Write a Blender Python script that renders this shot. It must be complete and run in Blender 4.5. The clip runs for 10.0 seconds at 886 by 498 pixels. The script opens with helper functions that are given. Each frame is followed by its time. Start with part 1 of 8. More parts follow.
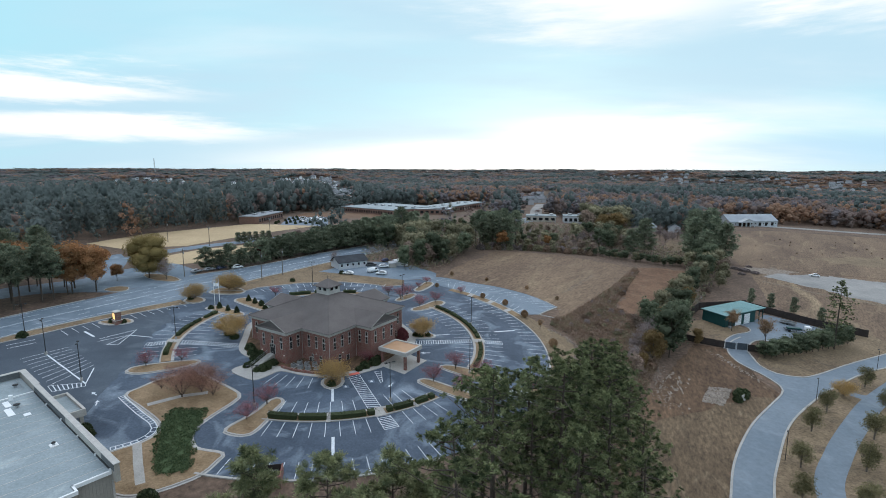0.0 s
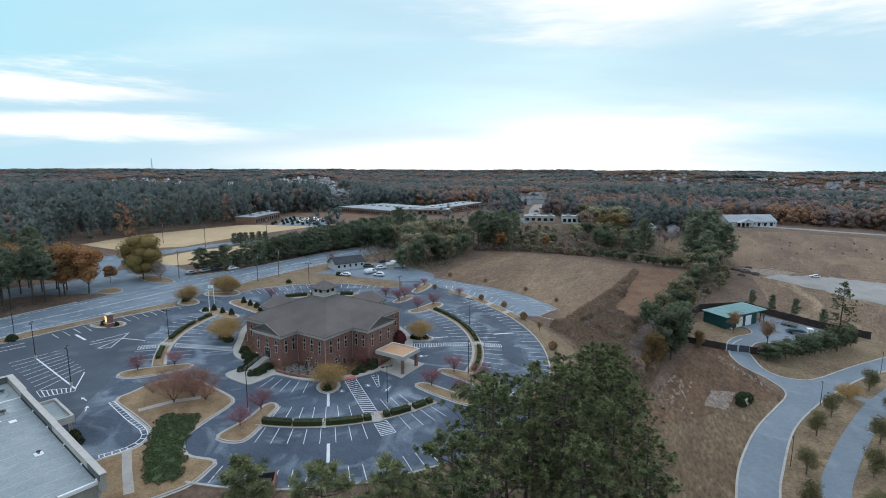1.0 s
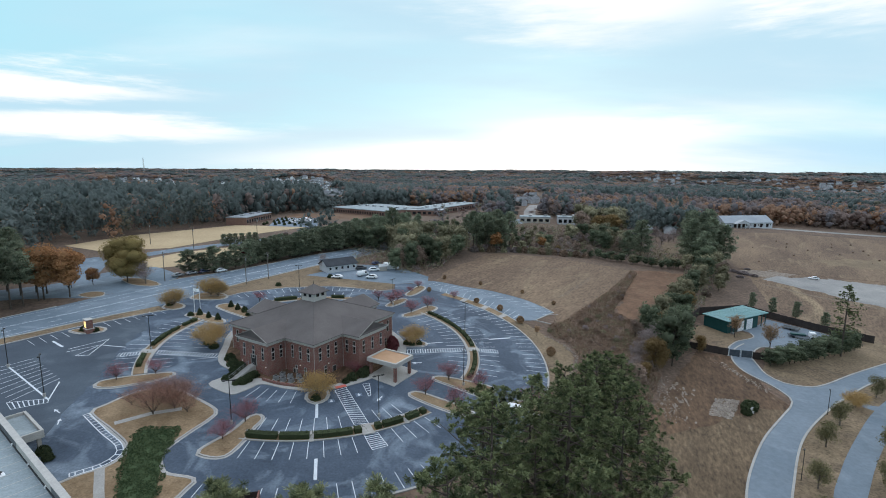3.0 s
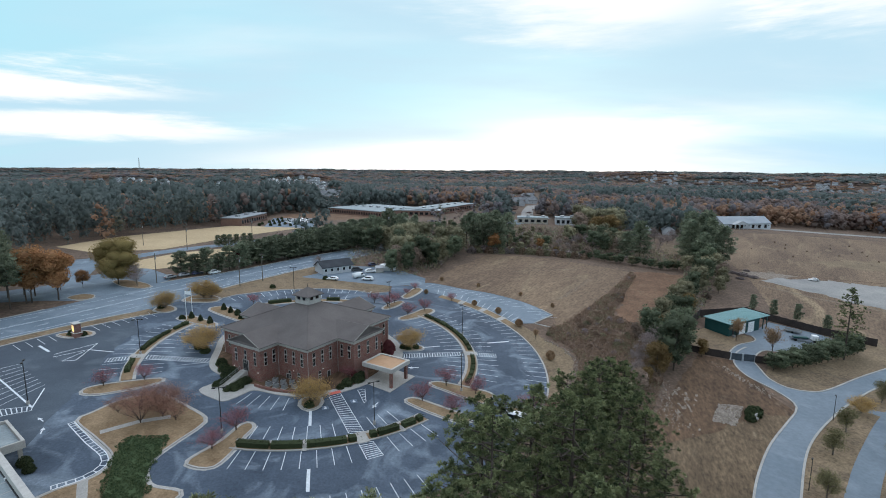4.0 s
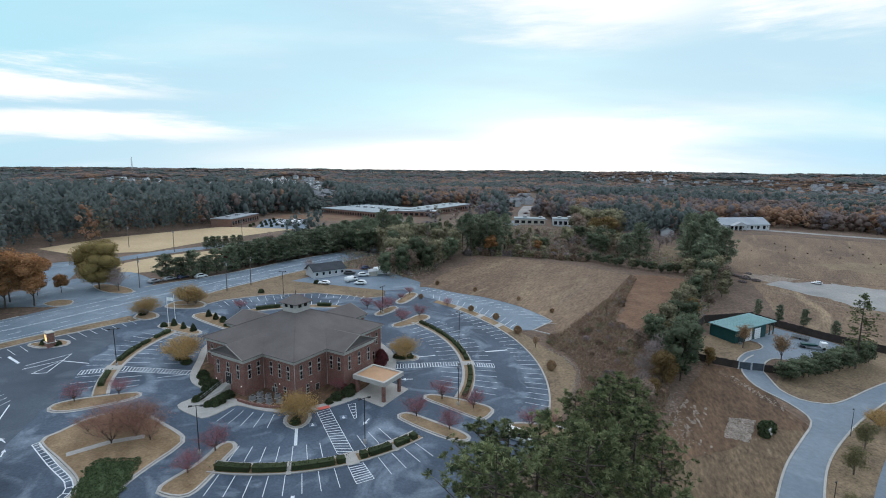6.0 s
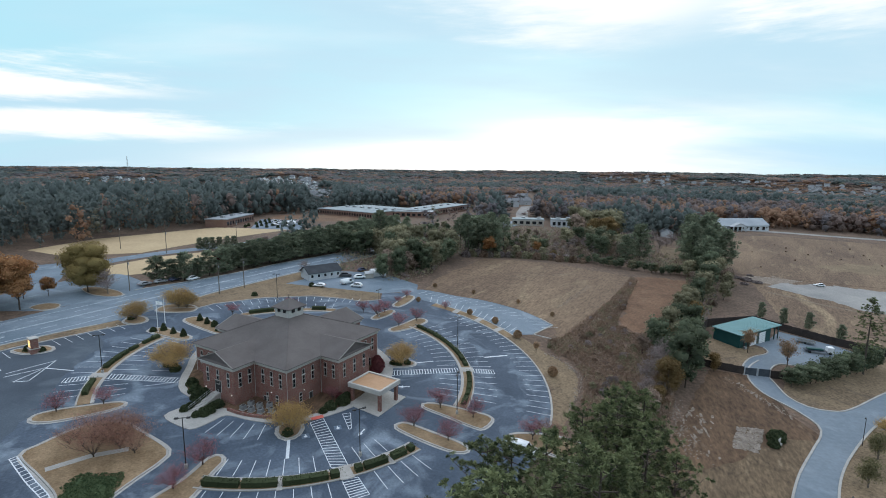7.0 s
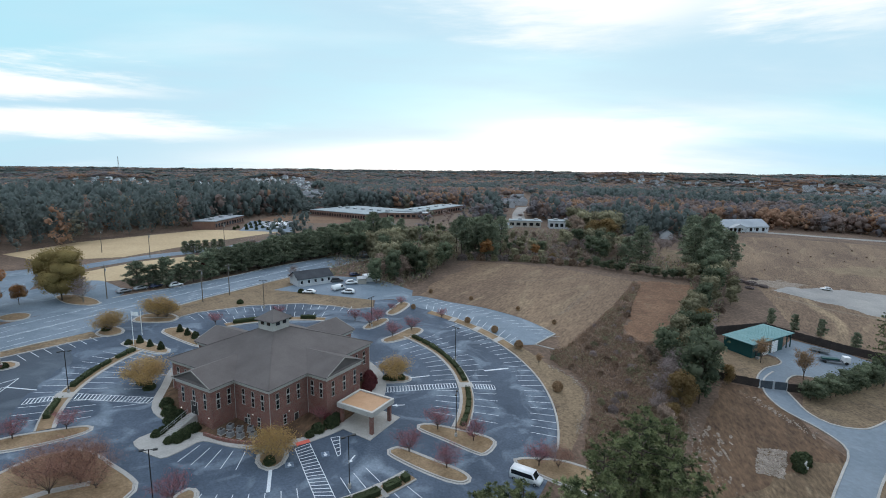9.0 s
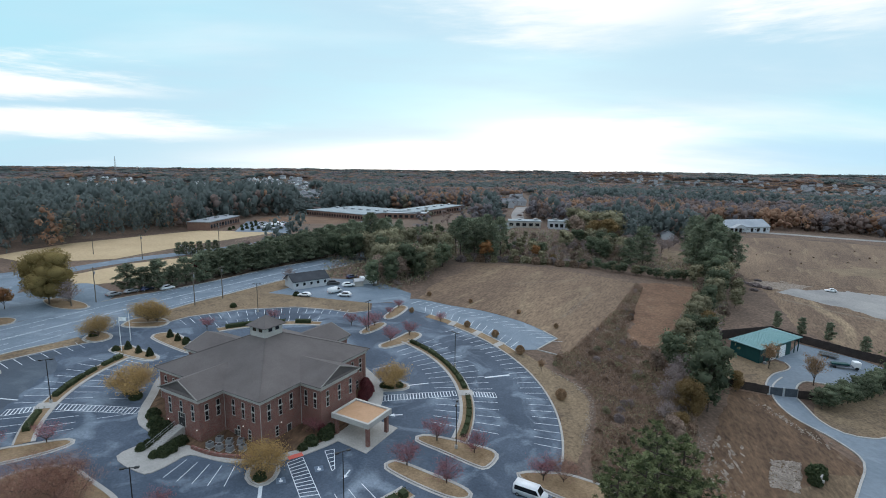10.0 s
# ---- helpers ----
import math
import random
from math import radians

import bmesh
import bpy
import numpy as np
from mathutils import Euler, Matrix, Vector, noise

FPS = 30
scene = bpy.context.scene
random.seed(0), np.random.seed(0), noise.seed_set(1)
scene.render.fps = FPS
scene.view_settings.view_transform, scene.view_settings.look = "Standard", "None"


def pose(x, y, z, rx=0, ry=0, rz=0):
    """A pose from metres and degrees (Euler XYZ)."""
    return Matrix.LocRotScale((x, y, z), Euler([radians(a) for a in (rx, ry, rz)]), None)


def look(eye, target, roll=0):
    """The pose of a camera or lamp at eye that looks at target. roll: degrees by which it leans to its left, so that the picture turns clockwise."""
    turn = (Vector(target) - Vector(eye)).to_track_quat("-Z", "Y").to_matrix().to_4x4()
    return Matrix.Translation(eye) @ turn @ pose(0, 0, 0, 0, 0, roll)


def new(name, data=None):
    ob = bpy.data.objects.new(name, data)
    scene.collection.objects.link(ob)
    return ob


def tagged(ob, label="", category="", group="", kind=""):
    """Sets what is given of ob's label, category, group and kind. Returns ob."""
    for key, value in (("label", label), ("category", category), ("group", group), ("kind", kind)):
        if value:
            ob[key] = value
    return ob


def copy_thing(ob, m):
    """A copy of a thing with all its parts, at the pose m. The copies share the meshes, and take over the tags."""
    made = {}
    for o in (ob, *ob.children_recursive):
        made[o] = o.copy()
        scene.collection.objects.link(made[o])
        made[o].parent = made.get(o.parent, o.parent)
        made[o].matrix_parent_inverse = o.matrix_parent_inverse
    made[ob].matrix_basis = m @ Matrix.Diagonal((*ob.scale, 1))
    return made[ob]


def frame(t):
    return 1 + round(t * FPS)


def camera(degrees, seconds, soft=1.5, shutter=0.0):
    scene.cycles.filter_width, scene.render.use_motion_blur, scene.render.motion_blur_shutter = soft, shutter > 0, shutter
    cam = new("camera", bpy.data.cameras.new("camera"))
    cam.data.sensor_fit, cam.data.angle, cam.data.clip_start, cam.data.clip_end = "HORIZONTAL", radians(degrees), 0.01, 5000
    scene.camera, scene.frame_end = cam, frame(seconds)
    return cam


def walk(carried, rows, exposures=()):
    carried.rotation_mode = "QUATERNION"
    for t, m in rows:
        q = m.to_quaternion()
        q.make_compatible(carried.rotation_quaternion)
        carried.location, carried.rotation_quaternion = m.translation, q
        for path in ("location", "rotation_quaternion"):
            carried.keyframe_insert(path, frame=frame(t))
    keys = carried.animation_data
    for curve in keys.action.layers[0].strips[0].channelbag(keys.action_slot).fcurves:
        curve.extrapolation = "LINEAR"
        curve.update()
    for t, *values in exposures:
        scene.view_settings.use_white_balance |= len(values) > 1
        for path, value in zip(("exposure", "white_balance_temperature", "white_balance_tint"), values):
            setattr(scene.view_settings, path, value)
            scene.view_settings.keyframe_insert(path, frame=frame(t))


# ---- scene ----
from mathutils.geometry import delaunay_2d_cdt

cam = camera(83.0, 10.0, 0.95)
PATH = [
    (0, (28.637, -111.292, 51.638), (27.977, -71.832, 45.178), 0.2),
    (0.5, (28.659, -110.173, 51.619), (28.079, -70.713, 45.159), 0.2),
    (1, (28.661, -108.995, 51.567), (28.141, -69.515, 45.127), 0.2),
    (1.5, (28.602, -107.771, 51.489), (28.222, -68.291, 45.049), 0.2),
    (2, (28.602, -106.502, 51.421), (28.322, -67.022, 45.001), 0.3),
    (2.5, (28.608, -105.236, 51.355), (28.428, -65.756, 44.935), 0.3),
    (4, (28.537, -100.809, 51.381), (28.697, -61.309, 44.981), 0.4),
    (4.5, (28.593, -99.231, 51.382), (28.853, -59.751, 44.982), 0.4),
    (5, (28.623, -97.536, 51.384), (28.943, -58.056, 45.004), 0.5),
    (5.5, (28.561, -95.684, 51.413), (28.981, -56.204, 45.013), 0.5),
    (7, (28.237, -89.701, 51.542), (28.997, -50.221, 45.142), 0.6),
    (7.5, (28.093, -87.439, 51.539), (28.973, -47.959, 45.159), 0.6),
    (8, (27.992, -85.165, 51.56), (28.972, -45.685, 45.18), 0.6),
    (8.5, (27.887, -82.897, 51.617), (29.007, -43.437, 45.237), 0.6),
    (9, (27.823, -80.711, 51.638), (29.023, -41.251, 45.258), 0.6),
    (9.5, (27.764, -78.432, 51.649), (29.064, -38.972, 45.249), 0.6),
    (10, (27.731, -76.252, 51.656), (29.071, -36.792, 45.256), 0.6),
]
walk(cam, [(t, look(eye, target, roll)) for t, eye, target, roll in PATH])

# ---------------------------------------------------------------- light
world = bpy.data.worlds.new("sky")
scene.world = world
world.use_nodes = True


def sky_nodes():
    nt = world.node_tree
    nt.nodes.clear()
    N, L = nt.nodes.new, nt.links.new
    out, bg = N("ShaderNodeOutputWorld"), N("ShaderNodeBackground")
    air = N("ShaderNodeTexSky")
    air.sky_type, air.sun_disc = "NISHITA", False
    air.sun_elevation, air.sun_rotation = radians(9), radians(10)
    air.air_density, air.dust_density, air.ozone_density = 1.0, 0.6, 2.5
    tc, sep = N("ShaderNodeTexCoord"), N("ShaderNodeSeparateXYZ")
    L(tc.outputs["Generated"], sep.inputs[0])

    def maths(op, a, b=0.0, c=0.0, clamp=False):
        m = N("ShaderNodeMath")
        m.operation, m.use_clamp = op, clamp
        for i, v in enumerate((a, b, c)):
            if isinstance(v, (int, float)):
                m.inputs[i].default_value = v
            else:
                L(v, m.inputs[i])
        return m.outputs[0]
    # clouds lie on a level sheet, so they draw out towards the horizon
    h = maths("ADD", maths("MAXIMUM", sep.outputs["Z"], 0.0), 0.16)
    com = N("ShaderNodeCombineXYZ")
    L(maths("DIVIDE", sep.outputs["X"], h), com.inputs[0])
    L(maths("DIVIDE", sep.outputs["Y"], h), com.inputs[1])

    def cloud(scale, detail, off, sx, sy, lo, hi):
        mp, nz, rp = N("ShaderNodeMapping"), N("ShaderNodeTexNoise"), N("ShaderNodeMapRange")
        mp.inputs["Location"].default_value = off
        mp.inputs["Scale"].default_value = (sx, sy, 1)
        mp.inputs["Rotation"].default_value = (0, 0, radians(-14))
        L(com.outputs[0], mp.inputs[0])
        L(mp.outputs[0], nz.inputs["Vector"])
        nz.inputs["Scale"].default_value, nz.inputs["Detail"].default_value = scale, detail
        nz.inputs["Roughness"].default_value = 0.52
        rp.interpolation_type = "SMOOTHSTEP"
        rp.inputs["From Min"].default_value, rp.inputs["From Max"].default_value = lo, hi
        L(nz.outputs["Fac"], rp.inputs["Value"])
        return rp.outputs[0]
    veil = cloud(0.5, 5, CLOUD_A, 0.55, 1.0, 0.38, 0.60)
    bright = cloud(0.55, 6, CLOUD_B, 0.5, 1.15, 0.50, 0.74)
    low = maths("POWER", maths("SUBTRACT", 1.0, maths("MAXIMUM", sep.outputs["Z"], 0.0)), 10.0)

    def mix(f, a, b, op="MIX"):
        m = N("ShaderNodeMix")
        m.data_type, m.blend_type = "RGBA", op
        for k, v in ((0, f), (6, a), (7, b)):
            if isinstance(v, (int, float)):
                m.inputs[k].default_value = v
            elif isinstance(v, tuple):
                m.inputs[k].default_value = (*v, 1)
            else:
                L(v, m.inputs[k])
        return m.outputs[2]
    clear = mix(1.0, air.outputs[0], (0.075, 0.075, 0.075), "MULTIPLY")
    clear = mix(0.85, clear, (0.53, 0.93, 1.08))
    c = mix(maths("MULTIPLY", veil, 0.8), clear, (0.55, 0.77, 0.92))
    c = mix(maths("MULTIPLY", bright, 0.35), c, (1.1, 1.12, 1.12))
    # the larger cloud banks, by bearing and height in degrees, with torn edges
    az = maths("MULTIPLY", maths("ARCTAN2", sep.outputs["X"], sep.outputs["Y"]), 57.2958)
    el = maths("MULTIPLY", maths("ARCSINE", sep.outputs["Z"]), 57.2958)
    wn = N("ShaderNodeTexNoise")
    wn.inputs["Scale"].default_value, wn.inputs["Detail"].default_value = 2.4, 8
    wn.inputs["Roughness"].default_value = 0.6
    ws = N("ShaderNodeMapping")
    ws.inputs["Scale"].default_value = (1.0, 1.0, 7.0)
    L(tc.outputs["Generated"], ws.inputs[0])
    L(ws.outputs[0], wn.inputs["Vector"])
    warp = maths("SUBTRACT", wn.outputs["Fac"], 0.5)

    def bank(a0, sa, e0, se, wa=34.0, we=10.0):
        u = maths("DIVIDE", maths("SUBTRACT", maths("ADD", az, maths("MULTIPLY", warp, wa)), a0), sa)
        v = maths("DIVIDE", maths("SUBTRACT", maths("ADD", el, maths("MULTIPLY", warp, we)), e0), se)
        q = maths("ADD", maths("MULTIPLY", u, u), maths("MULTIPLY", v, v))
        return maths("POWER", 2.718, maths("MULTIPLY", maths("MULTIPLY", q, q), -1.0))
    white = 0.0
    for b in BANKS:
        white = maths("ADD", bank(*b), white, clamp=True)
    c = mix(maths("MULTIPLY", bank(36, 14, 1.5, 1.3, 10, 2), 0.75), c, (0.48, 0.77, 0.99))
    c = mix(maths("MULTIPLY", white, 0.95), c, (1.12, 1.12, 1.10))
    # the low sun behind the clouds brightens the sky over the horizon ahead
    dot = N("ShaderNodeVectorMath")
    dot.operation = "DOT_PRODUCT"
    L(tc.outputs["Generated"], dot.inputs[0])
    dot.inputs[1].default_value = (0.12, 0.985, 0.10)
    glow = maths("POWER", maths("MAXIMUM", dot.outputs["Value"], 0.0), 9.0)
    g2 = maths("MULTIPLY", maths("MULTIPLY", glow, low), maths("ADD", maths("MULTIPLY", bright, 0.6), 0.55), clamp=True)
    c = mix(g2, c, (1.30, 1.24, 1.18))
    # an overcast sky is brighter overhead than low down
    up = N("ShaderNodeMapRange")
    up.interpolation_type = "SMOOTHSTEP"
    up.inputs["From Min"].default_value, up.inputs["From Max"].default_value = 0.30, 0.85
    up.inputs["To Min"].default_value, up.inputs["To Max"].default_value = 1.0, ZENITH
    L(sep.outputs["Z"], up.inputs["Value"])
    # and above the view the sky takes a bluish tint, tuned to colour the land
    deck = N("ShaderNodeMapRange")
    deck.inputs["From Min"].default_value, deck.inputs["From Max"].default_value = 0.28, 0.6
    L(sep.outputs["Z"], deck.inputs["Value"])
    c = mix(deck.outputs[0], c, (0.79, 0.90, 1.06))
    sc = N("ShaderNodeVectorMath")
    sc.operation = "SCALE"
    L(c, sc.inputs[0])
    L(up.outputs[0], sc.inputs["Scale"])
    L(sc.outputs[0], bg.inputs["Color"])
    bg.inputs["Strength"].default_value = SKY
    L(bg.outputs[0], out.inputs[0])


SKY, ZENITH = 1.0, 1.46
BANKS = ((15, 18, 18.0, 5.0), (41, 10, 16.6, 4.4), (-38, 12, 7.6, 1.5, 34, 9), (-36, 16, 3.4, 1.1, 34, 5), (4, 24, 0.6, 2.2, 20, 3), (17, 11, 3.6, 2.2, 20, 4))
CLOUD_A, CLOUD_B = (3.1, 1.2, 0), (0.4, 2.3, 0)
sky_nodes()
sun = new("sun", bpy.data.lights.new("sun", "SUN"))
sun.data.energy, sun.data.angle, sun.data.color = 0.6, radians(30), (1.0, 0.94, 0.90)
sun.matrix_world = look((0, 0, 100), (-16, -98, 45))

# ---------------------------------------------------------------- materials


def nodes_of(name):
    m = bpy.data.materials.new(name)
    m.use_nodes = True
    nt = m.node_tree
    return m, nt, nt.nodes["Principled BSDF"]


def surf(name, c1, c2, big=0.15, small=3.0, rough=0.9, bump=0.15, metal=0.0, dirt=0.35, spec=0.3, worn=None, grain=None):
    """A plain surface whose colour varies at two scales, with fine relief."""
    m, nt, b = nodes_of(name)
    N, L = nt.nodes.new, nt.links.new
    geo = N("ShaderNodeNewGeometry")
    where = geo.outputs["Position"]
    if grain:
        # mowing and wheel streaks: heading in degrees, and how far they are drawn out
        mp = N("ShaderNodeMapping")
        mp.vector_type = "TEXTURE"
        mp.inputs["Rotation"].default_value = (0, 0, radians(grain[0]))
        mp.inputs["Scale"].default_value = (grain[1], 1, 1)
        L(where, mp.inputs["Vector"])
        where = mp.outputs[0]
    n1, n2 = N("ShaderNodeTexNoise"), N("ShaderNodeTexNoise")
    for n, s, d in ((n1, big, 6), (n2, small, 5)):
        n.inputs["Scale"].default_value, n.inputs["Detail"].default_value = s, d
        n.inputs["Roughness"].default_value = 0.65
        L(where, n.inputs["Vector"])
    rp = N("ShaderNodeMapRange")
    rp.inputs["From Min"].default_value, rp.inputs["From Max"].default_value = 0.34, 0.66
    L(n1.outputs["Fac"], rp.inputs["Value"])
    mx = N("ShaderNodeMix")
    mx.data_type = "RGBA"
    mx.inputs[6].default_value, mx.inputs[7].default_value = (*c1, 1), (*c2, 1)
    L(rp.outputs[0], mx.inputs[0])
    if worn:
        # pale worn patches with soft drawn-out edges: colour, scale, and where they begin
        n3, r3, m3 = N("ShaderNodeTexNoise"), N("ShaderNodeMapRange"), N("ShaderNodeMix")
        n3.inputs["Scale"].default_value, n3.inputs["Detail"].default_value = worn[1], 7
        n3.inputs["Distortion"].default_value = 1.6
        L(where, n3.inputs["Vector"])
        r3.inputs["From Min"].default_value, r3.inputs["From Max"].default_value = worn[2], worn[2] + 0.2
        L(n3.outputs["Fac"], r3.inputs["Value"])
        m3.data_type = "RGBA"
        m3.inputs[7].default_value = (*worn[0], 1)
        L(r3.outputs[0], m3.inputs[0])
        L(mx.outputs[2], m3.inputs[6])
        mx = m3
    mm = N("ShaderNodeMix")
    mm.data_type, mm.blend_type = "RGBA", "MULTIPLY"
    mm.inputs[0].default_value = 1.0
    r2 = N("ShaderNodeMapRange")
    r2.inputs["From Min"].default_value, r2.inputs["From Max"].default_value = 0.25, 0.75
    r2.inputs["To Min"].default_value, r2.inputs["To Max"].default_value = 1 - dirt, 1 + dirt
    L(n2.outputs["Fac"], r2.inputs["Value"])
    L(mx.outputs[2], mm.inputs[6])
    L(r2.outputs[0], mm.inputs[7])
    L(mm.outputs[2], b.inputs["Base Color"])
    b.inputs["Roughness"].default_value, b.inputs["Metallic"].default_value = rough, metal
    b.inputs["Specular IOR Level"].default_value = spec
    if bump:
        bp = N("ShaderNodeBump")
        bp.inputs["Strength"].default_value, bp.inputs["Distance"].default_value = bump, 0.1
        L(n2.outputs["Fac"], bp.inputs["Height"])
        L(bp.outputs[0], b.inputs["Normal"])
    return m


def leafy(name, c1, c2, rough=0.85, spread=0.45, thin=0.3):
    """Foliage: each leaf clump and each plant has its own shade."""
    m, nt, b = nodes_of(name)
    N, L = nt.nodes.new, nt.links.new
    geo, ob = N("ShaderNodeNewGeometry"), N("ShaderNodeObjectInfo")
    mx = N("ShaderNodeMix")
    mx.data_type = "RGBA"
    mx.inputs[6].default_value, mx.inputs[7].default_value = (*c1, 1), (*c2, 1)
    L(geo.outputs["Random Per Island"], mx.inputs[0])
    r = N("ShaderNodeMapRange")
    r.inputs["To Min"].default_value, r.inputs["To Max"].default_value = 1 - spread, 1 + spread * 0.7
    L(ob.outputs["Random"], r.inputs["Value"])
    mm = N("ShaderNodeMix")
    mm.data_type, mm.blend_type = "RGBA", "MULTIPLY"
    mm.inputs[0].default_value = 1.0
    L(mx.outputs[2], mm.inputs[6])
    L(r.outputs[0], mm.inputs[7])
    L(mm.outputs[2], b.inputs["Base Color"])
    b.inputs["Roughness"].default_value = rough
    b.inputs["Specular IOR Level"].default_value = 0.15
    # thin leaves let some light through
    tr, ms = N("ShaderNodeBsdfTranslucent"), N("ShaderNodeMixShader")
    L(mm.outputs[2], tr.inputs["Color"])
    ms.inputs[0].default_value = thin
    L(b.outputs[0], ms.inputs[1])
    L(tr.outputs[0], ms.inputs[2])
    L(ms.outputs[0], nt.nodes["Material Output"].inputs["Surface"])
    return m


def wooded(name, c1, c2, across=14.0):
    """Foliage of far trees, haze mixed into its colours: the shade changes from crown to crown, and a little from spray
    to spray.
    """
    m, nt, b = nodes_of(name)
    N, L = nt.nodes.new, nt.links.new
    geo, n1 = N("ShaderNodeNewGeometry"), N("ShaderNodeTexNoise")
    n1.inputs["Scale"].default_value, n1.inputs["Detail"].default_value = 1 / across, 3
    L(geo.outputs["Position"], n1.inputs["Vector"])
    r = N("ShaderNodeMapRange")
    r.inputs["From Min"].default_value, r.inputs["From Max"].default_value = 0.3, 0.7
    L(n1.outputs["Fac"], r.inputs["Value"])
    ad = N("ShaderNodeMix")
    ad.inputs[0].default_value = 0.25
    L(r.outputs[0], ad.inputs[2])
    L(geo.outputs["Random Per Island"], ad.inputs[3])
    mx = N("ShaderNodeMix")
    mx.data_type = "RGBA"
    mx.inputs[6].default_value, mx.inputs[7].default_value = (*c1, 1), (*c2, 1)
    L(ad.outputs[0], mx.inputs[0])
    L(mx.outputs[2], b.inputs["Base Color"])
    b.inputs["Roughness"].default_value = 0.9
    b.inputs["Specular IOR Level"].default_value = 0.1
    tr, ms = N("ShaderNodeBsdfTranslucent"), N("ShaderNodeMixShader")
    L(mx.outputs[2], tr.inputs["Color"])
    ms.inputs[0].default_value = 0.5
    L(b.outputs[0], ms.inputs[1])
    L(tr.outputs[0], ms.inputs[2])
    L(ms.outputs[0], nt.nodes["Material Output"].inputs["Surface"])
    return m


def brickwork(name, c1, c2, mortar):
    m, nt, b = nodes_of(name)
    N, L = nt.nodes.new, nt.links.new
    uv = N("ShaderNodeTexCoord")
    sep, com = N("ShaderNodeSeparateXYZ"), N("ShaderNodeCombineXYZ")
    L(uv.outputs["Object"], sep.inputs[0])
    add = N("ShaderNodeMath")
    add.operation = "ADD"
    L(sep.outputs[0], add.inputs[0])
    L(sep.outputs[1], add.inputs[1])
    L(add.outputs[0], com.inputs[0])
    L(sep.outputs[2], com.inputs[1])
    br = N("ShaderNodeTexBrick")
    L(com.outputs[0], br.inputs["Vector"])
    br.inputs["Scale"].default_value = 1.0
    br.inputs["Brick Width"].default_value, br.inputs["Row Height"].default_value = 0.21, 0.075
    br.inputs["Mortar Size"].default_value = 0.009
    for k, c in (("Color1", c1), ("Color2", c2), ("Mortar", mortar)):
        br.inputs[k].default_value = (*c, 1)
    nz = N("ShaderNodeTexNoise")
    nz.inputs["Scale"].default_value, nz.inputs["Detail"].default_value = 0.8, 6
    L(uv.outputs["Object"], nz.inputs["Vector"])
    r = N("ShaderNodeMapRange")
    r.inputs["To Min"].default_value, r.inputs["To Max"].default_value = 0.6, 1.4
    L(nz.outputs["Fac"], r.inputs["Value"])
    mm = N("ShaderNodeMix")
    mm.data_type, mm.blend_type = "RGBA", "MULTIPLY"
    mm.inputs[0].default_value = 1.0
    L(br.outputs["Color"], mm.inputs[6])
    L(r.outputs[0], mm.inputs[7])
    L(mm.outputs[2], b.inputs["Base Color"])
    b.inputs["Roughness"].default_value = 0.85
    bp = N("ShaderNodeBump")
    bp.inputs["Strength"].default_value, bp.inputs["Distance"].default_value = 0.3, 0.01
    L(br.outputs["Fac"], bp.inputs["Height"])
    bp.invert = True
    L(bp.outputs[0], b.inputs["Normal"])
    return m


ASPHALT = surf("asphalt", (0.036, 0.052, 0.076), (0.079, 0.104, 0.141), 0.06, 2.2, 0.82, 0.2, dirt=0.3, worn=((0.17, 0.21, 0.255), 0.09, 0.51))
ASPHALT_NEW = surf("newer_asphalt", (0.038, 0.050, 0.068), (0.068, 0.088, 0.112), 0.05, 4.0, 0.82, 0.2, dirt=0.25, worn=((0.11, 0.135, 0.16), 0.06, 0.58))
HIGHWAY = surf("highway_asphalt", (0.100, 0.136, 0.172), (0.160, 0.200, 0.240), 0.06, 2.4, 0.8, 0.15, dirt=0.25, worn=((0.22, 0.262, 0.30), 0.09, 0.55))
LANE = surf("concrete_road", (0.125, 0.158, 0.190), (0.162, 0.196, 0.228), 0.05, 1.0, 0.8, 0.1, dirt=0.15, worn=((0.20, 0.235, 0.265), 0.08, 0.56))
PAINT = surf("road_paint", (0.50, 0.54, 0.57), (0.62, 0.65, 0.68), 0.8, 9.0, 0.7, 0.05, dirt=0.3)
CONCRETE = surf("concrete", (0.30, 0.29, 0.27), (0.40, 0.385, 0.36), 0.35, 4.0, 0.85, 0.15, dirt=0.25)
PALE_CONC = surf("pale_concrete", (0.29, 0.28, 0.26), (0.38, 0.365, 0.34), 0.3, 4.0, 0.85, 0.1, dirt=0.2)
STRAW = surf("pine_straw", (0.17, 0.112, 0.062), (0.27, 0.19, 0.115), 0.25, 2.5, 0.95, 0.5, dirt=0.4)
GRASS_TAN = surf("winter_grass", (0.135, 0.096, 0.060), (0.215, 0.155, 0.096), 0.08, 1.6, 0.95, 0.5, dirt=0.6, worn=((0.10, 0.075, 0.052), 0.12, 0.56))
GRASS_BROWN = surf("brown_meadow", (0.108, 0.070, 0.047), (0.192, 0.130, 0.083), 0.05, 1.5, 0.95, 0.5, dirt=0.6, worn=((0.235, 0.170, 0.106), 0.09, 0.56), grain=(57, 4))
PALE_FIELD = surf("dormant_turf", (0.36, 0.265, 0.155), (0.45, 0.34, 0.205), 0.03, 0.8, 0.95, 0.3, dirt=0.18)
DIRT = surf("red_dirt", (0.068, 0.040, 0.024), (0.128, 0.078, 0.046), 0.16, 1.2, 0.95, 0.5, dirt=0.65, worn=((0.155, 0.108, 0.072), 0.35, 0.58), grain=(72, 2.5))
PALE_DIRT = surf("pale_bare_soil", (0.13, 0.10, 0.078), (0.28, 0.23, 0.185), 0.9, 3.0, 0.95, 0.5, dirt=0.6)
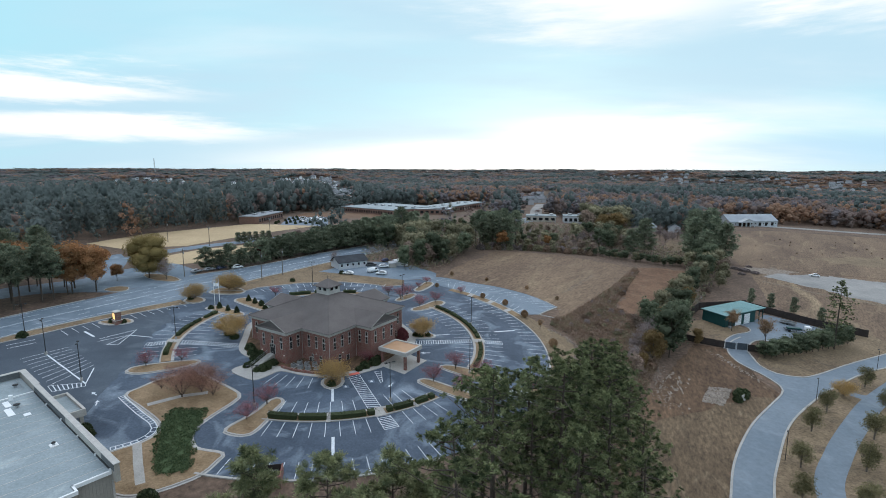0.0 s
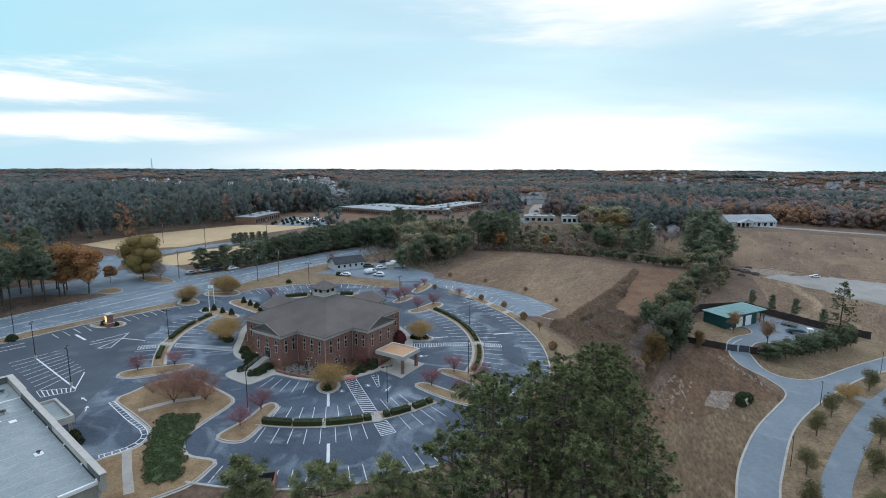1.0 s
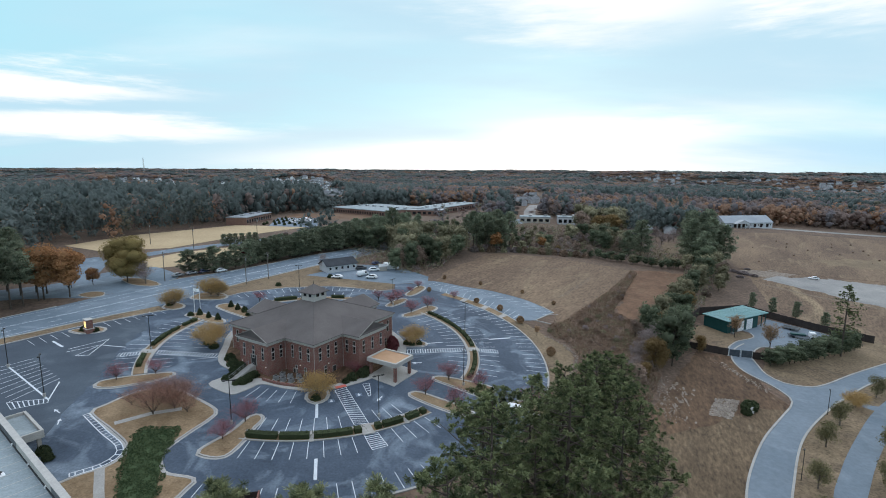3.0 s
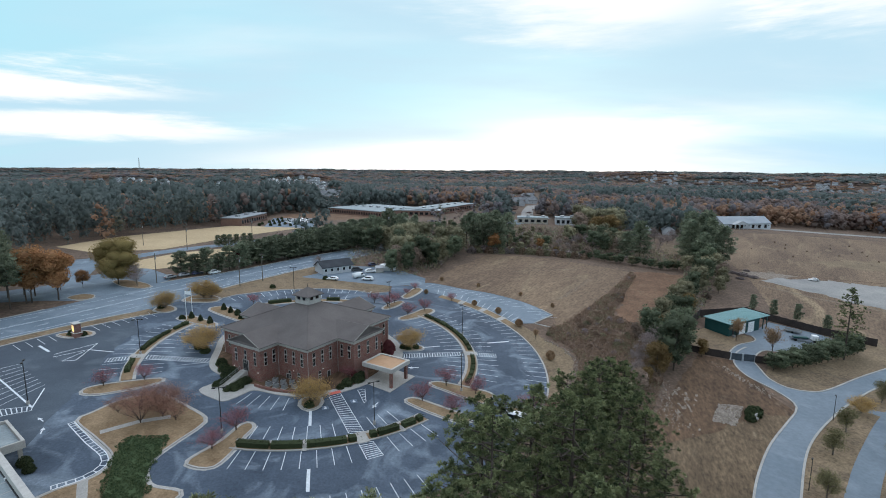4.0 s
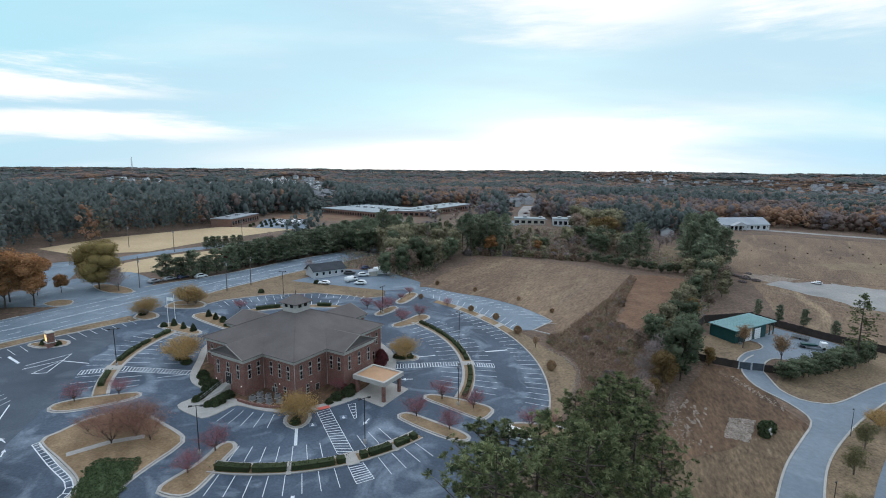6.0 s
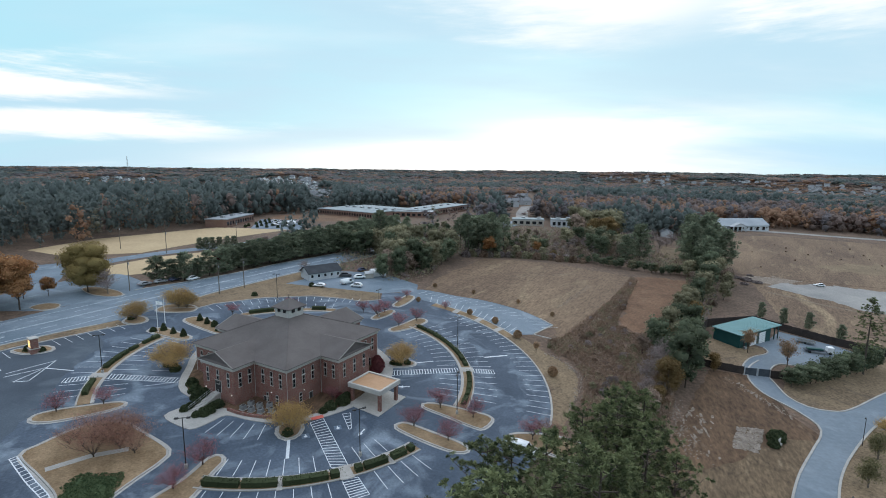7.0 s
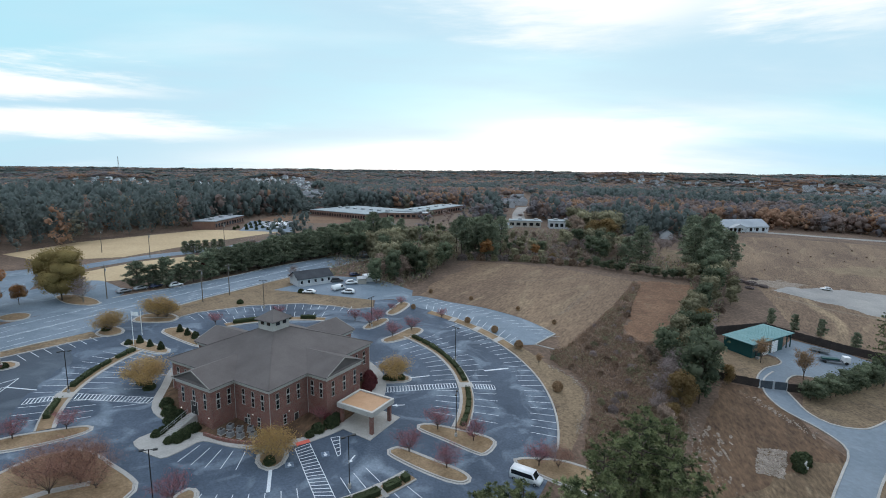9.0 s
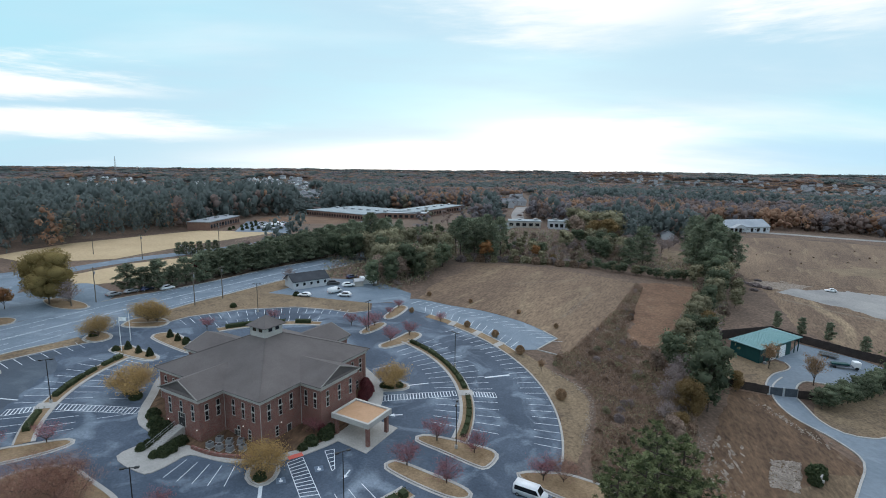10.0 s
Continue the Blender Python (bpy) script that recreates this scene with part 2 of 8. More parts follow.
RED_SOIL = surf("reddish_soil", (0.108, 0.058, 0.034), (0.170, 0.097, 0.057), 0.10, 1.4, 0.95, 0.5, dirt=0.55, worn=((0.17, 0.12, 0.075), 0.2, 0.56))
TRACK = surf("pale_track", (0.11, 0.082, 0.058), (0.22, 0.17, 0.125), 0.6, 3.0, 0.95, 0.4, dirt=0.6)
LITTER = surf("leaf_litter", (0.085, 0.058, 0.042), (0.150, 0.100, 0.071), 0.05, 0.9, 0.95, 0.6, dirt=0.6)
RUBBLE = surf("pale_rubble", (0.20, 0.165, 0.135), (0.36, 0.305, 0.26), 0.8, 4.0, 0.9, 0.5, dirt=0.6)
GRAVEL = surf("pale_gravel", (0.20, 0.195, 0.19), (0.30, 0.285, 0.265), 0.06, 1.5, 0.9, 0.3, dirt=0.2)
BRICK = brickwork("red_brick", (0.155, 0.052, 0.040), (0.205, 0.080, 0.062), (0.22, 0.17, 0.145))
SHINGLE = surf("roof_shingles", (0.088, 0.076, 0.073), (0.124, 0.108, 0.103), 0.12, 6.0, 0.9, 0.4, dirt=0.22)
TRIM = surf("cream_trim", (0.36, 0.34, 0.32), (0.44, 0.42, 0.39), 0.5, 4.0, 0.6, 0.05, dirt=0.12)
RAKE = surf("dull_rake_paint", (0.19, 0.175, 0.16), (0.25, 0.235, 0.215), 0.5, 4.0, 0.7, 0.05, dirt=0.2)
WHITE = surf("white_paint", (0.70, 0.71, 0.72), (0.80, 0.80, 0.80), 0.4, 5.0, 0.5, 0.03, dirt=0.1)
METAL = surf("grey_metal", (0.30, 0.31, 0.32), (0.40, 0.41, 0.42), 0.5, 8.0, 0.45, 0.03, 0.6, 0.15)
DARK_METAL = surf("bronze_metal", (0.024, 0.024, 0.025), (0.040, 0.039, 0.040), 1.0, 8.0, 0.5, 0.02, 0.3, 0.2)
WOODPOLE = surf("weathered_wood", (0.10, 0.085, 0.07), (0.17, 0.145, 0.12), 1.5, 9.0, 0.9, 0.3, dirt=0.3)
MEMBRANE = surf("roof_membrane", (0.205, 0.245, 0.26), (0.275, 0.315, 0.33), 0.12, 2.5, 0.75, 0.1, dirt=0.2, worn=((0.36, 0.40, 0.41), 0.1, 0.56))
SIDING = surf("tan_siding", (0.31, 0.29, 0.26), (0.36, 0.335, 0.30), 0.3, 5.0, 0.6, 0.05, dirt=0.12)
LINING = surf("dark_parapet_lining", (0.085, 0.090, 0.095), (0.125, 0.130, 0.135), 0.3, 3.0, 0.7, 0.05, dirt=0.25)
COPPER = surf("tan_canopy_roof", (0.36, 0.205, 0.11), (0.43, 0.26, 0.15), 0.3, 3.0, 0.7, 0.08, dirt=0.15)
GREEN_ROOF = surf("green_metal_roof", (0.105, 0.225, 0.230), (0.135, 0.265, 0.268), 0.2, 3.0, 0.5, 0.03, 0.2, 0.1)
GREEN_WALL = surf("green_metal_wall", (0.008, 0.050, 0.050), (0.013, 0.064, 0.062), 0.3, 4.0, 0.5, 0.03, 0.1, 0.1)
FENCE = surf("dark_fence", (0.028, 0.022, 0.020), (0.05, 0.038, 0.034), 0.5, 5.0, 0.85, 0.1, dirt=0.3)
GATE = surf("dark_gate", (0.05, 0.062, 0.078), (0.075, 0.088, 0.105), 0.8, 6.0, 0.6, 0.05, 0.3, 0.2)
BARK = surf("bark", (0.055, 0.042, 0.034), (0.10, 0.08, 0.066), 1.5, 9.0, 0.95, 0.5, dirt=0.4)
PALE_BARK = surf("pale_bark", (0.13, 0.105, 0.085), (0.20, 0.165, 0.14), 1.5, 9.0, 0.95, 0.4, dirt=0.3)
RED_CURB = surf("red_paint", (0.50, 0.10, 0.075), (0.58, 0.14, 0.10), 0.8, 6.0, 0.7, 0.05, dirt=0.2)
TYRE = surf("tyre_rubber", (0.015, 0.015, 0.016), (0.025, 0.025, 0.026), 2, 9, 0.8, 0.05)
CAR_WHITE = surf("white_car_paint", (0.68, 0.69, 0.70), (0.76, 0.77, 0.78), 0.5, 4, 0.3, 0, dirt=0.05, spec=0.5)
CAR_DARK = surf("dark_car_paint", (0.030, 0.033, 0.038), (0.045, 0.048, 0.054), 0.5, 4, 0.3, 0, dirt=0.05, spec=0.5)
CAR_BLUE = surf("blue_car_paint", (0.022, 0.034, 0.085), (0.030, 0.044, 0.105), 0.5, 4, 0.3, 0, dirt=0.05, spec=0.5)
CAR_GREY = surf("grey_car_paint", (0.22, 0.235, 0.25), (0.27, 0.28, 0.30), 0.5, 4, 0.3, 0, dirt=0.05, spec=0.5)
PINE = leafy("pine_needles", (0.040, 0.054, 0.026), (0.225, 0.245, 0.118), spread=0.14, thin=0.15)
PINE_YOUNG = leafy("young_pine_needles", (0.062, 0.080, 0.040), (0.34, 0.35, 0.18), spread=0.12, thin=0.15)
PINE_DARK = leafy("dark_pine_needles", (0.098, 0.122, 0.084), (0.285, 0.308, 0.210), spread=0.25, thin=0.45)
DARK_LEAF = leafy("dark_green_leaves", (0.062, 0.080, 0.050), (0.195, 0.218, 0.138), spread=0.3, thin=0.45)
OLIVE = leafy("olive_leaves", (0.165, 0.155, 0.100), (0.315, 0.282, 0.178), spread=0.3, thin=0.4)
RUST = leafy("rust_leaves", (0.20, 0.098, 0.042), (0.34, 0.175, 0.078))
BRIGHT_RUST = leafy("orange_rust_leaves", (0.25, 0.128, 0.062), (0.42, 0.222, 0.105), spread=0.25)
LANE_LEAF = leafy("olive_brown_leaves", (0.118, 0.112, 0.058), (0.250, 0.218, 0.112), spread=0.25)
BRAMBLE = leafy("brown_brambles", (0.165, 0.112, 0.082), (0.335, 0.232, 0.168), spread=0.3, thin=0.4)
OCHRE = leafy("ochre_olive_leaves", (0.145, 0.098, 0.044), (0.28, 0.185, 0.085), spread=0.15)
WORN_BLUE = surf("worn_blue_paint", (0.075, 0.105, 0.15), (0.13, 0.17, 0.225), 1.5, 6.0, 0.75, 0.05, dirt=0.4)
ROUGH_GRASS = surf("rough_tan_grass", (0.080, 0.054, 0.033), (0.142, 0.098, 0.059), 0.14, 1.4, 0.95, 0.5, dirt=0.65, worn=((0.165, 0.12, 0.076), 0.3, 0.57), grain=(68, 2.5))
BROWN = leafy("brown_leaves", (0.215, 0.160, 0.130), (0.350, 0.262, 0.208), thin=0.45)
GOLD = leafy("golden_leaves", (0.30, 0.195, 0.078), (0.53, 0.35, 0.145), spread=0.25)
WINE = leafy("wine_red_leaves", (0.22, 0.080, 0.092), (0.40, 0.170, 0.185), spread=0.15)
TAWNY = leafy("tawny_leaves", (0.23, 0.145, 0.085), (0.38, 0.25, 0.15), spread=0.15)
TWIG = leafy("bare_twigs", (0.215, 0.175, 0.168), (0.335, 0.275, 0.262), spread=0.2, thin=0.4)
GOLD_OLIVE = leafy("golden_olive_leaves", (0.175, 0.130, 0.050), (0.325, 0.242, 0.098), spread=0.15)
REDTWIG = leafy("reddish_twigs", (0.235, 0.122, 0.092), (0.40, 0.222, 0.170), spread=0.15, thin=0.4)
MAROON = leafy("maroon_leaves", (0.10, 0.030, 0.034), (0.17, 0.055, 0.058), spread=0.2)
HEDGE = leafy("hedge_leaves", (0.034, 0.048, 0.025), (0.078, 0.094, 0.046), spread=0.25)
# distance haze is put into these colours: lighter and bluer than the foliage itself
HAZED_PINE = wooded("far_pine_hazed", (0.124, 0.148, 0.142), (0.176, 0.202, 0.190))
HAZED_OLIVE = wooded("far_olive_hazed", (0.18, 0.175, 0.138), (0.25, 0.232, 0.175))
HAZED_RUST = wooded("far_rust_hazed", (0.28, 0.175, 0.128), (0.44, 0.278, 0.182))
HAZED_BROWN = wooded("far_brown_hazed", (0.215, 0.165, 0.148), (0.295, 0.222, 0.195))
HAZED_TWIG = wooded("far_twigs_hazed", (0.190, 0.172, 0.180), (0.255, 0.230, 0.240))
IVY = leafy("ground_ivy", (0.042, 0.076, 0.036), (0.150, 0.190, 0.092), spread=0.2)

GLASS, _nt, _b = nodes_of("window_glass")
_b.inputs["Base Color"].default_value = (0.012, 0.014, 0.017, 1)
_b.inputs["Roughness"].default_value = 0.08
GLOW, _nt, _b = nodes_of("lit_sign_panel")
_b.inputs["Base Color"].default_value = (0.8, 0.5, 0.2, 1)
_b.inputs["Emission Color"].default_value = (1.0, 0.62, 0.22, 1)
_b.inputs["Emission Strength"].default_value = 1.5
LAMPLIGHT, _nt, _b = nodes_of("wall_lamp_light")
_b.inputs["Emission Color"].default_value = (1.0, 0.86, 0.66, 1)
_b.inputs["Emission Strength"].default_value = 0.4

# ---------------------------------------------------------------- the lie of the land


def G(x, y):
    """Height of the ground: it rises to the north-west and flattens far off."""
    p = -0.056 * x + 0.058 * y
    d = math.hypot(x, y - 24)
    k = math.exp(-(max(d - 140, 0) / 590) ** 2)
    return 11.2 * math.tanh(p / 11.2) * k


# housing estates of the distance, fitted to the camera's view: bearing and distance from the camera, half widths across
# and along, rise, houses, depth of thinned trees in front
CAMERA_SPOT = (28.0, -105.0)
ESTATES = ((-15.9, 1290, 3.3, 190, 21, 80, 430), (-12.4, 705, 1.3, 60, 8, 16, 250), (-18.2, 985, 1.5, 60, 9, 12, 300), (29.5, 1560, 6.0, 170, 18, 36, 60), (38.2, 1430, 4.5, 170, 16, 34, 60),
           (21.0, 1750, 4.5, 160, 18, 26, 60), (-31.5, 1560, 3.5, 130, 18, 20, 260), (9.3, 700, 1.6, 110, 2, 12, 200), (-23.5, 1250, 2.0, 60, 12, 9, 260))


def bearing(x, y):
    """Degrees east of north, and metres, as seen from the camera's path."""
    return math.degrees(math.atan2(x - CAMERA_SPOT[0], y - CAMERA_SPOT[1])), math.hypot(x - CAMERA_SPOT[0], y - CAMERA_SPOT[1])


def at_bearing(a, d):
    return CAMERA_SPOT[0] + d * math.sin(radians(a)), CAMERA_SPOT[1] + d * math.cos(radians(a))


def estate_at(x, y, near=False):
    """Whether a place lies in an estate, or (near) before it, where trees are thinned so the camera sees the houses."""
    a, d = bearing(x, y)
    return any(abs(a - a0) < 1.1 * wa and d0 - wd - near * reach < d < d0 + wd for a0, d0, wa, wd, _, _, reach in ESTATES)


def far_hill(x, y):
    d = math.hypot(x, y)
    if d < 500:
        return 0.0
    k = min((d - 500) / 1500, 1.0)
    az, r = bearing(x, y)
    rise = 0.0
    for a0, d0, wa, wd, h, _, _ in ESTATES:
        u, v = (az - a0) / (1.2 * wa), (r - d0) / wd
        if abs(u) < 3 and v > -2:
            rise += h * math.exp(-u * u) * (1 / (1 + math.exp(-2.2 * v)) if v < 1.5 else 0.96 * math.exp(-((v - 1.5) / 3) ** 2))
    return rise + 17 * min(max((d - 1700) / 1600, 0), 1) + k * (13 * noise.noise((x / 800, y / 800, 3)) + 8 * noise.noise((x / 300, y / 300, 8)) + 2)


# ---------------------------------------------------------------- mesh helpers


def mesh_ob(name, verts, faces, material, parent=None, label="", smooth=False):
    me = bpy.data.meshes.new(name)
    me.from_pydata([tuple(v) for v in verts], [], faces)
    for m in (material if isinstance(material, (list, tuple)) else [material]):
        me.materials.append(m)
    if smooth:
        me.shade_smooth()
    ob = new(name, me)
    if parent is not None:
        ob.parent = parent
    if label:
        tagged(ob, label)
    return ob


def part(name, bm, material, parent=None, label="", smooth=False):
    me = bpy.data.meshes.new(name)
    bm.to_mesh(me)
    bm.free()
    for m in (material if isinstance(material, (list, tuple)) else [material]):
        me.materials.append(m)
    if smooth:
        me.shade_smooth()
    ob = new(name, me)
    if parent is not None:
        ob.parent = parent
    if label:
        tagged(ob, label)
    return ob


def thing(name, x, y, z, turn=0.0, label="", category="", group="", kind=""):
    ob = new(name)
    ob.matrix_basis = pose(x, y, z, 0, 0, turn)
    return tagged(ob, label, category, group, kind)


def add_box(bm, x0, x1, y0, y1, z0, z1, bevel=0.0, mat=0):
    v = [bm.verts.new(c) for c in ((x0, y0, z0), (x1, y0, z0), (x1, y1, z0), (x0, y1, z0), (x0, y0, z1), (x1, y0, z1), (x1, y1, z1), (x0, y1, z1))]
    fs = [bm.faces.new([v[i] for i in f]) for f in ((3, 2, 1, 0), (4, 5, 6, 7), (0, 1, 5, 4), (1, 2, 6, 5), (2, 3, 7, 6), (3, 0, 4, 7))]
    for f in fs:
        f.material_index = mat
    if bevel:
        es = list({e for f in fs for e in f.edges})
        bmesh.ops.bevel(bm, geom=es, offset=bevel, segments=2, affect="EDGES", profile=0.6)


def box(x0, x1, y0, y1, z0, z1, bevel=0.0):
    bm = bmesh.new()
    add_box(bm, x0, x1, y0, y1, z0, z1, bevel)
    return bm


def tube(points, radii, sides=8, bm=None):
    """A tapered round bar through the points."""
    bm = bm or bmesh.new()
    rings = []
    pts = [Vector(p) for p in points]
    for i, p in enumerate(pts):
        d = (pts[min(i + 1, len(pts) - 1)] - pts[max(i - 1, 0)]).normalized()
        a = d.orthogonal().normalized()
        b = d.cross(a)
        rings.append([bm.verts.new(p + radii[i] * (math.cos(2 * math.pi * k / sides) * a + math.sin(2 * math.pi * k / sides) * b)) for k in range(sides)])
    for r, s in zip(rings, rings[1:]):
        for k in range(sides):
            bm.faces.new((r[k], r[(k + 1) % sides], s[(k + 1) % sides], s[k]))
    bm.faces.new(rings[-1])
    bm.faces.new(rings[0][::-1])
    return bm


def spline(pts, step=1.5, closed=True):
    """A smooth line (Catmull-Rom) through a few corner points."""
    n, out = len(pts), []
    for i in range(n if closed else n - 1):
        def at(j):
            return Vector(pts[j % n]) if closed else Vector(pts[min(max(j, 0), n - 1)])
        p0, p1, p2, p3 = at(i - 1), at(i), at(i + 1), at(i + 2)
        k = max(2, int((p2 - p1).length / step))
        for s in range(k):
            t = s / k
            q = 0.5 * (2 * p1 + (p2 - p0) * t + (2 * p0 - 5 * p1 + 4 * p2 - p3) * t * t + (3 * p1 - p0 - 3 * p2 + p3) * t ** 3)
            out.append((q.x, q.y))
    if not closed:
        out.append(tuple(pts[-1]))
    return out


def dense(pts, step=2.0, closed=True):
    out, n = [], len(pts)
    for i in range(n if closed else n - 1):
        a, b = Vector(pts[i]), Vector(pts[(i + 1) % n])
        k = max(1, int((b - a).length / step))
        out += [tuple(a.lerp(b, s / k)) for s in range(k)]
    if not closed:
        out.append(tuple(pts[-1]))
    return out


def inside(p, poly):
    c, (x, y) = False, p
    for (x0, y0), (x1, y1) in zip(poly, poly[1:] + poly[:1]):
        if (y0 > y) != (y1 > y) and x < (x1 - x0) * (y - y0) / (y1 - y0) + x0:
            c = not c
    return c


def sheet(name, outline, lift, material, grid=3.0, skirt=0.0, parent=None, label="", category="", kind="structure", ragged=0.0):
    """A draped patch of surface with the given outline, lift metres above the land."""
    poly = [tuple(p) for p in outline]
    if ragged:
        poly = [(x + ragged * (noise.noise((x / 7, y / 7, 1)) + 0.6 * noise.noise((x / 2.3, y / 2.3, 2))), y + ragged * (noise.noise((x / 7, y / 7, 5)) + 0.6 * noise.noise((x / 2.3, y / 2.3, 6)))) for x, y in poly]
    xs, ys = [p[0] for p in poly], [p[1] for p in poly]
    pts = list(poly)
    x = min(xs) + grid / 2
    while x < max(xs):
        y = min(ys) + grid / 2
        while y < max(ys):
            if inside((x, y), poly):
                pts.append((x, y))
            y += grid
        x += grid
    n = len(poly)
    vs, _, fs, *_ = delaunay_2d_cdt([Vector(p) for p in pts], [(i, (i + 1) % n) for i in range(n)], [], 1, 0.001)
    verts = [(v.x, v.y, G(v.x, v.y) + lift) for v in vs]
    faces = [tuple(f) for f in fs]
    if skirt:
        k = len(verts)
        verts += [(a, b, G(a, b) + lift) for a, b in poly] + [(a, b, G(a, b) + lift - skirt) for a, b in poly]
        faces += [(k + i, k + (i + 1) % n, k + n + (i + 1) % n, k + n + i) for i in range(n)]
    ob = mesh_ob(name, verts, faces, material, parent, smooth=False)
    if parent is None:
        tagged(ob, label, category, kind=kind)
    return ob


def offset(line, d, closed=True):
    n, out = len(line), []
    for i in range(n):
        a = Vector(line[(i - 1) % n] if closed or i else line[0])
        b = Vector(line[(i + 1) % n] if closed or i < n - 1 else line[-1])
        t = (b - a).normalized()
        out.append((line[i][0] - t.y * d, line[i][1] + t.x * d))
    return out


def strip(name, line, width, lift, material, height=0.0, closed=False, parent=None, label="", category="", kind="structure"):
    """A band along a line: flat paint (height 0) or a raised kerb with a real top and sides."""
    L, R = offset(line, width / 2, closed), offset(line, -width / 2, closed)
    n = len(line)
    verts, faces = [], []
    for (a, b), (c, d) in zip(L, R):
        za, zc = G(a, b) + lift, G(c, d) + lift
        if height:
            verts += [(a, b, za - 0.05), (a, b, za + height), (c, d, zc + height), (c, d, zc - 0.05)]
        else:
            verts += [(a, b, za), (c, d, zc)]
    k = 4 if height else 2
    for i in range(n if closed else n - 1):
        p, q = i * k, ((i + 1) % n) * k
        for s in range(k - 1):
            faces.append((p + s, p + s + 1, q + s + 1, q + s))
    if height and not closed:
        faces += [(0, 1, 2, 3), (n * 4 - 1, n * 4 - 2, n * 4 - 3, n * 4 - 4)]
    ob = mesh_ob(name, verts, faces, material, parent)
    if parent is None:
        tagged(ob, label, category, kind=kind)
    return ob


def polar(c, r, deg):
    return (c[0] + r * math.cos(radians(deg)), c[1] + r * math.sin(radians(deg)))


def arc(c, r, a0, a1, step=1.5):
    n = max(2, int(abs(radians(a1 - a0)) * r / step))
    return [polar(c, r, a0 + (a1 - a0) * i / n) for i in range(n + 1)]

# ---------------------------------------------------------------- ground and paving


def lines_to(lo, hi, fine, end0, end1):
    out, v, s = [], lo, fine
    while v > end0:
        s *= 1.22
        v -= s
        out.insert(0, v)
    v = lo
    while v <= hi:
        out.append(v)
        v += fine
    s = fine
    while v < end1:
        out.append(v)
        s *= 1.12
        v += s
    return out


def build_ground():
    xs, ys = lines_to(-190, 260, 5, -4600, 4600), lines_to(-120, 300, 5, -1500, 4800)
    verts = [(x, y, G(x, y) + far_hill(x, y)) for y in ys for x in xs]
    w = len(xs)
    faces = [(j * w + i, j * w + i + 1, (j + 1) * w + i + 1, (j + 1) * w + i) for j in range(len(ys) - 1) for i in range(w - 1)]
    ob = mesh_ob("ground", verts, faces, LITTER, smooth=True)
    tagged(ob, "brown autumn ground of grass and leaf litter", "ground", kind="structure")


build_ground()
RING = (-5.9, 29.2)          # middle of the round car park
R_IN, R_OUT, R_EDGE = 41.6, 44.4, 62.6

HIGHWAY_LINE = spline([(-160, -95), (-122, -31), (-99.2, 23), (-86, 44.5), (-73.5, 65), (-58.2, 91.4), (-42, 116), (-28, 137), (0, 177), (47, 242), (118, 342)], 4, False)
# the road widens to a turning lane at the entrance
ROAD_EAST = spline([(-150, -98), (-113, -34), (-92.9, 16), (-86.1, 27), (-77.5, 38.9), (-71.5, 46.7), (-64.6, 55), (-57.5, 70), (-49.2, 86.7), (-43.1, 96.1), (-33, 112.6), (-20, 131.5), (8, 171), (54, 237), (125, 337)], 4, False)
ROAD_WEST = spline([(-168, -91), (-131, -28), (-105.5, 30.1), (-94.6, 50.2), (-84, 72), (-75.3, 88), (-67.2, 96.5), (-59.1, 106.5), (-50.4, 119), (-39.5, 136.9), (-25.8, 154.2), (-7, 182), (40, 247), (111, 347)], 4, False)
LOT = arc(RING, 62.6, -100, 49) + [(30, 84), (24, 98), (9, 94), (9.4, 86), (3, 83), (-3.7, 85.2), (-15.6, 86.3), (-31.5, 81.6), (-44.4, 73.2), (-47.6, 68.5),
       (-49, 64.5), (-57.5, 66.5), (-63.5, 71), (-67, 56), (-59.5, 51.5), (-64.3, 47.3), (-76.9, 32.8), (-85.1, 20.2), (-90.1, 12.9), (-112, -22), (-92, -42), (-62, -27), (-33, -30), (-17, -33)]
BAY = spline([(15, 97), (24, 101.5), (36.9, 95.6), (48, 91.5), (59.5, 83), (65.5, 75)], 3, False) + [(68.1, 69.8), (65, 66.5), (59.7, 60.5)] + arc(RING, 66.2, 27, 62)[::1] + [(22, 90)]

sheet("road", ROAD_WEST + ROAD_EAST[::-1], 0.07, HIGHWAY, 5, label="wide worn grey asphalt highway", category="road")
for line, lo, hi in ((ROAD_EAST, 53, 75), (ROAD_WEST, 53, 82)):
    for run in ([p for p in line if -80 < p[1] < lo], [p for p in line if hi < p[1] < 250]):
        strip("kerb", run, 0.4, 0.05, CONCRETE, 0.14, label="pale concrete kerb along the highway", category="kerb")
lot = sheet("car_park", dense(LOT, 2), 0.06, ASPHALT, 3, label="dark worn asphalt car park with white stall lines", category="car park")
bay = sheet("car_park_bay", dense(BAY, 2), 0.066, HIGHWAY, 3, label="paler asphalt overflow parking bay", category="car park")
sheet("newer_paving", dense([(-64.3, 46.8), (-76.9, 32.3), (-85.1, 19.7), (-90.1, 12.4), (-112, -22), (-92, -42), (-62, -27), (-46, -18), (-50, 2), (-55, 18), (-57, 34)], 2), 0.072, ASPHALT_NEW, 3, ragged=2.0,
      label="darker newer asphalt paving", category="car park")


def paint(a, b, w=0.13, lift=0.085, name="parking_line", mat=None, parent=None):
    strip(name, dense([a, b], 2.5, False), w, lift, mat or PAINT, parent=parent or lot)


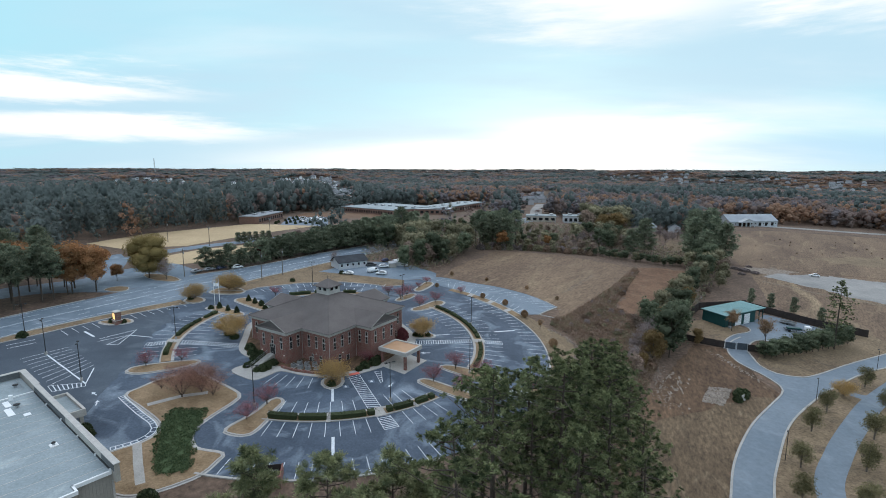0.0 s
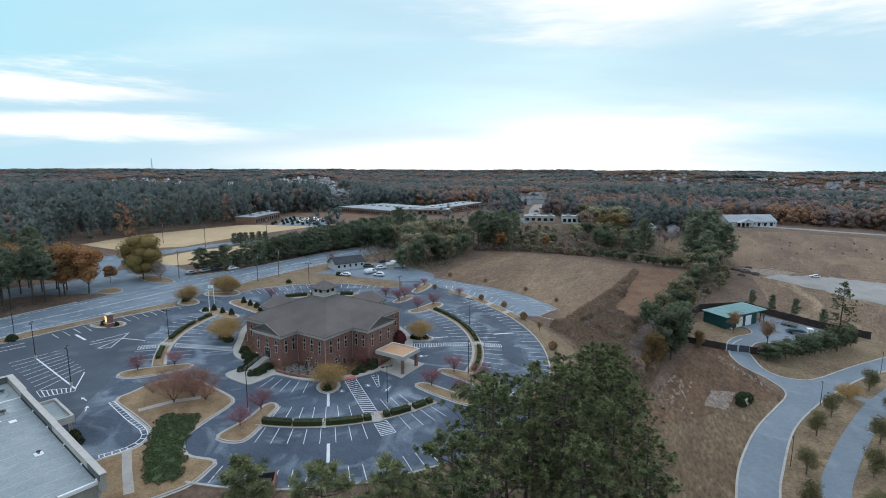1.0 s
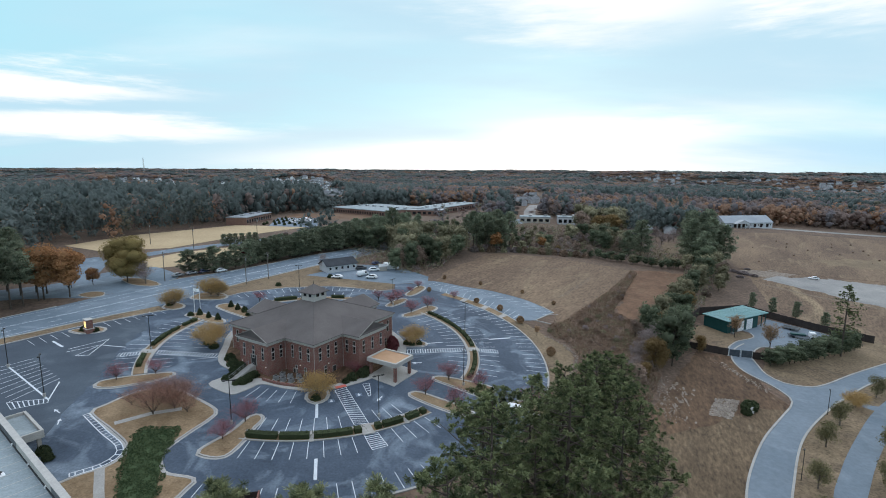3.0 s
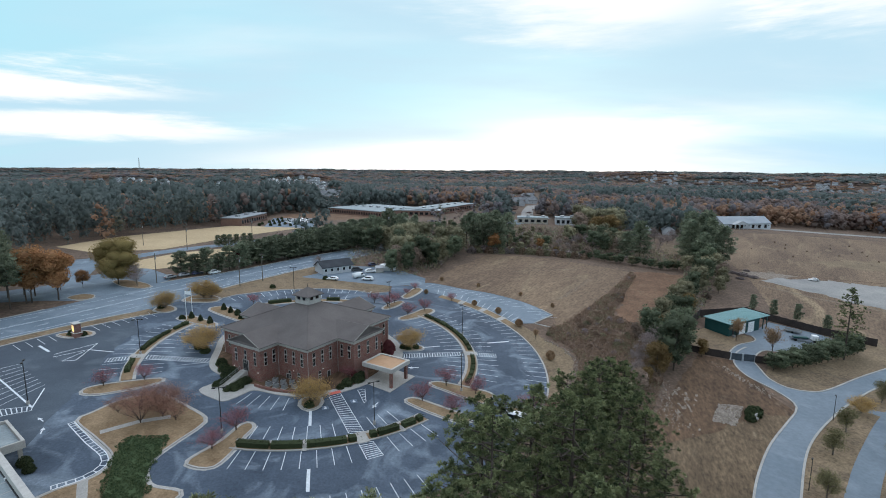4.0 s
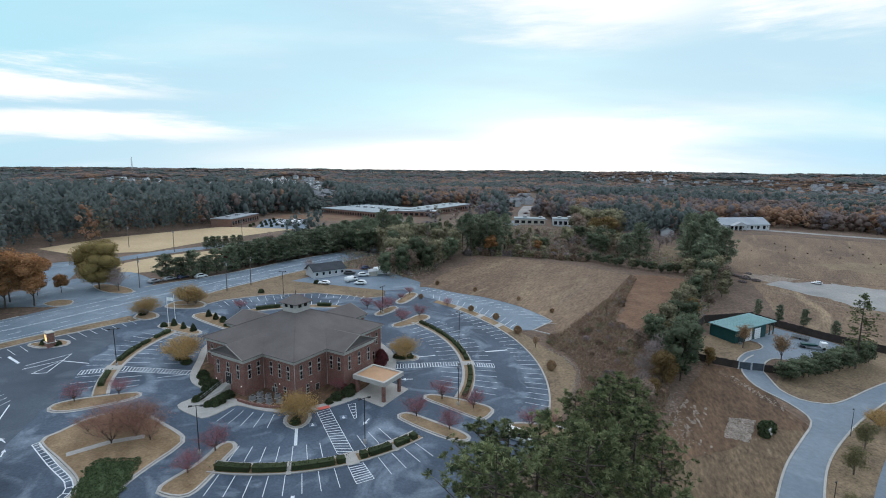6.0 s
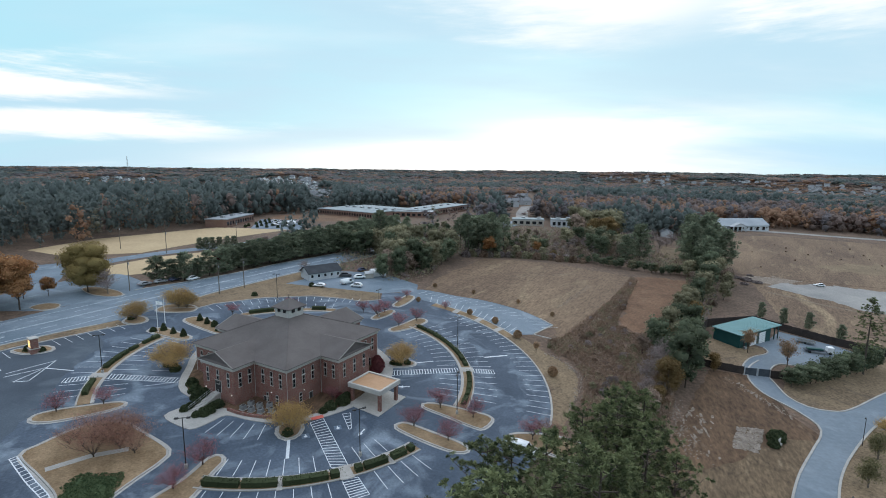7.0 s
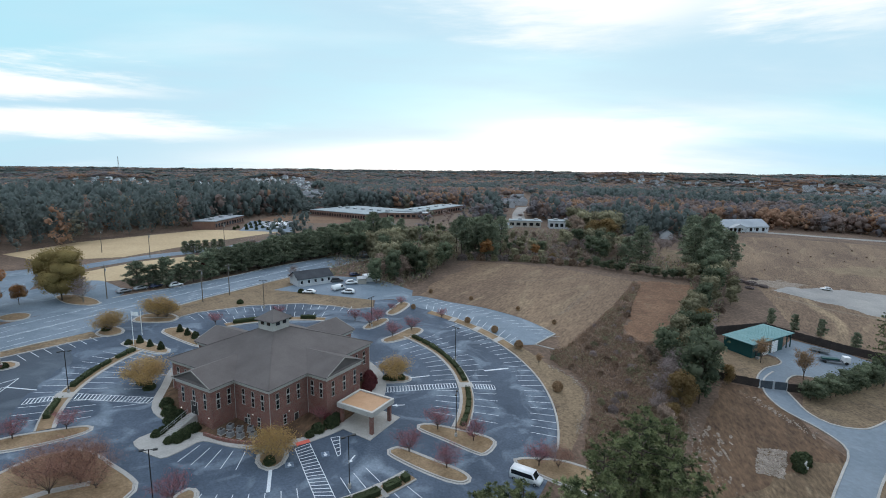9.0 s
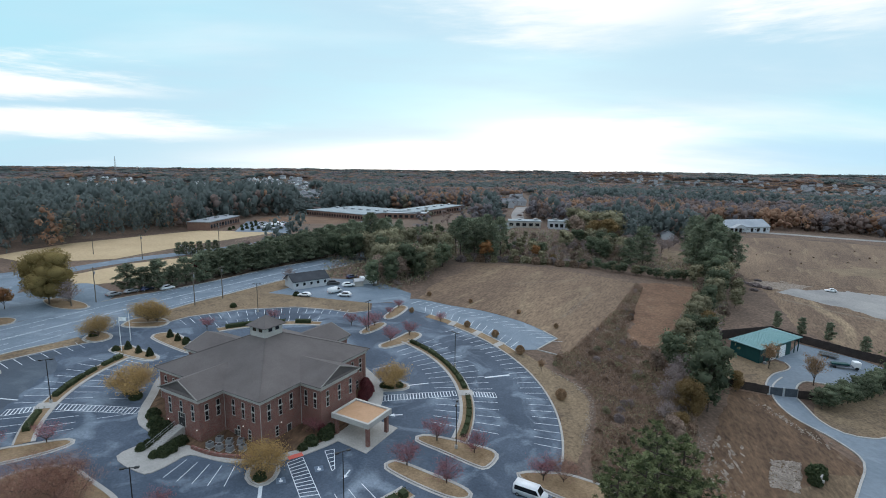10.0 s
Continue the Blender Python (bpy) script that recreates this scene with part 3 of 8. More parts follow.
def stall_row(r0, r1, a0, a1, skip=(), parent=None, spacing=2.74, rs=None):
    step = math.degrees(spacing / (rs or max(r0, r1) * 0.5 + min(r0, r1) * 0.5))
    n = max(1, round((a1 - a0) / step))
    for i in range(n + 1):
        a = a0 + (a1 - a0) * i / n
        if not any(lo < a < hi for lo, hi in skip):
            paint(polar(RING, r0, a), polar(RING, r1, a), parent=parent)


def hatch(corners, n, w=0.13, bars=0.2):
    """A striped crossing between two long sides a-b and d-c."""
    a, b, c, d = [Vector(p) for p in corners]
    for i in range(n + 1):
        t = i / n
        p, q = a.lerp(b, t), d.lerp(c, t)
        paint(tuple(p), tuple(q), bars if 0 < i < n else w, name="crossing_bar")
    paint(tuple(a), tuple(b), w)
    paint(tuple(d), tuple(c), w)


stall_row(44.7, 49.9, -93, -47, skip=((-66.5, -60.5),), rs=44.7)
stall_row(36.5, 40.9, -97, -51, skip=((-68, -59),), rs=40)
stall_row(35.9, 41.3, -14, 44, skip=((2.5, 8),), rs=41)
stall_row(44.6, 50.0, -14, 44, skip=((2.5, 7.5),), rs=44.6)
stall_row(57.0, 62.4, -15, 46, rs=62)
stall_row(44.6, 49.6, 165, 204, skip=((190, 194.5),), rs=45)
stall_row(36.0, 41.4, 162, 207, skip=((190, 194.5),), rs=41)
stall_row(25.3, 30.4, -108, -88, rs=29)
stall_row(27.0, 32.6, 176, 203, skip=((189.5, 195),), rs=32)
stall_row(44.6, 49.6, 90, 126, rs=45)
stall_row(52.0, 57.0, 82, 134, rs=57)
stall_row(57.5, 62.0, -76, -58, rs=62)
stall_row(57.5, 62.0, -98, -78, rs=62)
stall_row(24.5, 29.5, 12, 34, rs=29)
hatch([(3.5, 5.4), (10.4, -8.1), (13.7, -8.1), (5.8, 7.2)], 18, bars=0.17)
hatch([(12.9, -11.4), (15.2, -16.0), (18.0, -14.4), (15.5, -10.3)], 8, bars=0.17)
hatch([(17.9, 30.4), (34.6, 34.0), (34.9, 31.8), (18.1, 27.8)], 24)
hatch([(38.9, 34.0), (44.0, 34.0), (44.2, 31.8), (39.0, 31.8)], 8)
hatch([(-54.2, 18.2), (-49.4, 19.9), (-48.6, 18.2), (-53.6, 15.9)], 8)
hatch([(-46.6, 21.2), (-29.8, 20.9), (-29.8, 18.6), (-46.0, 18.9)], 22)
hatch([(-61.4, -7.3), (-54.6, -4.8), (-53.6, -6.4), (-58.6, -9.6)], 8)
hatch([(9.3, 9.3), (11.6, 3.8), (12.0, 4.3), (10.9, 9.9)], 5)
for a, b in (((0.9, -0.8), (2.2, -6.3)), ((5.4, -19.6), (6.7, -25.3)), ((-75.3, 23.4), (-70.3, 20.2)), ((42.5, 41.5), (49.1, 43.7))):
    paint(a, b, 0.6, name="stop_bar")
paint((-74.4, 8.3), (-54.3, -5.3), 0.35)
paint((-54.3, -5.3), (-57.7, 2.3), 0.25)
paint((-61.7, 22.5), (-55.0, 21.9), 0.3)
paint((23.1, 35.4), (28.4, 37.2), 0.35)
for i in range(9):
    t = i / 8
    paint((-77.7 + 16.5 * t, 4.5 - 11.4 * t), (-71.8 + 13.0 * t, 12.8 - 9.0 * t))
for i in range(14):
    p = Vector((-81.8, 23.1)).lerp(Vector((-63.1, 51.0)), i / 13)
    if i not in (5, 6):
        paint(tuple(p), (p.x + 4.2, p.y - 2.8))
for a, b in (((-87.5, 11.6), (-83.7, 16.3)), ((-85.6, 10.0), (-81.8, 14.4)), ((-68.0, 18.9), (-62.4, 26.6)), ((-62.4, 26.6), (-60.8, 16.2)), ((-60.8, 16.2), (-63.6, 15.4)), ((-63.6, 15.4), (-62.2, 21.6)), ((-67.2, 17.3), (-61.6, 23))):
    paint(a, b, 0.2)
# lane marks of the highway
for off, dash in ((-0.25, False), (0.25, False), (4.2, True), (-4.2, True), (-7.9, False), (7.9, False)):
    ln = offset(HIGHWAY_LINE, off, False)
    i = 0
    while i < len(ln) - 1:
        if not dash or i % 3 == 0:
            strip("lane_line", ln[i:i + 2], 0.14, 0.09, PAINT, parent=bpy.data.objects["road"])
        i += 1
# overflow bay lines
for i in range(18):
    t = i / 17
    p = polar((-7, 40), 68 + 13 * t ** 1.3, 61 - 41 * t)
    q = polar((-7, 40), 63 + 12.5 * t ** 1.3, 62 - 41 * t)
    paint(p, q, parent=bay, lift=0.09)
for i in range(15):
    a = 60 - 31 * i / 14
    paint(polar(RING, 66.6, a), polar(RING, 71.5, a + 2), parent=bay, lift=0.09)


def arrow(x, y, turn, s=1.0, parent=None):
    pts = [(-0.12, -1.2), (0.12, -1.2), (0.12, 0.2), (0.45, 0.2), (0, 1.2), (-0.45, 0.2), (-0.12, 0.2)]
    c, d = math.cos(radians(turn)), math.sin(radians(turn))
    vs = [(x + s * (a * c - b * d), y + s * (a * d + b * c)) for a, b in pts]
    mesh_ob("lane_arrow", [(a, b, G(a, b) + 0.09) for a, b in vs], [tuple(range(7))], PAINT, parent or lot)


arrow(-49.5, -9.3, 60, 0.95)
arrow(-46.5, -12.8, 25, 0.95)
arrow(21.5, 22.5, 100, 1.2)
arrow(14.2, 3.0, 160, 1.1)


def island(outline, label, material=None, smooth=True, step=1.2, group="kerbed islands"):
    line = spline(outline, step) if smooth else dense(outline, 2)
    ob = sheet("planting_island", line, 0.17, material or STRAW, 2.0, label=label, category="planting island")
    tagged(ob, group=group)
    strip("kerb", line, 0.32, 0.05, PALE_CONC, 0.16, closed=True, parent=ob)
    strip("gutter", offset(line, -0.42 if area(line) > 0 else 0.42), 0.45, 0.078, CONCRETE, 0.0, closed=True, parent=ob)
    return ob


def area(p):
    return sum(a[0] * b[1] - a[1] * b[0] for a, b in zip(p, p[1:] + p[:1])) / 2


BIG = [(-42.4, -9.2), (-41.7, -6.1), (-38.3, 0.0), (-32.3, 2.0), (-25.9, -1.3), (-19.4, -5.6), (-19.0, -8.8), (-20.6, -13.5), (-22.0, -18.3), (-22.0, -21.7), (-20.0, -24.9), (-18.1, -26.2),
       (-13.6, -26.9), (-13.5, -29), (-15.5, -34), (-24, -39), (-34, -33), (-32.7, -28.3), (-29.3, -25.3), (-28.1, -21.7), (-30.0, -18.2), (-35.6, -14.0)]
island(BIG, "large kerbed island of brown pine straw")
strip("painted_edge", spline([(-42.9, -9.4), (-36.1, -14.6), (-30.6, -18.6), (-28.9, -21.7), (-30.1, -25.0), (-33.2, -28.0)], 1.0, False), 0.18, 0.09, PAINT, parent=lot)
edge = spline([(-43.6, -10.2), (-36.7, -15.5), (-31.4, -19.2), (-29.9, -21.7), (-30.8, -24.5), (-34.0, -27.2)], 1.0, False)
strip("painted_edge", edge, 0.18, 0.09, PAINT, parent=lot)
for (a, b), (c, d) in zip(edge[::1], offset(edge, 1.0, False)[::1]):
    paint((a, b), (c, d), 0.2, name="crossing_bar")
strip("path", dense([(-35.9, -12.5), (-31.0, -8.3), (-26, -6)], 1.5, False), 1.3, 0.19, PALE_CONC, label="narrow concrete footpath across the island", category="path")
strip("path", dense([(-30.0, -25.6), (-26.5, -31), (-22.9, -36.2)], 1.5, False), 1.5, 0.19, PALE_CONC, label="narrow concrete footpath", category="path")
island([(-48.6, 1.0), (-49.2, 3.2), (-46, 5.6), (-40, 8.2), (-36.7, 9.3), (-35.4, 8.4), (-37, 6.2), (-41.5, 3.0), (-45.5, 1.0)], "kerbed island of pine straw beside the hedge")
island([(-15.9, -19.0), (-14.6, -20.6), (-11.0, -20.4), (-9.5, -15.4), (-9.2, -11), (-8.6, -8.2), (-9.6, -6.6), (-11.2, -7.4), (-12.8, -12.9)], "kerbed island of pine straw")
island([(21.1, 5.2), (21.6, 6.7), (23.3, 6.8), (28.5, 4.0), (33.4, 1.2), (35.1, -0.6), (34.2, -1.8), (31.5, -1.4), (26, 1.6)], "kerbed island of pine straw")
island([(26.3, 13.9), (27.4, 15.4), (30.5, 15.0), (36, 13.3), (40.4, 11.4), (40.8, 9.4), (38.8, 6.6), (37.0, 6.9), (31.5, 10.5)], "kerbed island of pine straw")
island([(44.6, 4.0), (45.7, 5.3), (50, 5.4), (54.2, 4.8), (60, 1), (57, -3.5), (50.5, -0.6)], "kerbed island of pine straw at the car park's exit")
island([(15.1, 58.1), (16.4, 56.4), (19.2, 58.2), (22.5, 61.0), (25.8, 65.8), (25.6, 68.2), (23, 68.6), (19, 63)], "kerbed island of pine straw")
island([(14.4, 80.8), (16.0, 79.3), (18.5, 83), (21.0, 90.0), (20.3, 92.6), (18.2, 92.4), (16, 86)], "small kerbed island of pine straw")
island([(8.6, 67), (10, 66), (13.2, 70), (15.0, 74.5), (13.4, 75.4), (10.6, 72)], "small kerbed island of pine straw")
island([(-1.7, 4.4), (-1.8, 1.3), (0.4, -0.5), (2.2, 1.3), (1.8, 4.8)], "small kerbed planting bed jutting from the pavement")
island([(17.2, 32.8), (22.4, 33.6), (23.5, 35.2), (22.0, 36.6), (16.4, 35.6)], "small kerbed planting bed")
island([(-76.2, 31.2), (-72, 29.4), (-68.3, 30.8), (-67.6, 32.6), (-70.5, 34.4)], "kerbed bed round the roadside sign")
island([(-46.3, 56.5), (-44.2, 60.2), (-39, 57.5), (-33, 51), (-31.0, 48.0), (-34.2, 48.4)], "kerbed bed beside the entrance")
island([(-52.0, 47.5), (-49.5, 50.3), (-44, 47.5), (-39.0, 44.6), (-39.2, 42.6), (-44, 43.6)], "kerbed bed beside the entrance")
island([(-62.5, 53.6), (-58.6, 52.0), (-56.6, 54.4), (-58.5, 57.4), (-62.6, 58.6)], "rounded kerbed corner of the entrance")
island([(-58.8, 64.4), (-54.6, 63.2), (-48.6, 64.6), (-48.4, 68.6), (-53.5, 71.5), (-58.5, 69.6)], "rounded kerbed corner of the entrance")
island([(-96.5, 62.5), (-95, 66.8), (-90.4, 66.6), (-88.6, 63), (-91.4, 60.4)], "small kerbed island of straw and shrubs by the street")
island([(-95.5, 84.5), (-92, 87), (-83, 83.5), (-78, 79), (-80.5, 76.4), (-88, 78)], "kerbed island of straw under the golden tree")
# planting strips of the hedge ring
for a0, a1 in ((-96, -44), (-20, 50), (160, 210), (88, 127)):
    o = sheet("planting_strip", arc(RING, R_OUT, a0, a1) + arc(RING, R_IN, a1, a0), 0.16, STRAW, 2.0, label="curved kerbed planting strip", category="planting strip")
    strip("kerb", arc(RING, R_OUT, a0, a1), 0.32, 0.05, PALE_CONC, 0.17, parent=o)
    strip("kerb", arc(RING, R_IN, a0, a1), 0.7, 0.05, PALE_CONC, 0.14, parent=o)
strip("kerb", arc(RING, R_EDGE, -19, 47), 0.45, 0.05, PALE_CONC, 0.16, label="long curved concrete kerb", category="kerb")
strip("kerb", arc(RING, R_EDGE, -99, -58), 0.45, 0.05, PALE_CONC, 0.16, label="long curved concrete kerb", category="kerb")
o = sheet("planting_strip", arc(RING, R_EDGE + 0.3, 26, 58) + arc(RING, 66.0, 58, 26), 0.14, STRAW, 2.0, label="grassy strip between two parking bays", category="planting strip")
strip("kerb", arc(RING, 66.0, 26, 58), 0.35, 0.05, PALE_CONC, 0.16, parent=o)
for a in (39.5, 31, 48.5):
    strip("path", dense([polar(RING, 62.4, a), polar(RING, 66.4, a + 1)], 1, False), 2.0, 0.2, PALE_CONC, label="short concrete crossing of the strip", category="path")
for a in (-63.8, 5.2, 192.2):
    strip("path", dense([polar(RING, 41.2, a), polar(RING, 44.9, a)], 1, False), 2.4, 0.24, PALE_CONC, label="concrete gap in the hedge strip", category="path")
for a in (-78.2, -52.5):
    strip("path", dense([polar(RING, 41.2, a), polar(RING, 44.9, a)], 1, False), 0.9, 0.24, PALE_CONC, label="narrow concrete gap in the hedge strip", category="path")
strip("kerb", [p for p in dense([(-57.5, 66.5), (-47.6, 68.5), (-44.4, 73.2), (-31.5, 81.6), (-15.6, 86.3), (-3.7, 85.2), (3, 83), (9.4, 86)], 2, False)], 0.4, 0.05, PALE_CONC, 0.16, label="curved concrete kerb", category="kerb")
strip("kerb", dense([(-59.5, 51.5), (-64.3, 47.3), (-76.9, 32.8), (-85.1, 20.2), (-90.1, 12.9), (-112, -22)], 2, False), 0.4, 0.05, PALE_CONC, 0.16, label="long concrete kerb", category="kerb")
strip("kerb", dense([(65.0, 75.5), (68.1, 69.8), (65, 66.5), (59.7, 60.5), (66.6, 56.7)], 2, False), 0.4, 0.05, PALE_CONC, 0.16, label="concrete kerb of the bay", category="kerb")

# grass and fields
V = offset(ROAD_EAST, -0.3, False)
sheet("grass_verge", dense([(-112, -20), (-90.6, 13.5), (-85.6, 20.8), (-77.4, 33.4), (-64.6, 48.0), (-60, 52.3), (-64.5, 59)] + [p for p in V if -118 < p[0] < -66][::-1], 2), 0.05, GRASS_TAN, 3, label="strip of straw-coloured grass verge", category="grass")
sheet("grass_verge", dense([(-57.5, 67.2), (-48, 69.2), (-44.6, 73.8), (-31.5, 82.2), (-15.6, 86.9), (-3.7, 85.8), (3, 83.6), (9, 87), (8.3, 94), (-8, 101), (-21.6, 103)] + [p for p in V if -57 < p[0] < -24][::-1], 2), 0.05, GRASS_TAN, 3, label="bank of straw-coloured grass", category="grass")
sheet("field", dense([(26, 106), (30, 120), (54.1, 163), (87.4, 160), (121, 141), (122.4, 133), (96, 95), (72.1, 58.5), (66.8, 57.5), (68.6, 70), (60, 83.6), (48, 92.2), (36.9, 96.4), (25, 102)], 1.5), 0.05, GRASS_BROWN, 4, label="mown brown winter field", ragged=1.3, category="field")
sheet("grass_slope", dense(arc(RING, 62.8, -18, 28) + [(54.5, 60), (58, 53), (61, 46), (65.2, 40), (66, 32), (63.3, 24), (59.2, 15), (56, 9)], 1.0), 0.05, GRASS_TAN, 2, label="tan grass slope beside the car park", ragged=0.7, category="grass")
sheet("cleared_dirt", dense([(124, 142), (138, 143), (150, 139), (139, 119), (122, 94), (109, 77), (97, 66), (90, 70), (103, 98)], 1.0), 0.045, RED_SOIL, 4, label="bare reddish-brown cleared ground", ragged=2.4, category="dirt")
sheet("cleared_dirt", dense([(106, 42), (114, 39), (113, 22), (112.5, 10.5), (96, -6), (85, -19.5), (77, -32), (60, -45), (56, -20), (76, 4), (92, 24)], 1.5), 0.045, DIRT, 4, label="bare reddish-brown ground with pale tracks", ragged=1.3, category="dirt")
sheet("field", dense([(165, 60), (160, 90), (185, 150), (200, 215), (232, 285), (300, 300), (420, 275), (520, 180), (420, 60), (260, 30), (170, 35)], 3), 0.04, GRASS_BROWN, 8, label="broad brown meadow", ragged=1.3, category="field")
sheet("gravel_pad", dense([(186, 140), (200, 146), (222, 147), (300, 120), (300, 70), (214, 98), (200, 118)], 2), 0.09, GRAVEL, 6, ragged=3.0, label="pale gravel parking pad", category="gravel")
sheet("bare_patch", dense([(178, 150), (186, 158), (204, 160), (214, 152), (204, 147), (190, 142)], 1.5), 0.085, PALE_DIRT, 4, ragged=2.6, label="pale churned soil beside the gravel pad", category="dirt")
# a flat strip of dark dirt colour, with no hollow
strip("track", [(x + 1.2 * noise.noise((x / 9, y / 9, 1)), y + 1.2 * noise.noise((x / 9, y / 9, 7))) for x, y in dense([(182, 162), (205, 156), (250, 146), (330, 122)], 3, False)], 1.1, 0.09, DIRT, label="flat dark dirt-coloured line along the meadow", category="track")
strip("track", [(x + 1.5 * noise.noise((x / 9, y / 9, 2)), y + 1.5 * noise.noise((x / 9, y / 9, 8))) for x, y in dense([(180, 128), (196, 110), (214, 94), (260, 76)], 3, False)], 1.6, 0.07, TRACK, label="pale worn track across the meadow", category="track")
sheet("bare_patch", dense([(240, 190), (300, 205), (380, 190), (420, 150), (340, 160), (280, 170)], 4), 0.07, GRASS_TAN, 8, ragged=6.0, label="paler grass of the broad meadow", category="grass")
sheet("sports_field", dense([(-168, 152), (-160, 190), (-118, 248), (-66, 243), (-78, 222), (-96, 190), (-112, 150), (-140, 138)], 4), 0.05, PALE_FIELD, 8, label="pale dormant sports field", category="field")
sheet("sports_field", dense([(-112, 112), (-100, 140), (-84, 156), (-66, 165), (-60, 152), (-72, 130), (-88, 108), (-100, 100)], 4), 0.055, PALE_FIELD, 8, label="pale dormant grass field", category="field")
strip("road", spline([(-125, 80), (-118, 120), (-104, 148), (-82, 172), (-62, 200)], 4, False), 9, 0.08, HIGHWAY, label="grey asphalt side drive", category="road")
strip("road", spline([(-87, 66), (-100, 74), (-112, 84), (-122, 104), (-135, 120)], 4, False), 12, 0.085, HIGHWAY, label="side street joining the highway", category="road")
sheet("bare_ground", dense([(-104, 342), (-47, 347), (-26, 312), (-38, 297), (-80, 290), (-106, 312)], 4), 0.06, RED_SOIL, 8, ragged=2.0, label="bare reddish ground before the school", category="dirt")
sheet("paved_forecourt", spline([(-131, 59), (-122, 68), (-112.5, 78), (-109, 92), (-98, 106), (-87, 101), (-77, 90.7), (-79, 78), (-85, 69), (-92, 60), (-101, 58.5), (-115, 54.1), (-124, 46)], 3), 0.088, HIGHWAY, 5, label="worn asphalt street and forecourt beside the highway", category="road")
sheet("far_car_park", dense([(-108, 306), (-72, 297), (-59, 240), (-94, 244)], 5), 0.08, HIGHWAY, 8, label="far asphalt car park", category="car park")
sheet("yard", dense([(-29, 101), (-24, 108), (-14, 124), (6, 124), (22, 108), (22, 99), (9, 94)], 2), 0.075, HIGHWAY, 4, label="grey gravel yard beside the white house", category="yard")

# the eastern lane, its walk and verges
LANE_W = spline([(66, -52), (78.0, -30.7), (85.4, -18.8), (96.2, -5.8), (107, 4.5), (113.0, 10.1), (115.6, 14.5), (115.1, 21.0), (112.6, 29), (114.0, 37.4), (119, 45), (125, 50)], 2, False)
LANE_E = spline([(74, -52), (86.0, -30.1), (93.3, -19.6), (105.3, -4.9), (119.0, 7.1), (133.2, 17.4), (150, 27.5), (175, 38)], 2, False)
LANE_N = spline([(120.3, 37.6), (119.0, 32.4), (118.0, 27.5), (119.6, 22.8), (124.5, 21.0), (130.7, 22.8), (148.1, 32.5), (175, 46)], 2, False)
sheet("lane", LANE_W + LANE_N + LANE_E[::-1], 0.08, LANE, 3, label="smooth blue-grey concrete lane", category="road")
for ln in (LANE_W, LANE_E, LANE_N):
    strip("kerb", ln, 0.42, 0.05, PALE_CONC, 0.15, label="pale rolled concrete kerb", category="kerb")
WALK_C = spline([(88, -52), (96.6, -29.3), (107.6, -16.2), (123, -1.8), (135, 8.3), (150, 19)], 2, False)
strip("walk", WALK_C, 4.6, 0.09, LANE, label="broad blue-grey concrete walk", category="path")
strip("walk", spline([(131, 14.5), (133.5, 11), (138, 10)], 1.5, False), 3.0, 0.085, LANE, label="short concrete link path", category="path")
sheet("grass_verge", dense(LANE_E[3:-6] + WALK_C[3:-3][::-1], 2), 0.05, GRASS_TAN, 3, label="tan grass strip between lane and walk", category="grass")
sheet("grass_verge", dense(WALK_C[2:] + [(170, 30), (190, 20), (160, -30), (110, -60)], 3), 0.045, GRASS_TAN, 4, label="tan grass beside the walk", category="grass")
sheet("grass_verge", dense(LANE_N[3:] + [(175, 60), (160, 58), (140, 45), (128, 42)], 2), 0.05, GRASS_TAN, 3, label="tan grass corner beside the lane", category="grass")
YARD_W = spline([(113.9, 39.4), (117.5, 45.6), (123.6, 51.6), (130.0, 54.9), (132.6, 57.4), (133.2, 60.4)], 1.2, False)
YARD_E = spline([(120.3, 37.9), (124.4, 43.8), (128.6, 47.4), (131.6, 48.0), (136, 46.5)], 1.2, False)
for ln in (YARD_W, YARD_E):
    strip("kerb", ln, 0.4, 0.05, PALE_CONC, 0.15, label="pale rolled concrete kerb of the yard", category="kerb")
sheet("yard", YARD_W + [(131.5, 62.8), (140, 68), (149, 76), (160, 65), (163, 58), (156, 52), (146, 48)] + YARD_E[::-1], 0.09, LANE, 3, label="concrete yard behind the gate", category="yard")
sheet("grass_verge", dense([(107, 44), (113.4, 40.4), (117.2, 46), (123.3, 52), (129.8, 55.3), (132.2, 57.6), (131, 61), (124, 59), (120, 66), (110, 60)], 2), 0.05, GRASS_TAN, 3, label="tan grass beside the green shed", category="grass")

sheet("field", dense([(112.3, 9.6), (95.8, -6.4), (85, -19.8), (76.8, -32.5), (66, -48), (58, -44), (64, -26), (72, -8), (88, 0), (104, 8)], 1.5), 0.055, ROUGH_GRASS, 3, ragged=1.6, label="rough tan grass beside the lane", category="grass")
sheet("stone_patch", dense([(89.9, 4.0), (94.1, 2.4), (98, 7), (101.2, 11.6), (95.6, 12.0), (92.5, 8)], 1.0), 0.075, ROUGH_GRASS, 2, ragged=0.6, label="patch of crushed pale stone", category="gravel")
for k, (a, b) in enumerate((((74, 88.5), (96, 122)), ((82.3, 73), (102.5, 104)), ((76, 90), (97, 121)), ((62, 128), (98, 141)))):
    strip("mown_edge", [(x + 0.9 * noise.noise((x / 2, y / 2, k)), y + 0.9 * noise.noise((x / 2, y / 2, k + 9))) for x, y in dense([a, b], 0.9, False)], (0.35, 1.3, 0.3, 0.35)[k], 0.075, TRACK, label="pale line of straw on the mown field", category="track")


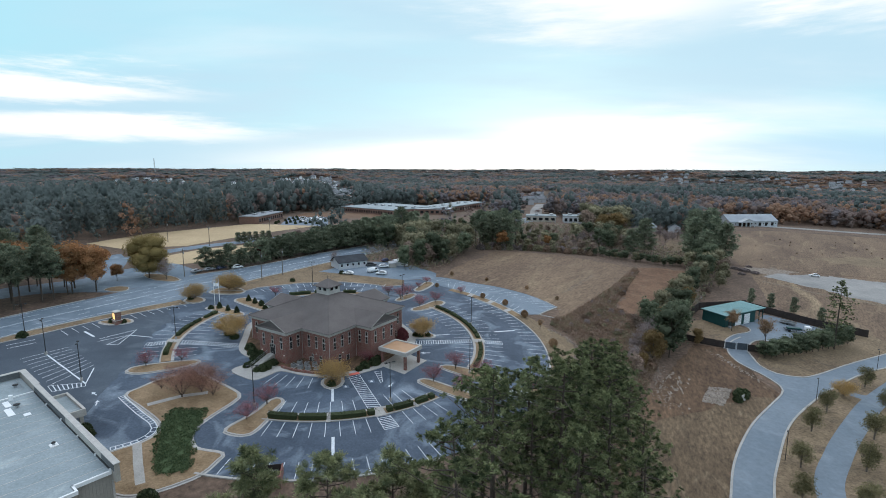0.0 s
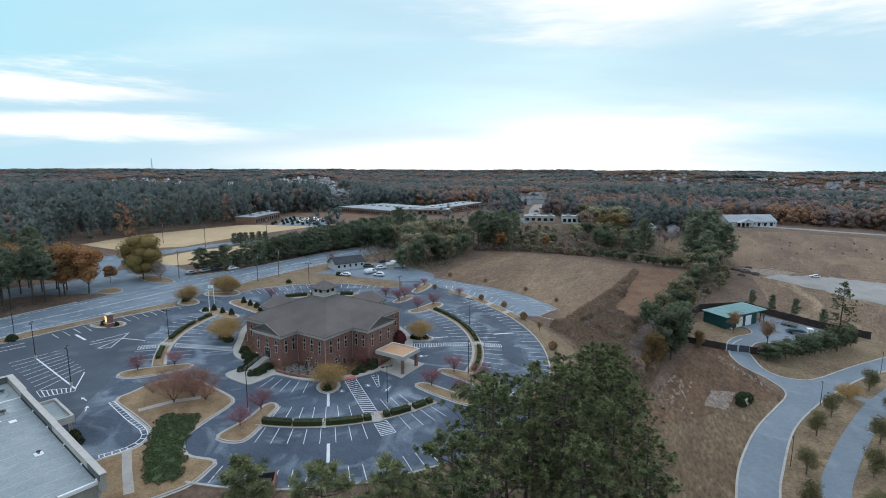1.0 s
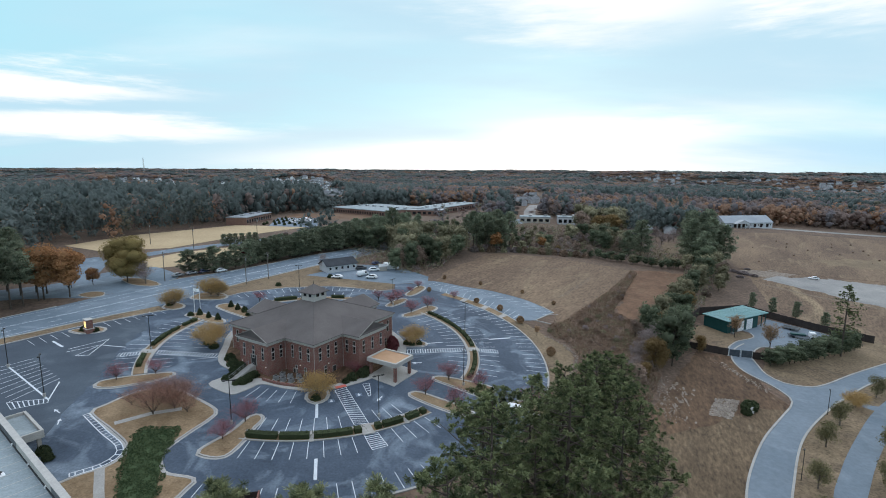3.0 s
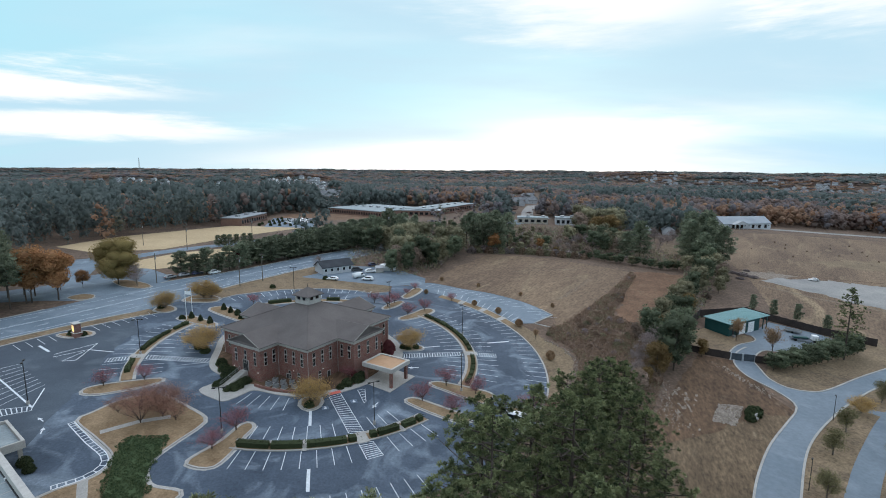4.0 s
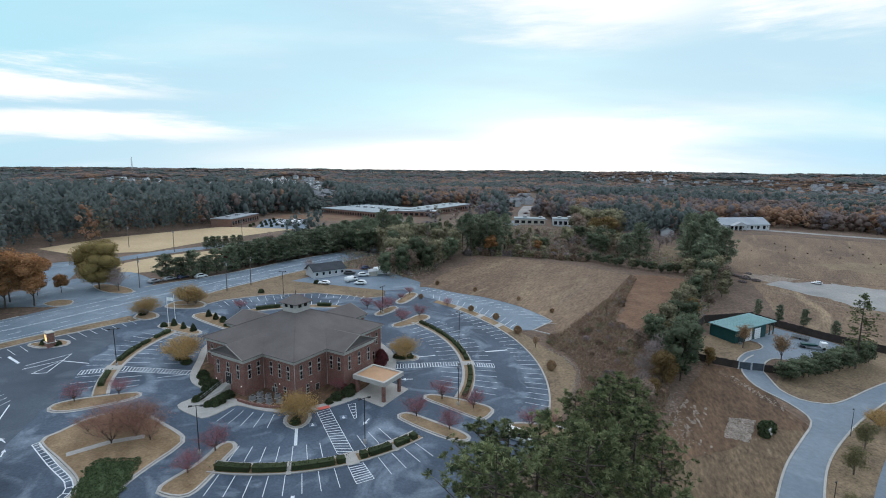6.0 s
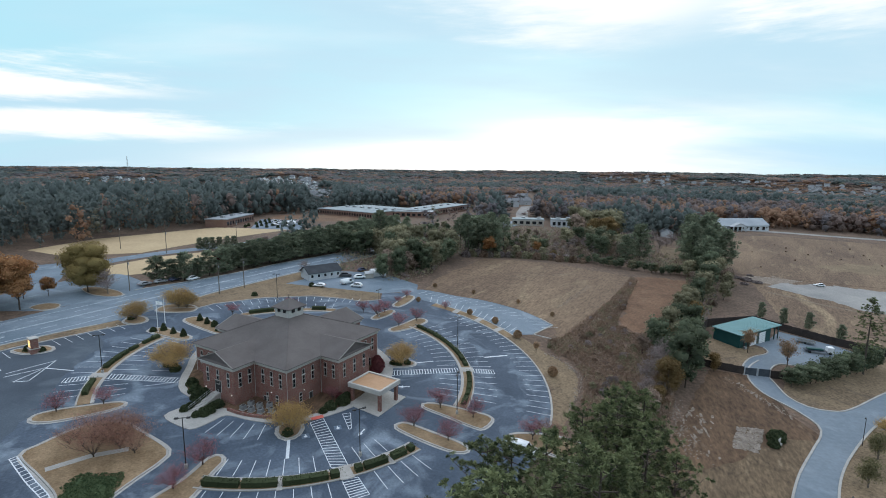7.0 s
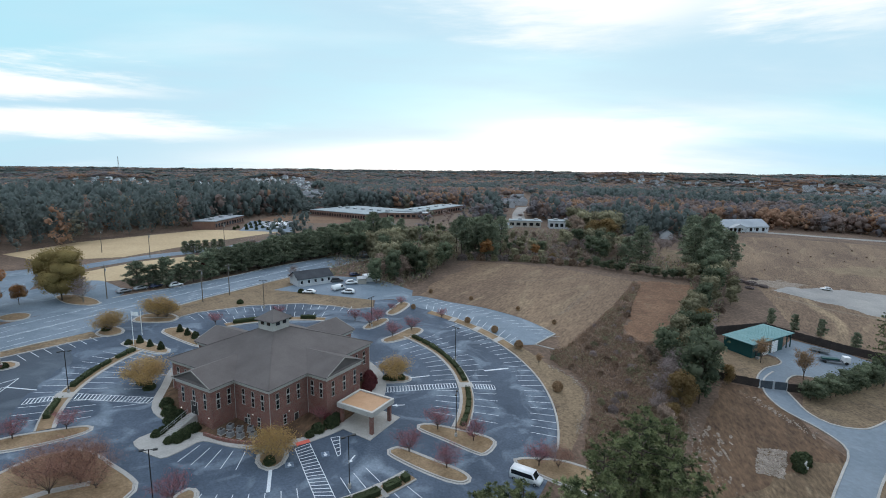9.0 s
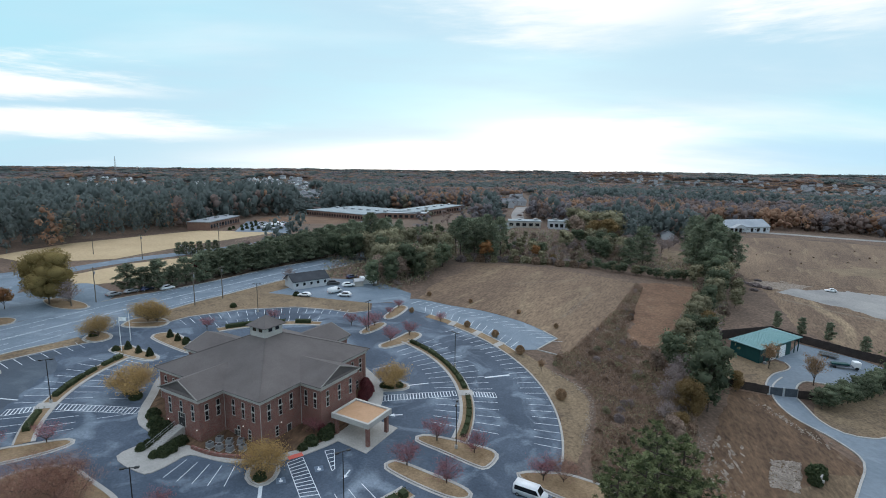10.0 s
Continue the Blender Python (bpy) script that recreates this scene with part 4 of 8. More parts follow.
# bare pale patches worn in the dirt, near the thicket and along the lane
for k in range(48):
    u, side = random.random(), k % 3
    if side == 2:
        x, y = 108.6 + 3.6 * u + random.gauss(0, 0.4), 34 - 19 * u + random.gauss(0, 0.8)
    else:
        x, y = 83.5 + 6 * u + random.gauss(0, 1.5), 0 + 19 * u + random.gauss(0, 2.2)
    a, w, h = radians(random.uniform(50, 90)), random.uniform(0.3, 1.2), random.uniform(0.12, 0.36)
    ring = [(x + w * math.cos(j * 0.449) * math.cos(a) - h * math.sin(j * 0.449) * math.sin(a), y + w * math.cos(j * 0.449) * math.sin(a) + h * math.sin(j * 0.449) * math.cos(a)) for j in range(14)]
    sheet("bare_patch", ring, 0.08, PALE_DIRT, 1.0, ragged=0.5, label="small pale patch of bare soil", category="dirt")
sheet("far_clearing", dense([(148, 163), (172, 168), (192, 212), (176, 226), (158, 196)], 3), 0.06, GRASS_TAN, 5, ragged=2, label="tan grass clearing behind the trees", category="grass")
FAR_ROAD = spline([(104, 330), (112, 385), (131, 472), (167, 614), (212, 843), (190, 980)], 20, False)
strip("road", FAR_ROAD, 11, 0.3, GRAVEL, label="far pale road through the woods", category="road")


def symbol(x, y, turn):
    """A worn accessible-parking mark: a blue square with a white wheel and seat."""
    c, d = math.cos(radians(turn)), math.sin(radians(turn))

    def at(pts, lift, mat):
        w = [(x + a * c - b * d, y + a * d + b * c) for a, b in pts]
        mesh_ob("parking_symbol", [(a, b, G(a, b) + lift) for a, b in w], [tuple(range(len(w)))], mat, lot)
    at([(-0.75, -0.75), (0.75, -0.75), (0.75, 0.75), (-0.75, 0.75)], 0.085, WORN_BLUE)
    at([(0.34 * math.cos(k * 0.628), -0.15 + 0.34 * math.sin(k * 0.628)) for k in range(10)], 0.09, PAINT)
    at([(-0.1, 0.1), (0.1, 0.1), (0.1, 0.6), (-0.1, 0.6)], 0.09, PAINT)


for x, y in ((9.3, 4.2), (3.7, 0.8)):
    symbol(x, y, 20)
# ---------------------------------------------------------------- the brick hall


def prism(bm, poly, z0, z1, mat=0):
    """An upright prism over a plan outline; z1 may be a function of (x, y)."""
    top = z1 if callable(z1) else (lambda x, y: z1)
    a = [bm.verts.new((x, y, z0)) for x, y in poly]
    b = [bm.verts.new((x, y, top(x, y))) for x, y in poly]
    n = len(poly)
    for i in range(n):
        bm.faces.new((a[i], a[(i + 1) % n], b[(i + 1) % n], b[i])).material_index = mat
    bm.faces.new(b).material_index = mat
    bm.faces.new(a[::-1]).material_index = mat


HALL_X, HALL_Y, HALL_TURN = -7.1, 30.1, -31.4
H, WH, WP = 15.1, 5.2, 5.3          # half side of the square, half width and depth of the wings
EAVE, OV, PITCH = 9.9, 0.75, 0.40


def hall_window(parent, x, y, turn, z0, w=0.72, hgt=3.1):
    """A tall window: dark panes, a cream transom, a brick sill."""
    win = new("window")
    win.parent = parent
    win.matrix_basis = pose(x, y, z0, 0, 0, turn)
    part("pane", box(-w / 2, w / 2, -0.03, 0.05, 0, hgt * 0.56), GLASS, win)
    part("pane", box(-w / 2, w / 2, -0.03, 0.05, hgt * 0.66, hgt), GLASS, win)
    part("transom", box(-w * 0.72, w * 0.72, -0.12, 0.04, hgt * 0.57, hgt * 0.65, 0.015), TRIM, win)
    bm = bmesh.new()
    for s in (-1, 1):
        add_box(bm, s * w / 2 - 0.03, s * w / 2 + 0.03, -0.09, 0.05, 0, hgt * 0.57)
        add_box(bm, s * w / 2 - 0.03, s * w / 2 + 0.03, -0.09, 0.05, hgt * 0.65, hgt)
    add_box(bm, -w / 2, w / 2, -0.07, 0.05, hgt * 0.27, hgt * 0.27 + 0.05)
    add_box(bm, -w / 2 - 0.03, w / 2 + 0.03, -0.10, 0.05, hgt, hgt + 0.05)
    part("window_frame", bm, TRIM, win)
    part("sill", box(-w * 0.65, w * 0.65, -0.14, 0.04, -0.1, 0, 0.015), TRIM, win)
    return win


def build_hall():
    hall = thing("brick_hall", HALL_X, HALL_Y, 0, HALL_TURN, "two-storey red-brick hall with a grey shingle roof and cupola", "building")
    low = -2.2
    # walls: square with a wing on each side
    bm = bmesh.new()
    h, w, d = H, WH, H + WP
    plan = [(-h, -h), (-w, -h), (-w, -d), (w, -d), (w, -h), (h, -h), (h, -w), (d, -w), (d, w), (h, w), (h, h), (w, h), (w, d), (-w, d), (-w, h), (-h, h), (-h, w), (-d, w), (-d, -w), (-h, -w)]
    prism(bm, plan, low, EAVE)
    part("wall", bm, BRICK, hall)
    # cream cornice under the eaves, standing a little proud
    o = 0.28

    def grow(k):
        H2, W2, D2 = h + k, w + k, d + k
        return [(-H2, -H2), (-W2, -H2), (-W2, -D2), (W2, -D2), (W2, -H2), (H2, -H2), (H2, -W2), (D2, -W2), (D2, W2), (H2, W2), (H2, H2), (W2, H2), (W2, D2), (-W2, D2), (-W2, H2), (-H2, H2), (-H2, W2), (-D2, W2), (-D2, -W2), (-H2, -W2)]
    bm = bmesh.new()
    prism(bm, grow(o), EAVE - 0.75, EAVE - 0.1)
    prism(bm, grow(OV - 0.05), EAVE - 0.1, EAVE + 0.16)
    part("cornice", bm, TRIM, hall)
    # brick plinth band
    bm = bmesh.new()
    prism(bm, grow(0.09), low, 0.9)
    part("plinth", bm, BRICK, hall)
    # main pyramid roof
    e, zt = h + OV, EAVE + 0.16
    apex = zt + e * PITCH
    bm = bmesh.new()
    c = [bm.verts.new((x, y, zt)) for x, y in ((-e, -e), (e, -e), (e, e), (-e, e))]
    c2 = [bm.verts.new((x, y, zt - 0.12)) for x, y in ((-e, -e), (e, -e), (e, e), (-e, e))]
    t = bm.verts.new((0, 0, apex))
    for i in range(4):
        bm.faces.new((c[i], c[(i + 1) % 4], t))
        bm.faces.new((c2[i], c2[(i + 1) % 4], c[(i + 1) % 4], c[i]))
    part("roof", bm, SHINGLE, hall)
    # ridge caps on the four hips
    for sx, sy in ((1, 1), (1, -1), (-1, 1), (-1, -1)):
        part("ridge_cap", tube([(sx * e, sy * e, zt + 0.02), (sx * 1.5, sy * 1.5, apex - 1.5 * PITCH + 0.02)], [0.09, 0.09], 5), SHINGLE, hall)
    # wings: a gable with a small hipped foot; the ridge runs into the pyramid
    we, rise = w + OV, (w + OV) * PITCH
    run = e - rise / PITCH
    for k in range(4):
        m = pose(0, 0, 0, 0, 0, 90 * k)
        bm = bmesh.new()
        D = d + OV
        pts = {"a": (-we, -D, zt), "b": (we, -D, zt), "p": (0, -D + 0.35, zt + rise), "r": (0, -run, zt + rise), "al": (-we, -e, zt), "bl": (we, -e, zt)}
        vv = {n: bm.verts.new(m @ Vector((q[0], q[1], q[2] + 0.03))) for n, q in pts.items()}
        vv["ar"] = vv["al"]
        bm.faces.new((vv["a"], vv["p"], vv["r"], vv["al"]))
        bm.faces.new((vv["b"], vv["bl"], vv["r"], vv["p"]))
        lowv = {n: bm.verts.new(m @ Vector((pts[n][0], pts[n][1], pts[n][2] - 0.12))) for n in ("a", "b", "al", "bl")}
        bm.faces.new((lowv["a"], vv["a"], vv["al"], lowv["al"]))
        bm.faces.new((lowv["b"], lowv["bl"], vv["bl"], vv["b"]))
        part("wing_roof", bm, SHINGLE, hall)
        # pediment: a recessed shingled triangle with dull tan rakes
        bm = bmesh.new()
        tri = [bm.verts.new(m @ Vector(q)) for q in ((-we + 0.2, -D + 0.5, zt + 0.02), (we - 0.2, -D + 0.5, zt + 0.02), (0, -D + 0.5, zt + rise - 0.05))]
        bm.faces.new(tri)
        tri2 = [bm.verts.new(m @ Vector(q)) for q in ((-we + 0.2, -D + 1.2, zt + 0.02), (we - 0.2, -D + 1.2, zt + 0.02), (0, -D + 1.2, zt + rise - 0.05))]
        bm.faces.new(tri2[::-1])
        part("pediment", bm, SHINGLE, hall)
        for sx in (-1, 1):
            bm = bmesh.new()
            q = [(sx * we, -D - 0.02, zt - 0.1), (0, -D + 0.33, zt + rise - 0.12), (0, -D + 0.33, zt + rise + 0.06), (sx * we, -D - 0.02, zt + 0.1)]
            f1 = [bm.verts.new(m @ Vector(v)) for v in q]
            f2 = [bm.verts.new(m @ Vector((v[0], v[1] + 0.16, v[2]))) for v in q]
            bm.faces.new(f1)
            bm.faces.new(f2[::-1])
            for i in range(4):
                bm.faces.new((f1[i], f2[i], f2[(i + 1) % 4], f1[(i + 1) % 4]))
            part("rake_board", bm, RAKE, hall)
        bm = bmesh.new()
        q = [(-we, -D, zt + 0.05), (we, -D, zt + 0.05), (we - 0.6, -D + 0.55, zt + 0.34), (-we + 0.6, -D + 0.55, zt + 0.34)]
        bm.faces.new([bm.verts.new(m @ Vector(v)) for v in q])
        part("pent_roof", bm, SHINGLE, hall)
    # windows and doors
    for k in range(4):
        m = pose(0, 0, 0, 0, 0, 90 * k)

        def wall_window(x, y, turn, z0, hgt=3.1):
            p = m @ Vector((x, y, 0))
            hall_window(hall, p.x, p.y, turn + 90 * k, z0, hgt=hgt)
        for x in (-13.2, -10.5, -7.8, 7.8, 10.5, 13.2):
            wall_window(x, -h, 0, 5.3)
        for x in (-3.4, 0, 3.4):
            wall_window(x, -d, 0, 5.3)
        for y in (-h - 1.4, -h - 3.8):
            wall_window(w, y, 90, 5.3)
            wall_window(-w, y, -90, 5.3)
        for x in (-11.5, 9.0, 12.0):
            if k in (0, 1):
                wall_window(x, -h, 0, 1.4, 2.0)
        # brick pilaster strips at the corners
        for x in (-h + 0.35, h - 0.35):
            p = [m @ Vector(q) for q in ((x - 0.35, -h - 0.06, 0), (x + 0.35, -h - 0.06, 0), (x + 0.35, -h + 0.1, 0), (x - 0.35, -h + 0.1, 0))]
            bm = bmesh.new()
            prism(bm, [(q.x, q.y) for q in p], low, EAVE - 0.75)
            part("pilaster", bm, BRICK, hall)
        for x, y in ((-h - 0.09, -h - 0.09), (w + 0.1, -h - 0.1), (-w - 0.1, -h - 0.1)):
            p = m @ Vector((x, y, 0))
            part("downpipe", tube([(p.x, p.y, 0.2), (p.x, p.y, EAVE - 0.75)], [0.06, 0.06], 6), TRIM, hall)
    # service doors and the upper door of the south-west wing
    for x, y, turn, z0, wd, hg in ((8.4, -h, 0, 0.25, 1.0, 2.2), (h, -8.5, 90, 0.25, 1.0, 2.2), (0, -d, 0, 3.4, 1.9, 2.6), (-6.4, -h, 0, 0.4, 1.0, 2.1)):
        dr = new("door")
        dr.parent = hall
        dr.matrix_basis = pose(x, y, z0, 0, 0, turn)
        part("leaf", box(-wd / 2, wd / 2, -0.06, 0.05, 0, hg, 0.01), DARK_METAL, dr)
        bm = bmesh.new()
        add_box(bm, -wd / 2 - 0.1, -wd / 2, -0.1, 0.05, 0, hg + 0.1)
        add_box(bm, wd / 2, wd / 2 + 0.1, -0.1, 0.05, 0, hg + 0.1)
        add_box(bm, -wd / 2, wd / 2, -0.1, 0.05, hg, hg + 0.1)
        part("door_frame", bm, TRIM, dr)
        part("handle", tube([(wd * 0.3, -0.13, 1.0), (wd * 0.3, -0.13, 1.25)], [0.02, 0.02], 6), METAL, dr)
    for x, y in ((10.3, -h - 0.12), (4.3, -d - 0.12), (-4.3, -d - 0.12), (h + 0.12, -10.5)):
        part("wall_lamp", box(x - 0.09, x + 0.09, y - 0.06, y + 0.12, 3.6, 3.78, 0.02), LAMPLIGHT, hall, "small lit wall lamp")
    # cupola
    cb, ce, cz0, cz1 = 2.35, 3.0, apex - 2.4, apex + 1.35
    cup = part("cupola", box(-cb, cb, -cb, cb, cz0, cz1), TRIM, hall, "cream cupola with dark openings")
    bm = bmesh.new()
    q = [bm.verts.new((x, y, cz1)) for x, y in ((-ce, -ce), (ce, -ce), (ce, ce), (-ce, ce))]
    q2 = [bm.verts.new((x, y, cz1 - 0.16)) for x, y in ((-ce, -ce), (ce, -ce), (ce, ce), (-ce, ce))]
    t = bm.verts.new((0, 0, cz1 + 2.0))
    for i in range(4):
        bm.faces.new((q[i], q[(i + 1) % 4], t))
        bm.faces.new((q2[i], q2[(i + 1) % 4], q[(i + 1) % 4], q[i]))
    bm.faces.new(q2[::-1])
    part("cupola_roof", bm, SHINGLE, cup)
    part("finial", tube([(0, 0, cz1 + 1.9), (0, 0, cz1 + 2.3), (0, 0, cz1 + 2.9)], [0.1, 0.07, 0.02], 6), DARK_METAL, cup)
    for k in range(4):
        m = pose(0, 0, 0, 0, 0, 90 * k)
        for x in (-0.95, 0.95):
            # dark glass boxes on the solid wall stand for the openings
            bm = box(x - 0.5, x + 0.5, -cb - 0.05, -cb + 0.05, cz1 - 1.15, cz1 - 0.35)
            bmesh.ops.transform(bm, matrix=m, verts=bm.verts)
            part("dark_opening", bm, GLASS, cup)
    return hall


hall = build_hall()


def hall_to_world(x, y):
    c, s = math.cos(radians(HALL_TURN)), math.sin(radians(HALL_TURN))
    return (HALL_X + c * x - s * y, HALL_Y + s * x + c * y)


def build_canopy():
    # drive-through canopy on the south-east wing
    x0, y0 = 15.3, 15.6
    turn = HALL_TURN
    z = G(x0, y0)
    c = thing("entrance_canopy", x0, y0, z, turn, "cream flat-roofed canopy on brick piers with tan top", "canopy")
    hx, hy, top = 4.5, 3.7, 4.7
    part("roof_slab", box(-hx + 0.5, hx - 0.5, -hy + 0.5, hy - 0.5, top - 0.75, top - 0.25), COPPER, c, "tan canopy roof")
    for a in ((-hx, hx, -hy, -hy + 0.5), (-hx, hx, hy - 0.5, hy), (-hx, -hx + 0.5, -hy + 0.5, hy - 0.5), (hx - 0.5, hx, -hy + 0.5, hy - 0.5)):
        part("fascia", box(a[0], a[1], a[2], a[3], top - 1.05, top, 0.06), TRIM, c)
    for x in (-hx + 0.75, hx - 0.75):
        for y in (-hy + 0.75, hy - 0.75):
            pier = part("pier", box(x - 0.32, x + 0.32, y - 0.32, y + 0.32, -1.2, top - 1.0), BRICK, c)
            part("pier_cap", box(x - 0.42, x + 0.42, y - 0.42, y + 0.42, top - 1.25, top - 1.04, 0.02), TRIM, pier)
    sheet("pavement", dense([hall_to_world(*p) for p in ((20.2, -5.6), (31.5, -5.6), (31.5, 4.6), (20.2, 4.6))], 1.5), 0.17, PALE_CONC, 1.5, skirt=0.2, label="pale concrete pavement under the canopy", category="pavement")


build_canopy()

# pavement round the hall
APRON = [(-25.6, 5.2), (-20, 1.4), (-17.6, 1.3), (-15.2, 4.6), (-13.6, 6.4), (-7.7, 4.9), (-2.4, 4.6), (1.5, 5.6), (6.0, 7.8), (11.6, 12.9), (16, 20), (18.2, 27), (17.4, 35.3), (13.2, 43), (4, 54), (-10, 58), (-24, 52), (-33, 38), (-31, 25), (-29.4, 18.8), (-27.2, 15.0), (-22.6, 10.8)]
sheet("pavement", spline(APRON, 1.5), 0.19, PALE_CONC, 2.0, skirt=0.2, label="pale concrete pavement and kerb round the hall", category="pavement")
BED = [(-13.5, 8.6), (-7.7, 7.0), (-2.0, 6.6), (3.5, 8.6), (9.4, 13.0), (14, 22), (14, 32), (8, 44), (-6, 52), (-23, 49), (-31, 37), (-29.2, 25), (-26.6, 16.8), (-20.8, 10.8)]
sheet("planting_bed", spline(BED, 1.5), 0.23, DIRT, 2.0, label="mulched planting bed against the hall", category="planting bed")
strip("ramp", dense([(3.4, 6.5), (5.6, 7.9)], 1, False), 1.1, 0.235, RED_CURB, label="red painted kerb ramp", category="ramp")
strip("low_wall", spline([(-14.2, 8.2), (-10, 6.6), (-5.0, 6.0), (-1.6, 6.4)], 1, False), 0.4, 0.2, BRICK, 0.55, label="low curved brick wall", category="wall")


def build_stairs():
    # flight up to the door of the south-west wing
    a, b = Vector((-20.9, 6.9)), Vector((-18.3, 12.3))
    z0, z1 = G(*a) + 0.15, 3.4
    st = thing("outdoor_stairs", a.x, a.y, z0, math.degrees(math.atan2(b.y - a.y, b.x - a.x)), "concrete outdoor stairs with metal rails", "stairs")
    run, n, w = (b - a).length, 16, 1.9
    for i in range(n):
        zz = (z1 - z0) * (i + 1) / n
        part("step", box(run * i / n, run * (i + 1) / n, -w / 2, w / 2, -0.3, zz), PALE_CONC, st)
    part("landing", box(run, run + 1.6, -w / 2, w / 2, -0.3, z1 - z0), PALE_CONC, st)
    for s in (-1, 1):
        bm = tube([(0, s * w / 2, 1.0), (run, s * w / 2, z1 - z0 + 1.0)], [0.035, 0.035], 6)
        tube([(0, s * w / 2, 0.55), (run, s * w / 2, z1 - z0 + 0.5)], [0.03, 0.03], 6, bm)
        for i in range(5):
            t = i / 4
            tube([(run * t, s * w / 2, (z1 - z0) * t), (run * t, s * w / 2, (z1 - z0) * t + 1.0)], [0.03, 0.03], 6, bm)
        part("handrail", bm, METAL, st)


build_stairs()


AC_GREY = surf("dull_grey_casing", (0.17, 0.175, 0.18), (0.27, 0.275, 0.28), 0.8, 6.0, 0.6, 0.05, 0.2, 0.3)


def build_ac_units():
    for i, (x, y) in enumerate(((-11.2, 8.8), (-9.3, 8.2), (-7.3, 7.9), (-5.2, 8.4), (-10.2, 10.6), (-8.2, 10.0), (-6.2, 10.2))):
        u = thing("air_conditioner", x, y, G(x, y) + 0.24, HALL_TURN + 6 * i, "grey outdoor air-conditioning unit beside the wall", "air conditioner", "air conditioners by the wall")
        part("casing", box(-0.55, 0.55, -0.5, 0.5, 0.08, 0.95, 0.04), AC_GREY, u)
        part("base", box(-0.65, 0.65, -0.6, 0.6, -0.05, 0.08), CONCRETE, u)
        bm = bmesh.new()
        bmesh.ops.create_circle(bm, cap_ends=True, radius=0.38, segments=16, matrix=pose(0, 0, 0.965))
        part("fan_grille", bm, DARK_METAL, u)


build_ac_units()


# ---------------------------------------------------------------- the flat-roofed store in the corner


def build_store():
    p, q = Vector((-59.9, -14.5)), Vector((-18.8, -46.4))
    d = (q - p).normalized()
    n = Vector((-d.y, d.x))          # towards the car park
    turn = math.degrees(math.atan2(d.y, d.x))
    L = (q - p).length
    s = thing("flat_roofed_store", p.x, p.y, 0, turn, "flat-roofed store with pale membrane roof and tan siding", "building")
    W, top, rf = 46.0, 9.8, 8.35
    part("wall", box(0.3, 50.5, -W, -0.3, -3.5, rf - 0.35), SIDING, s)
    part("wall", box(50.52, 52.3, -W, -5.4, -3.5, rf - 0.35), SIDING, s)
    part("roof", box(10.6, 50.6, -W + 0.3, -0.62, rf - 0.34, rf), MEMBRANE, s)
    part("roof", box(50.61, 52.3, -W + 0.3, -5.5, rf - 0.34, rf), MEMBRANE, s)
    part("roof", box(0.3, 10.3, -W + 0.3, -0.62, rf - 0.34, rf + 0.12), MEMBRANE, s)
    part("roof_step", box(10.3, 10.6, -W + 0.3, -0.62, rf - 0.3, rf + 0.22, 0.02), WHITE, s)
    # car-park parapet with its cap and lining sheets
    part("parapet", box(10.6, L + 0.1, -0.55, 0.12, top - 2.8, top), SIDING, s)
    part("parapet_cap", box(10.5, L + 0.25, -0.68, 0.22, top, top + 0.1, 0.02), TRIM, s)
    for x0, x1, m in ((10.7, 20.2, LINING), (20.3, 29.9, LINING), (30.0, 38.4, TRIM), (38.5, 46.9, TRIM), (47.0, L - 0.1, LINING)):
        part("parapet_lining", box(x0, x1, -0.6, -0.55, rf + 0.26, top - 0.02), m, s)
    for x0, x1 in ((10.7, 18.8), (19.3, 27.5), (28.0, 36.2), (36.7, 44.4), (44.9, 50.4)):
        part("flashing", box(x0, x1, -0.72, -0.56, rf, rf + 0.25, 0.01), DARK_METAL, s)
        part("drain_box", box(x1 + 0.1, x1 + 0.4, -0.8, -0.56, rf, rf + 0.3, 0.02), WHITE, s)
    part("parapet", box(-0.3, 10.2, -0.5, 0.35, top - 2.8, top - 0.05), SIDING, s)
    part("parapet_cap", box(-0.45, 10.35, -0.62, 0.46, top - 0.05, top + 0.05, 0.02), TRIM, s)
    part("parapet", box(-0.3, 0.35, -W, -0.52, top - 2.8, top - 0.05), SIDING, s)
    part("parapet_cap", box(-0.45, 0.48, -W, -0.63, top - 0.05, top + 0.05, 0.02), TRIM, s)
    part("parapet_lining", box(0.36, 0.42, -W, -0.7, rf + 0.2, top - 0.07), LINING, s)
    part("parapet", box(10.22, 10.58, -0.5, 0.3, top - 2.8, top - 0.1), SIDING, s)
    # gutter trims of the south gable, which steps out beyond the corner
    part("eave_trim", box(50.62, 50.95, -5.38, -0.6, rf - 0.5, rf + 0.06, 0.02), WHITE, s)
    part("eave_trim", box(52.32, 52.65, -W, -5.1, rf - 0.5, rf + 0.06, 0.02), WHITE, s)
    part("eave_trim", box(50.62, 52.3, -5.39, -5.1, rf - 0.5, rf + 0.06, 0.02), WHITE, s)
    y = -0.75
    while y > -W:
        x = 50.5 if y > -5.3 else 52.3
        part("siding_rib", box(x, x + 0.09, y - 0.13, y, -3.5, rf - 0.52), SIDING, s)
        y -= 0.42 if y > -14 else 0.9
    part("corner_trim", box(50.5, 50.62, -0.6, -0.3, -3.5, rf - 0.5), TRIM, s)
    # membrane laps
    for x in range(13, 50, 3):
        part("roof_seam", box(x, x + 0.1, -W + 0.4, -0.75, rf, rf + 0.012), TRIM, s)
    # entrance porch
    part("porch_roof", box(8.4, 18.8, 0.25, 4.7, 4.6, 4.95), MEMBRANE, s)
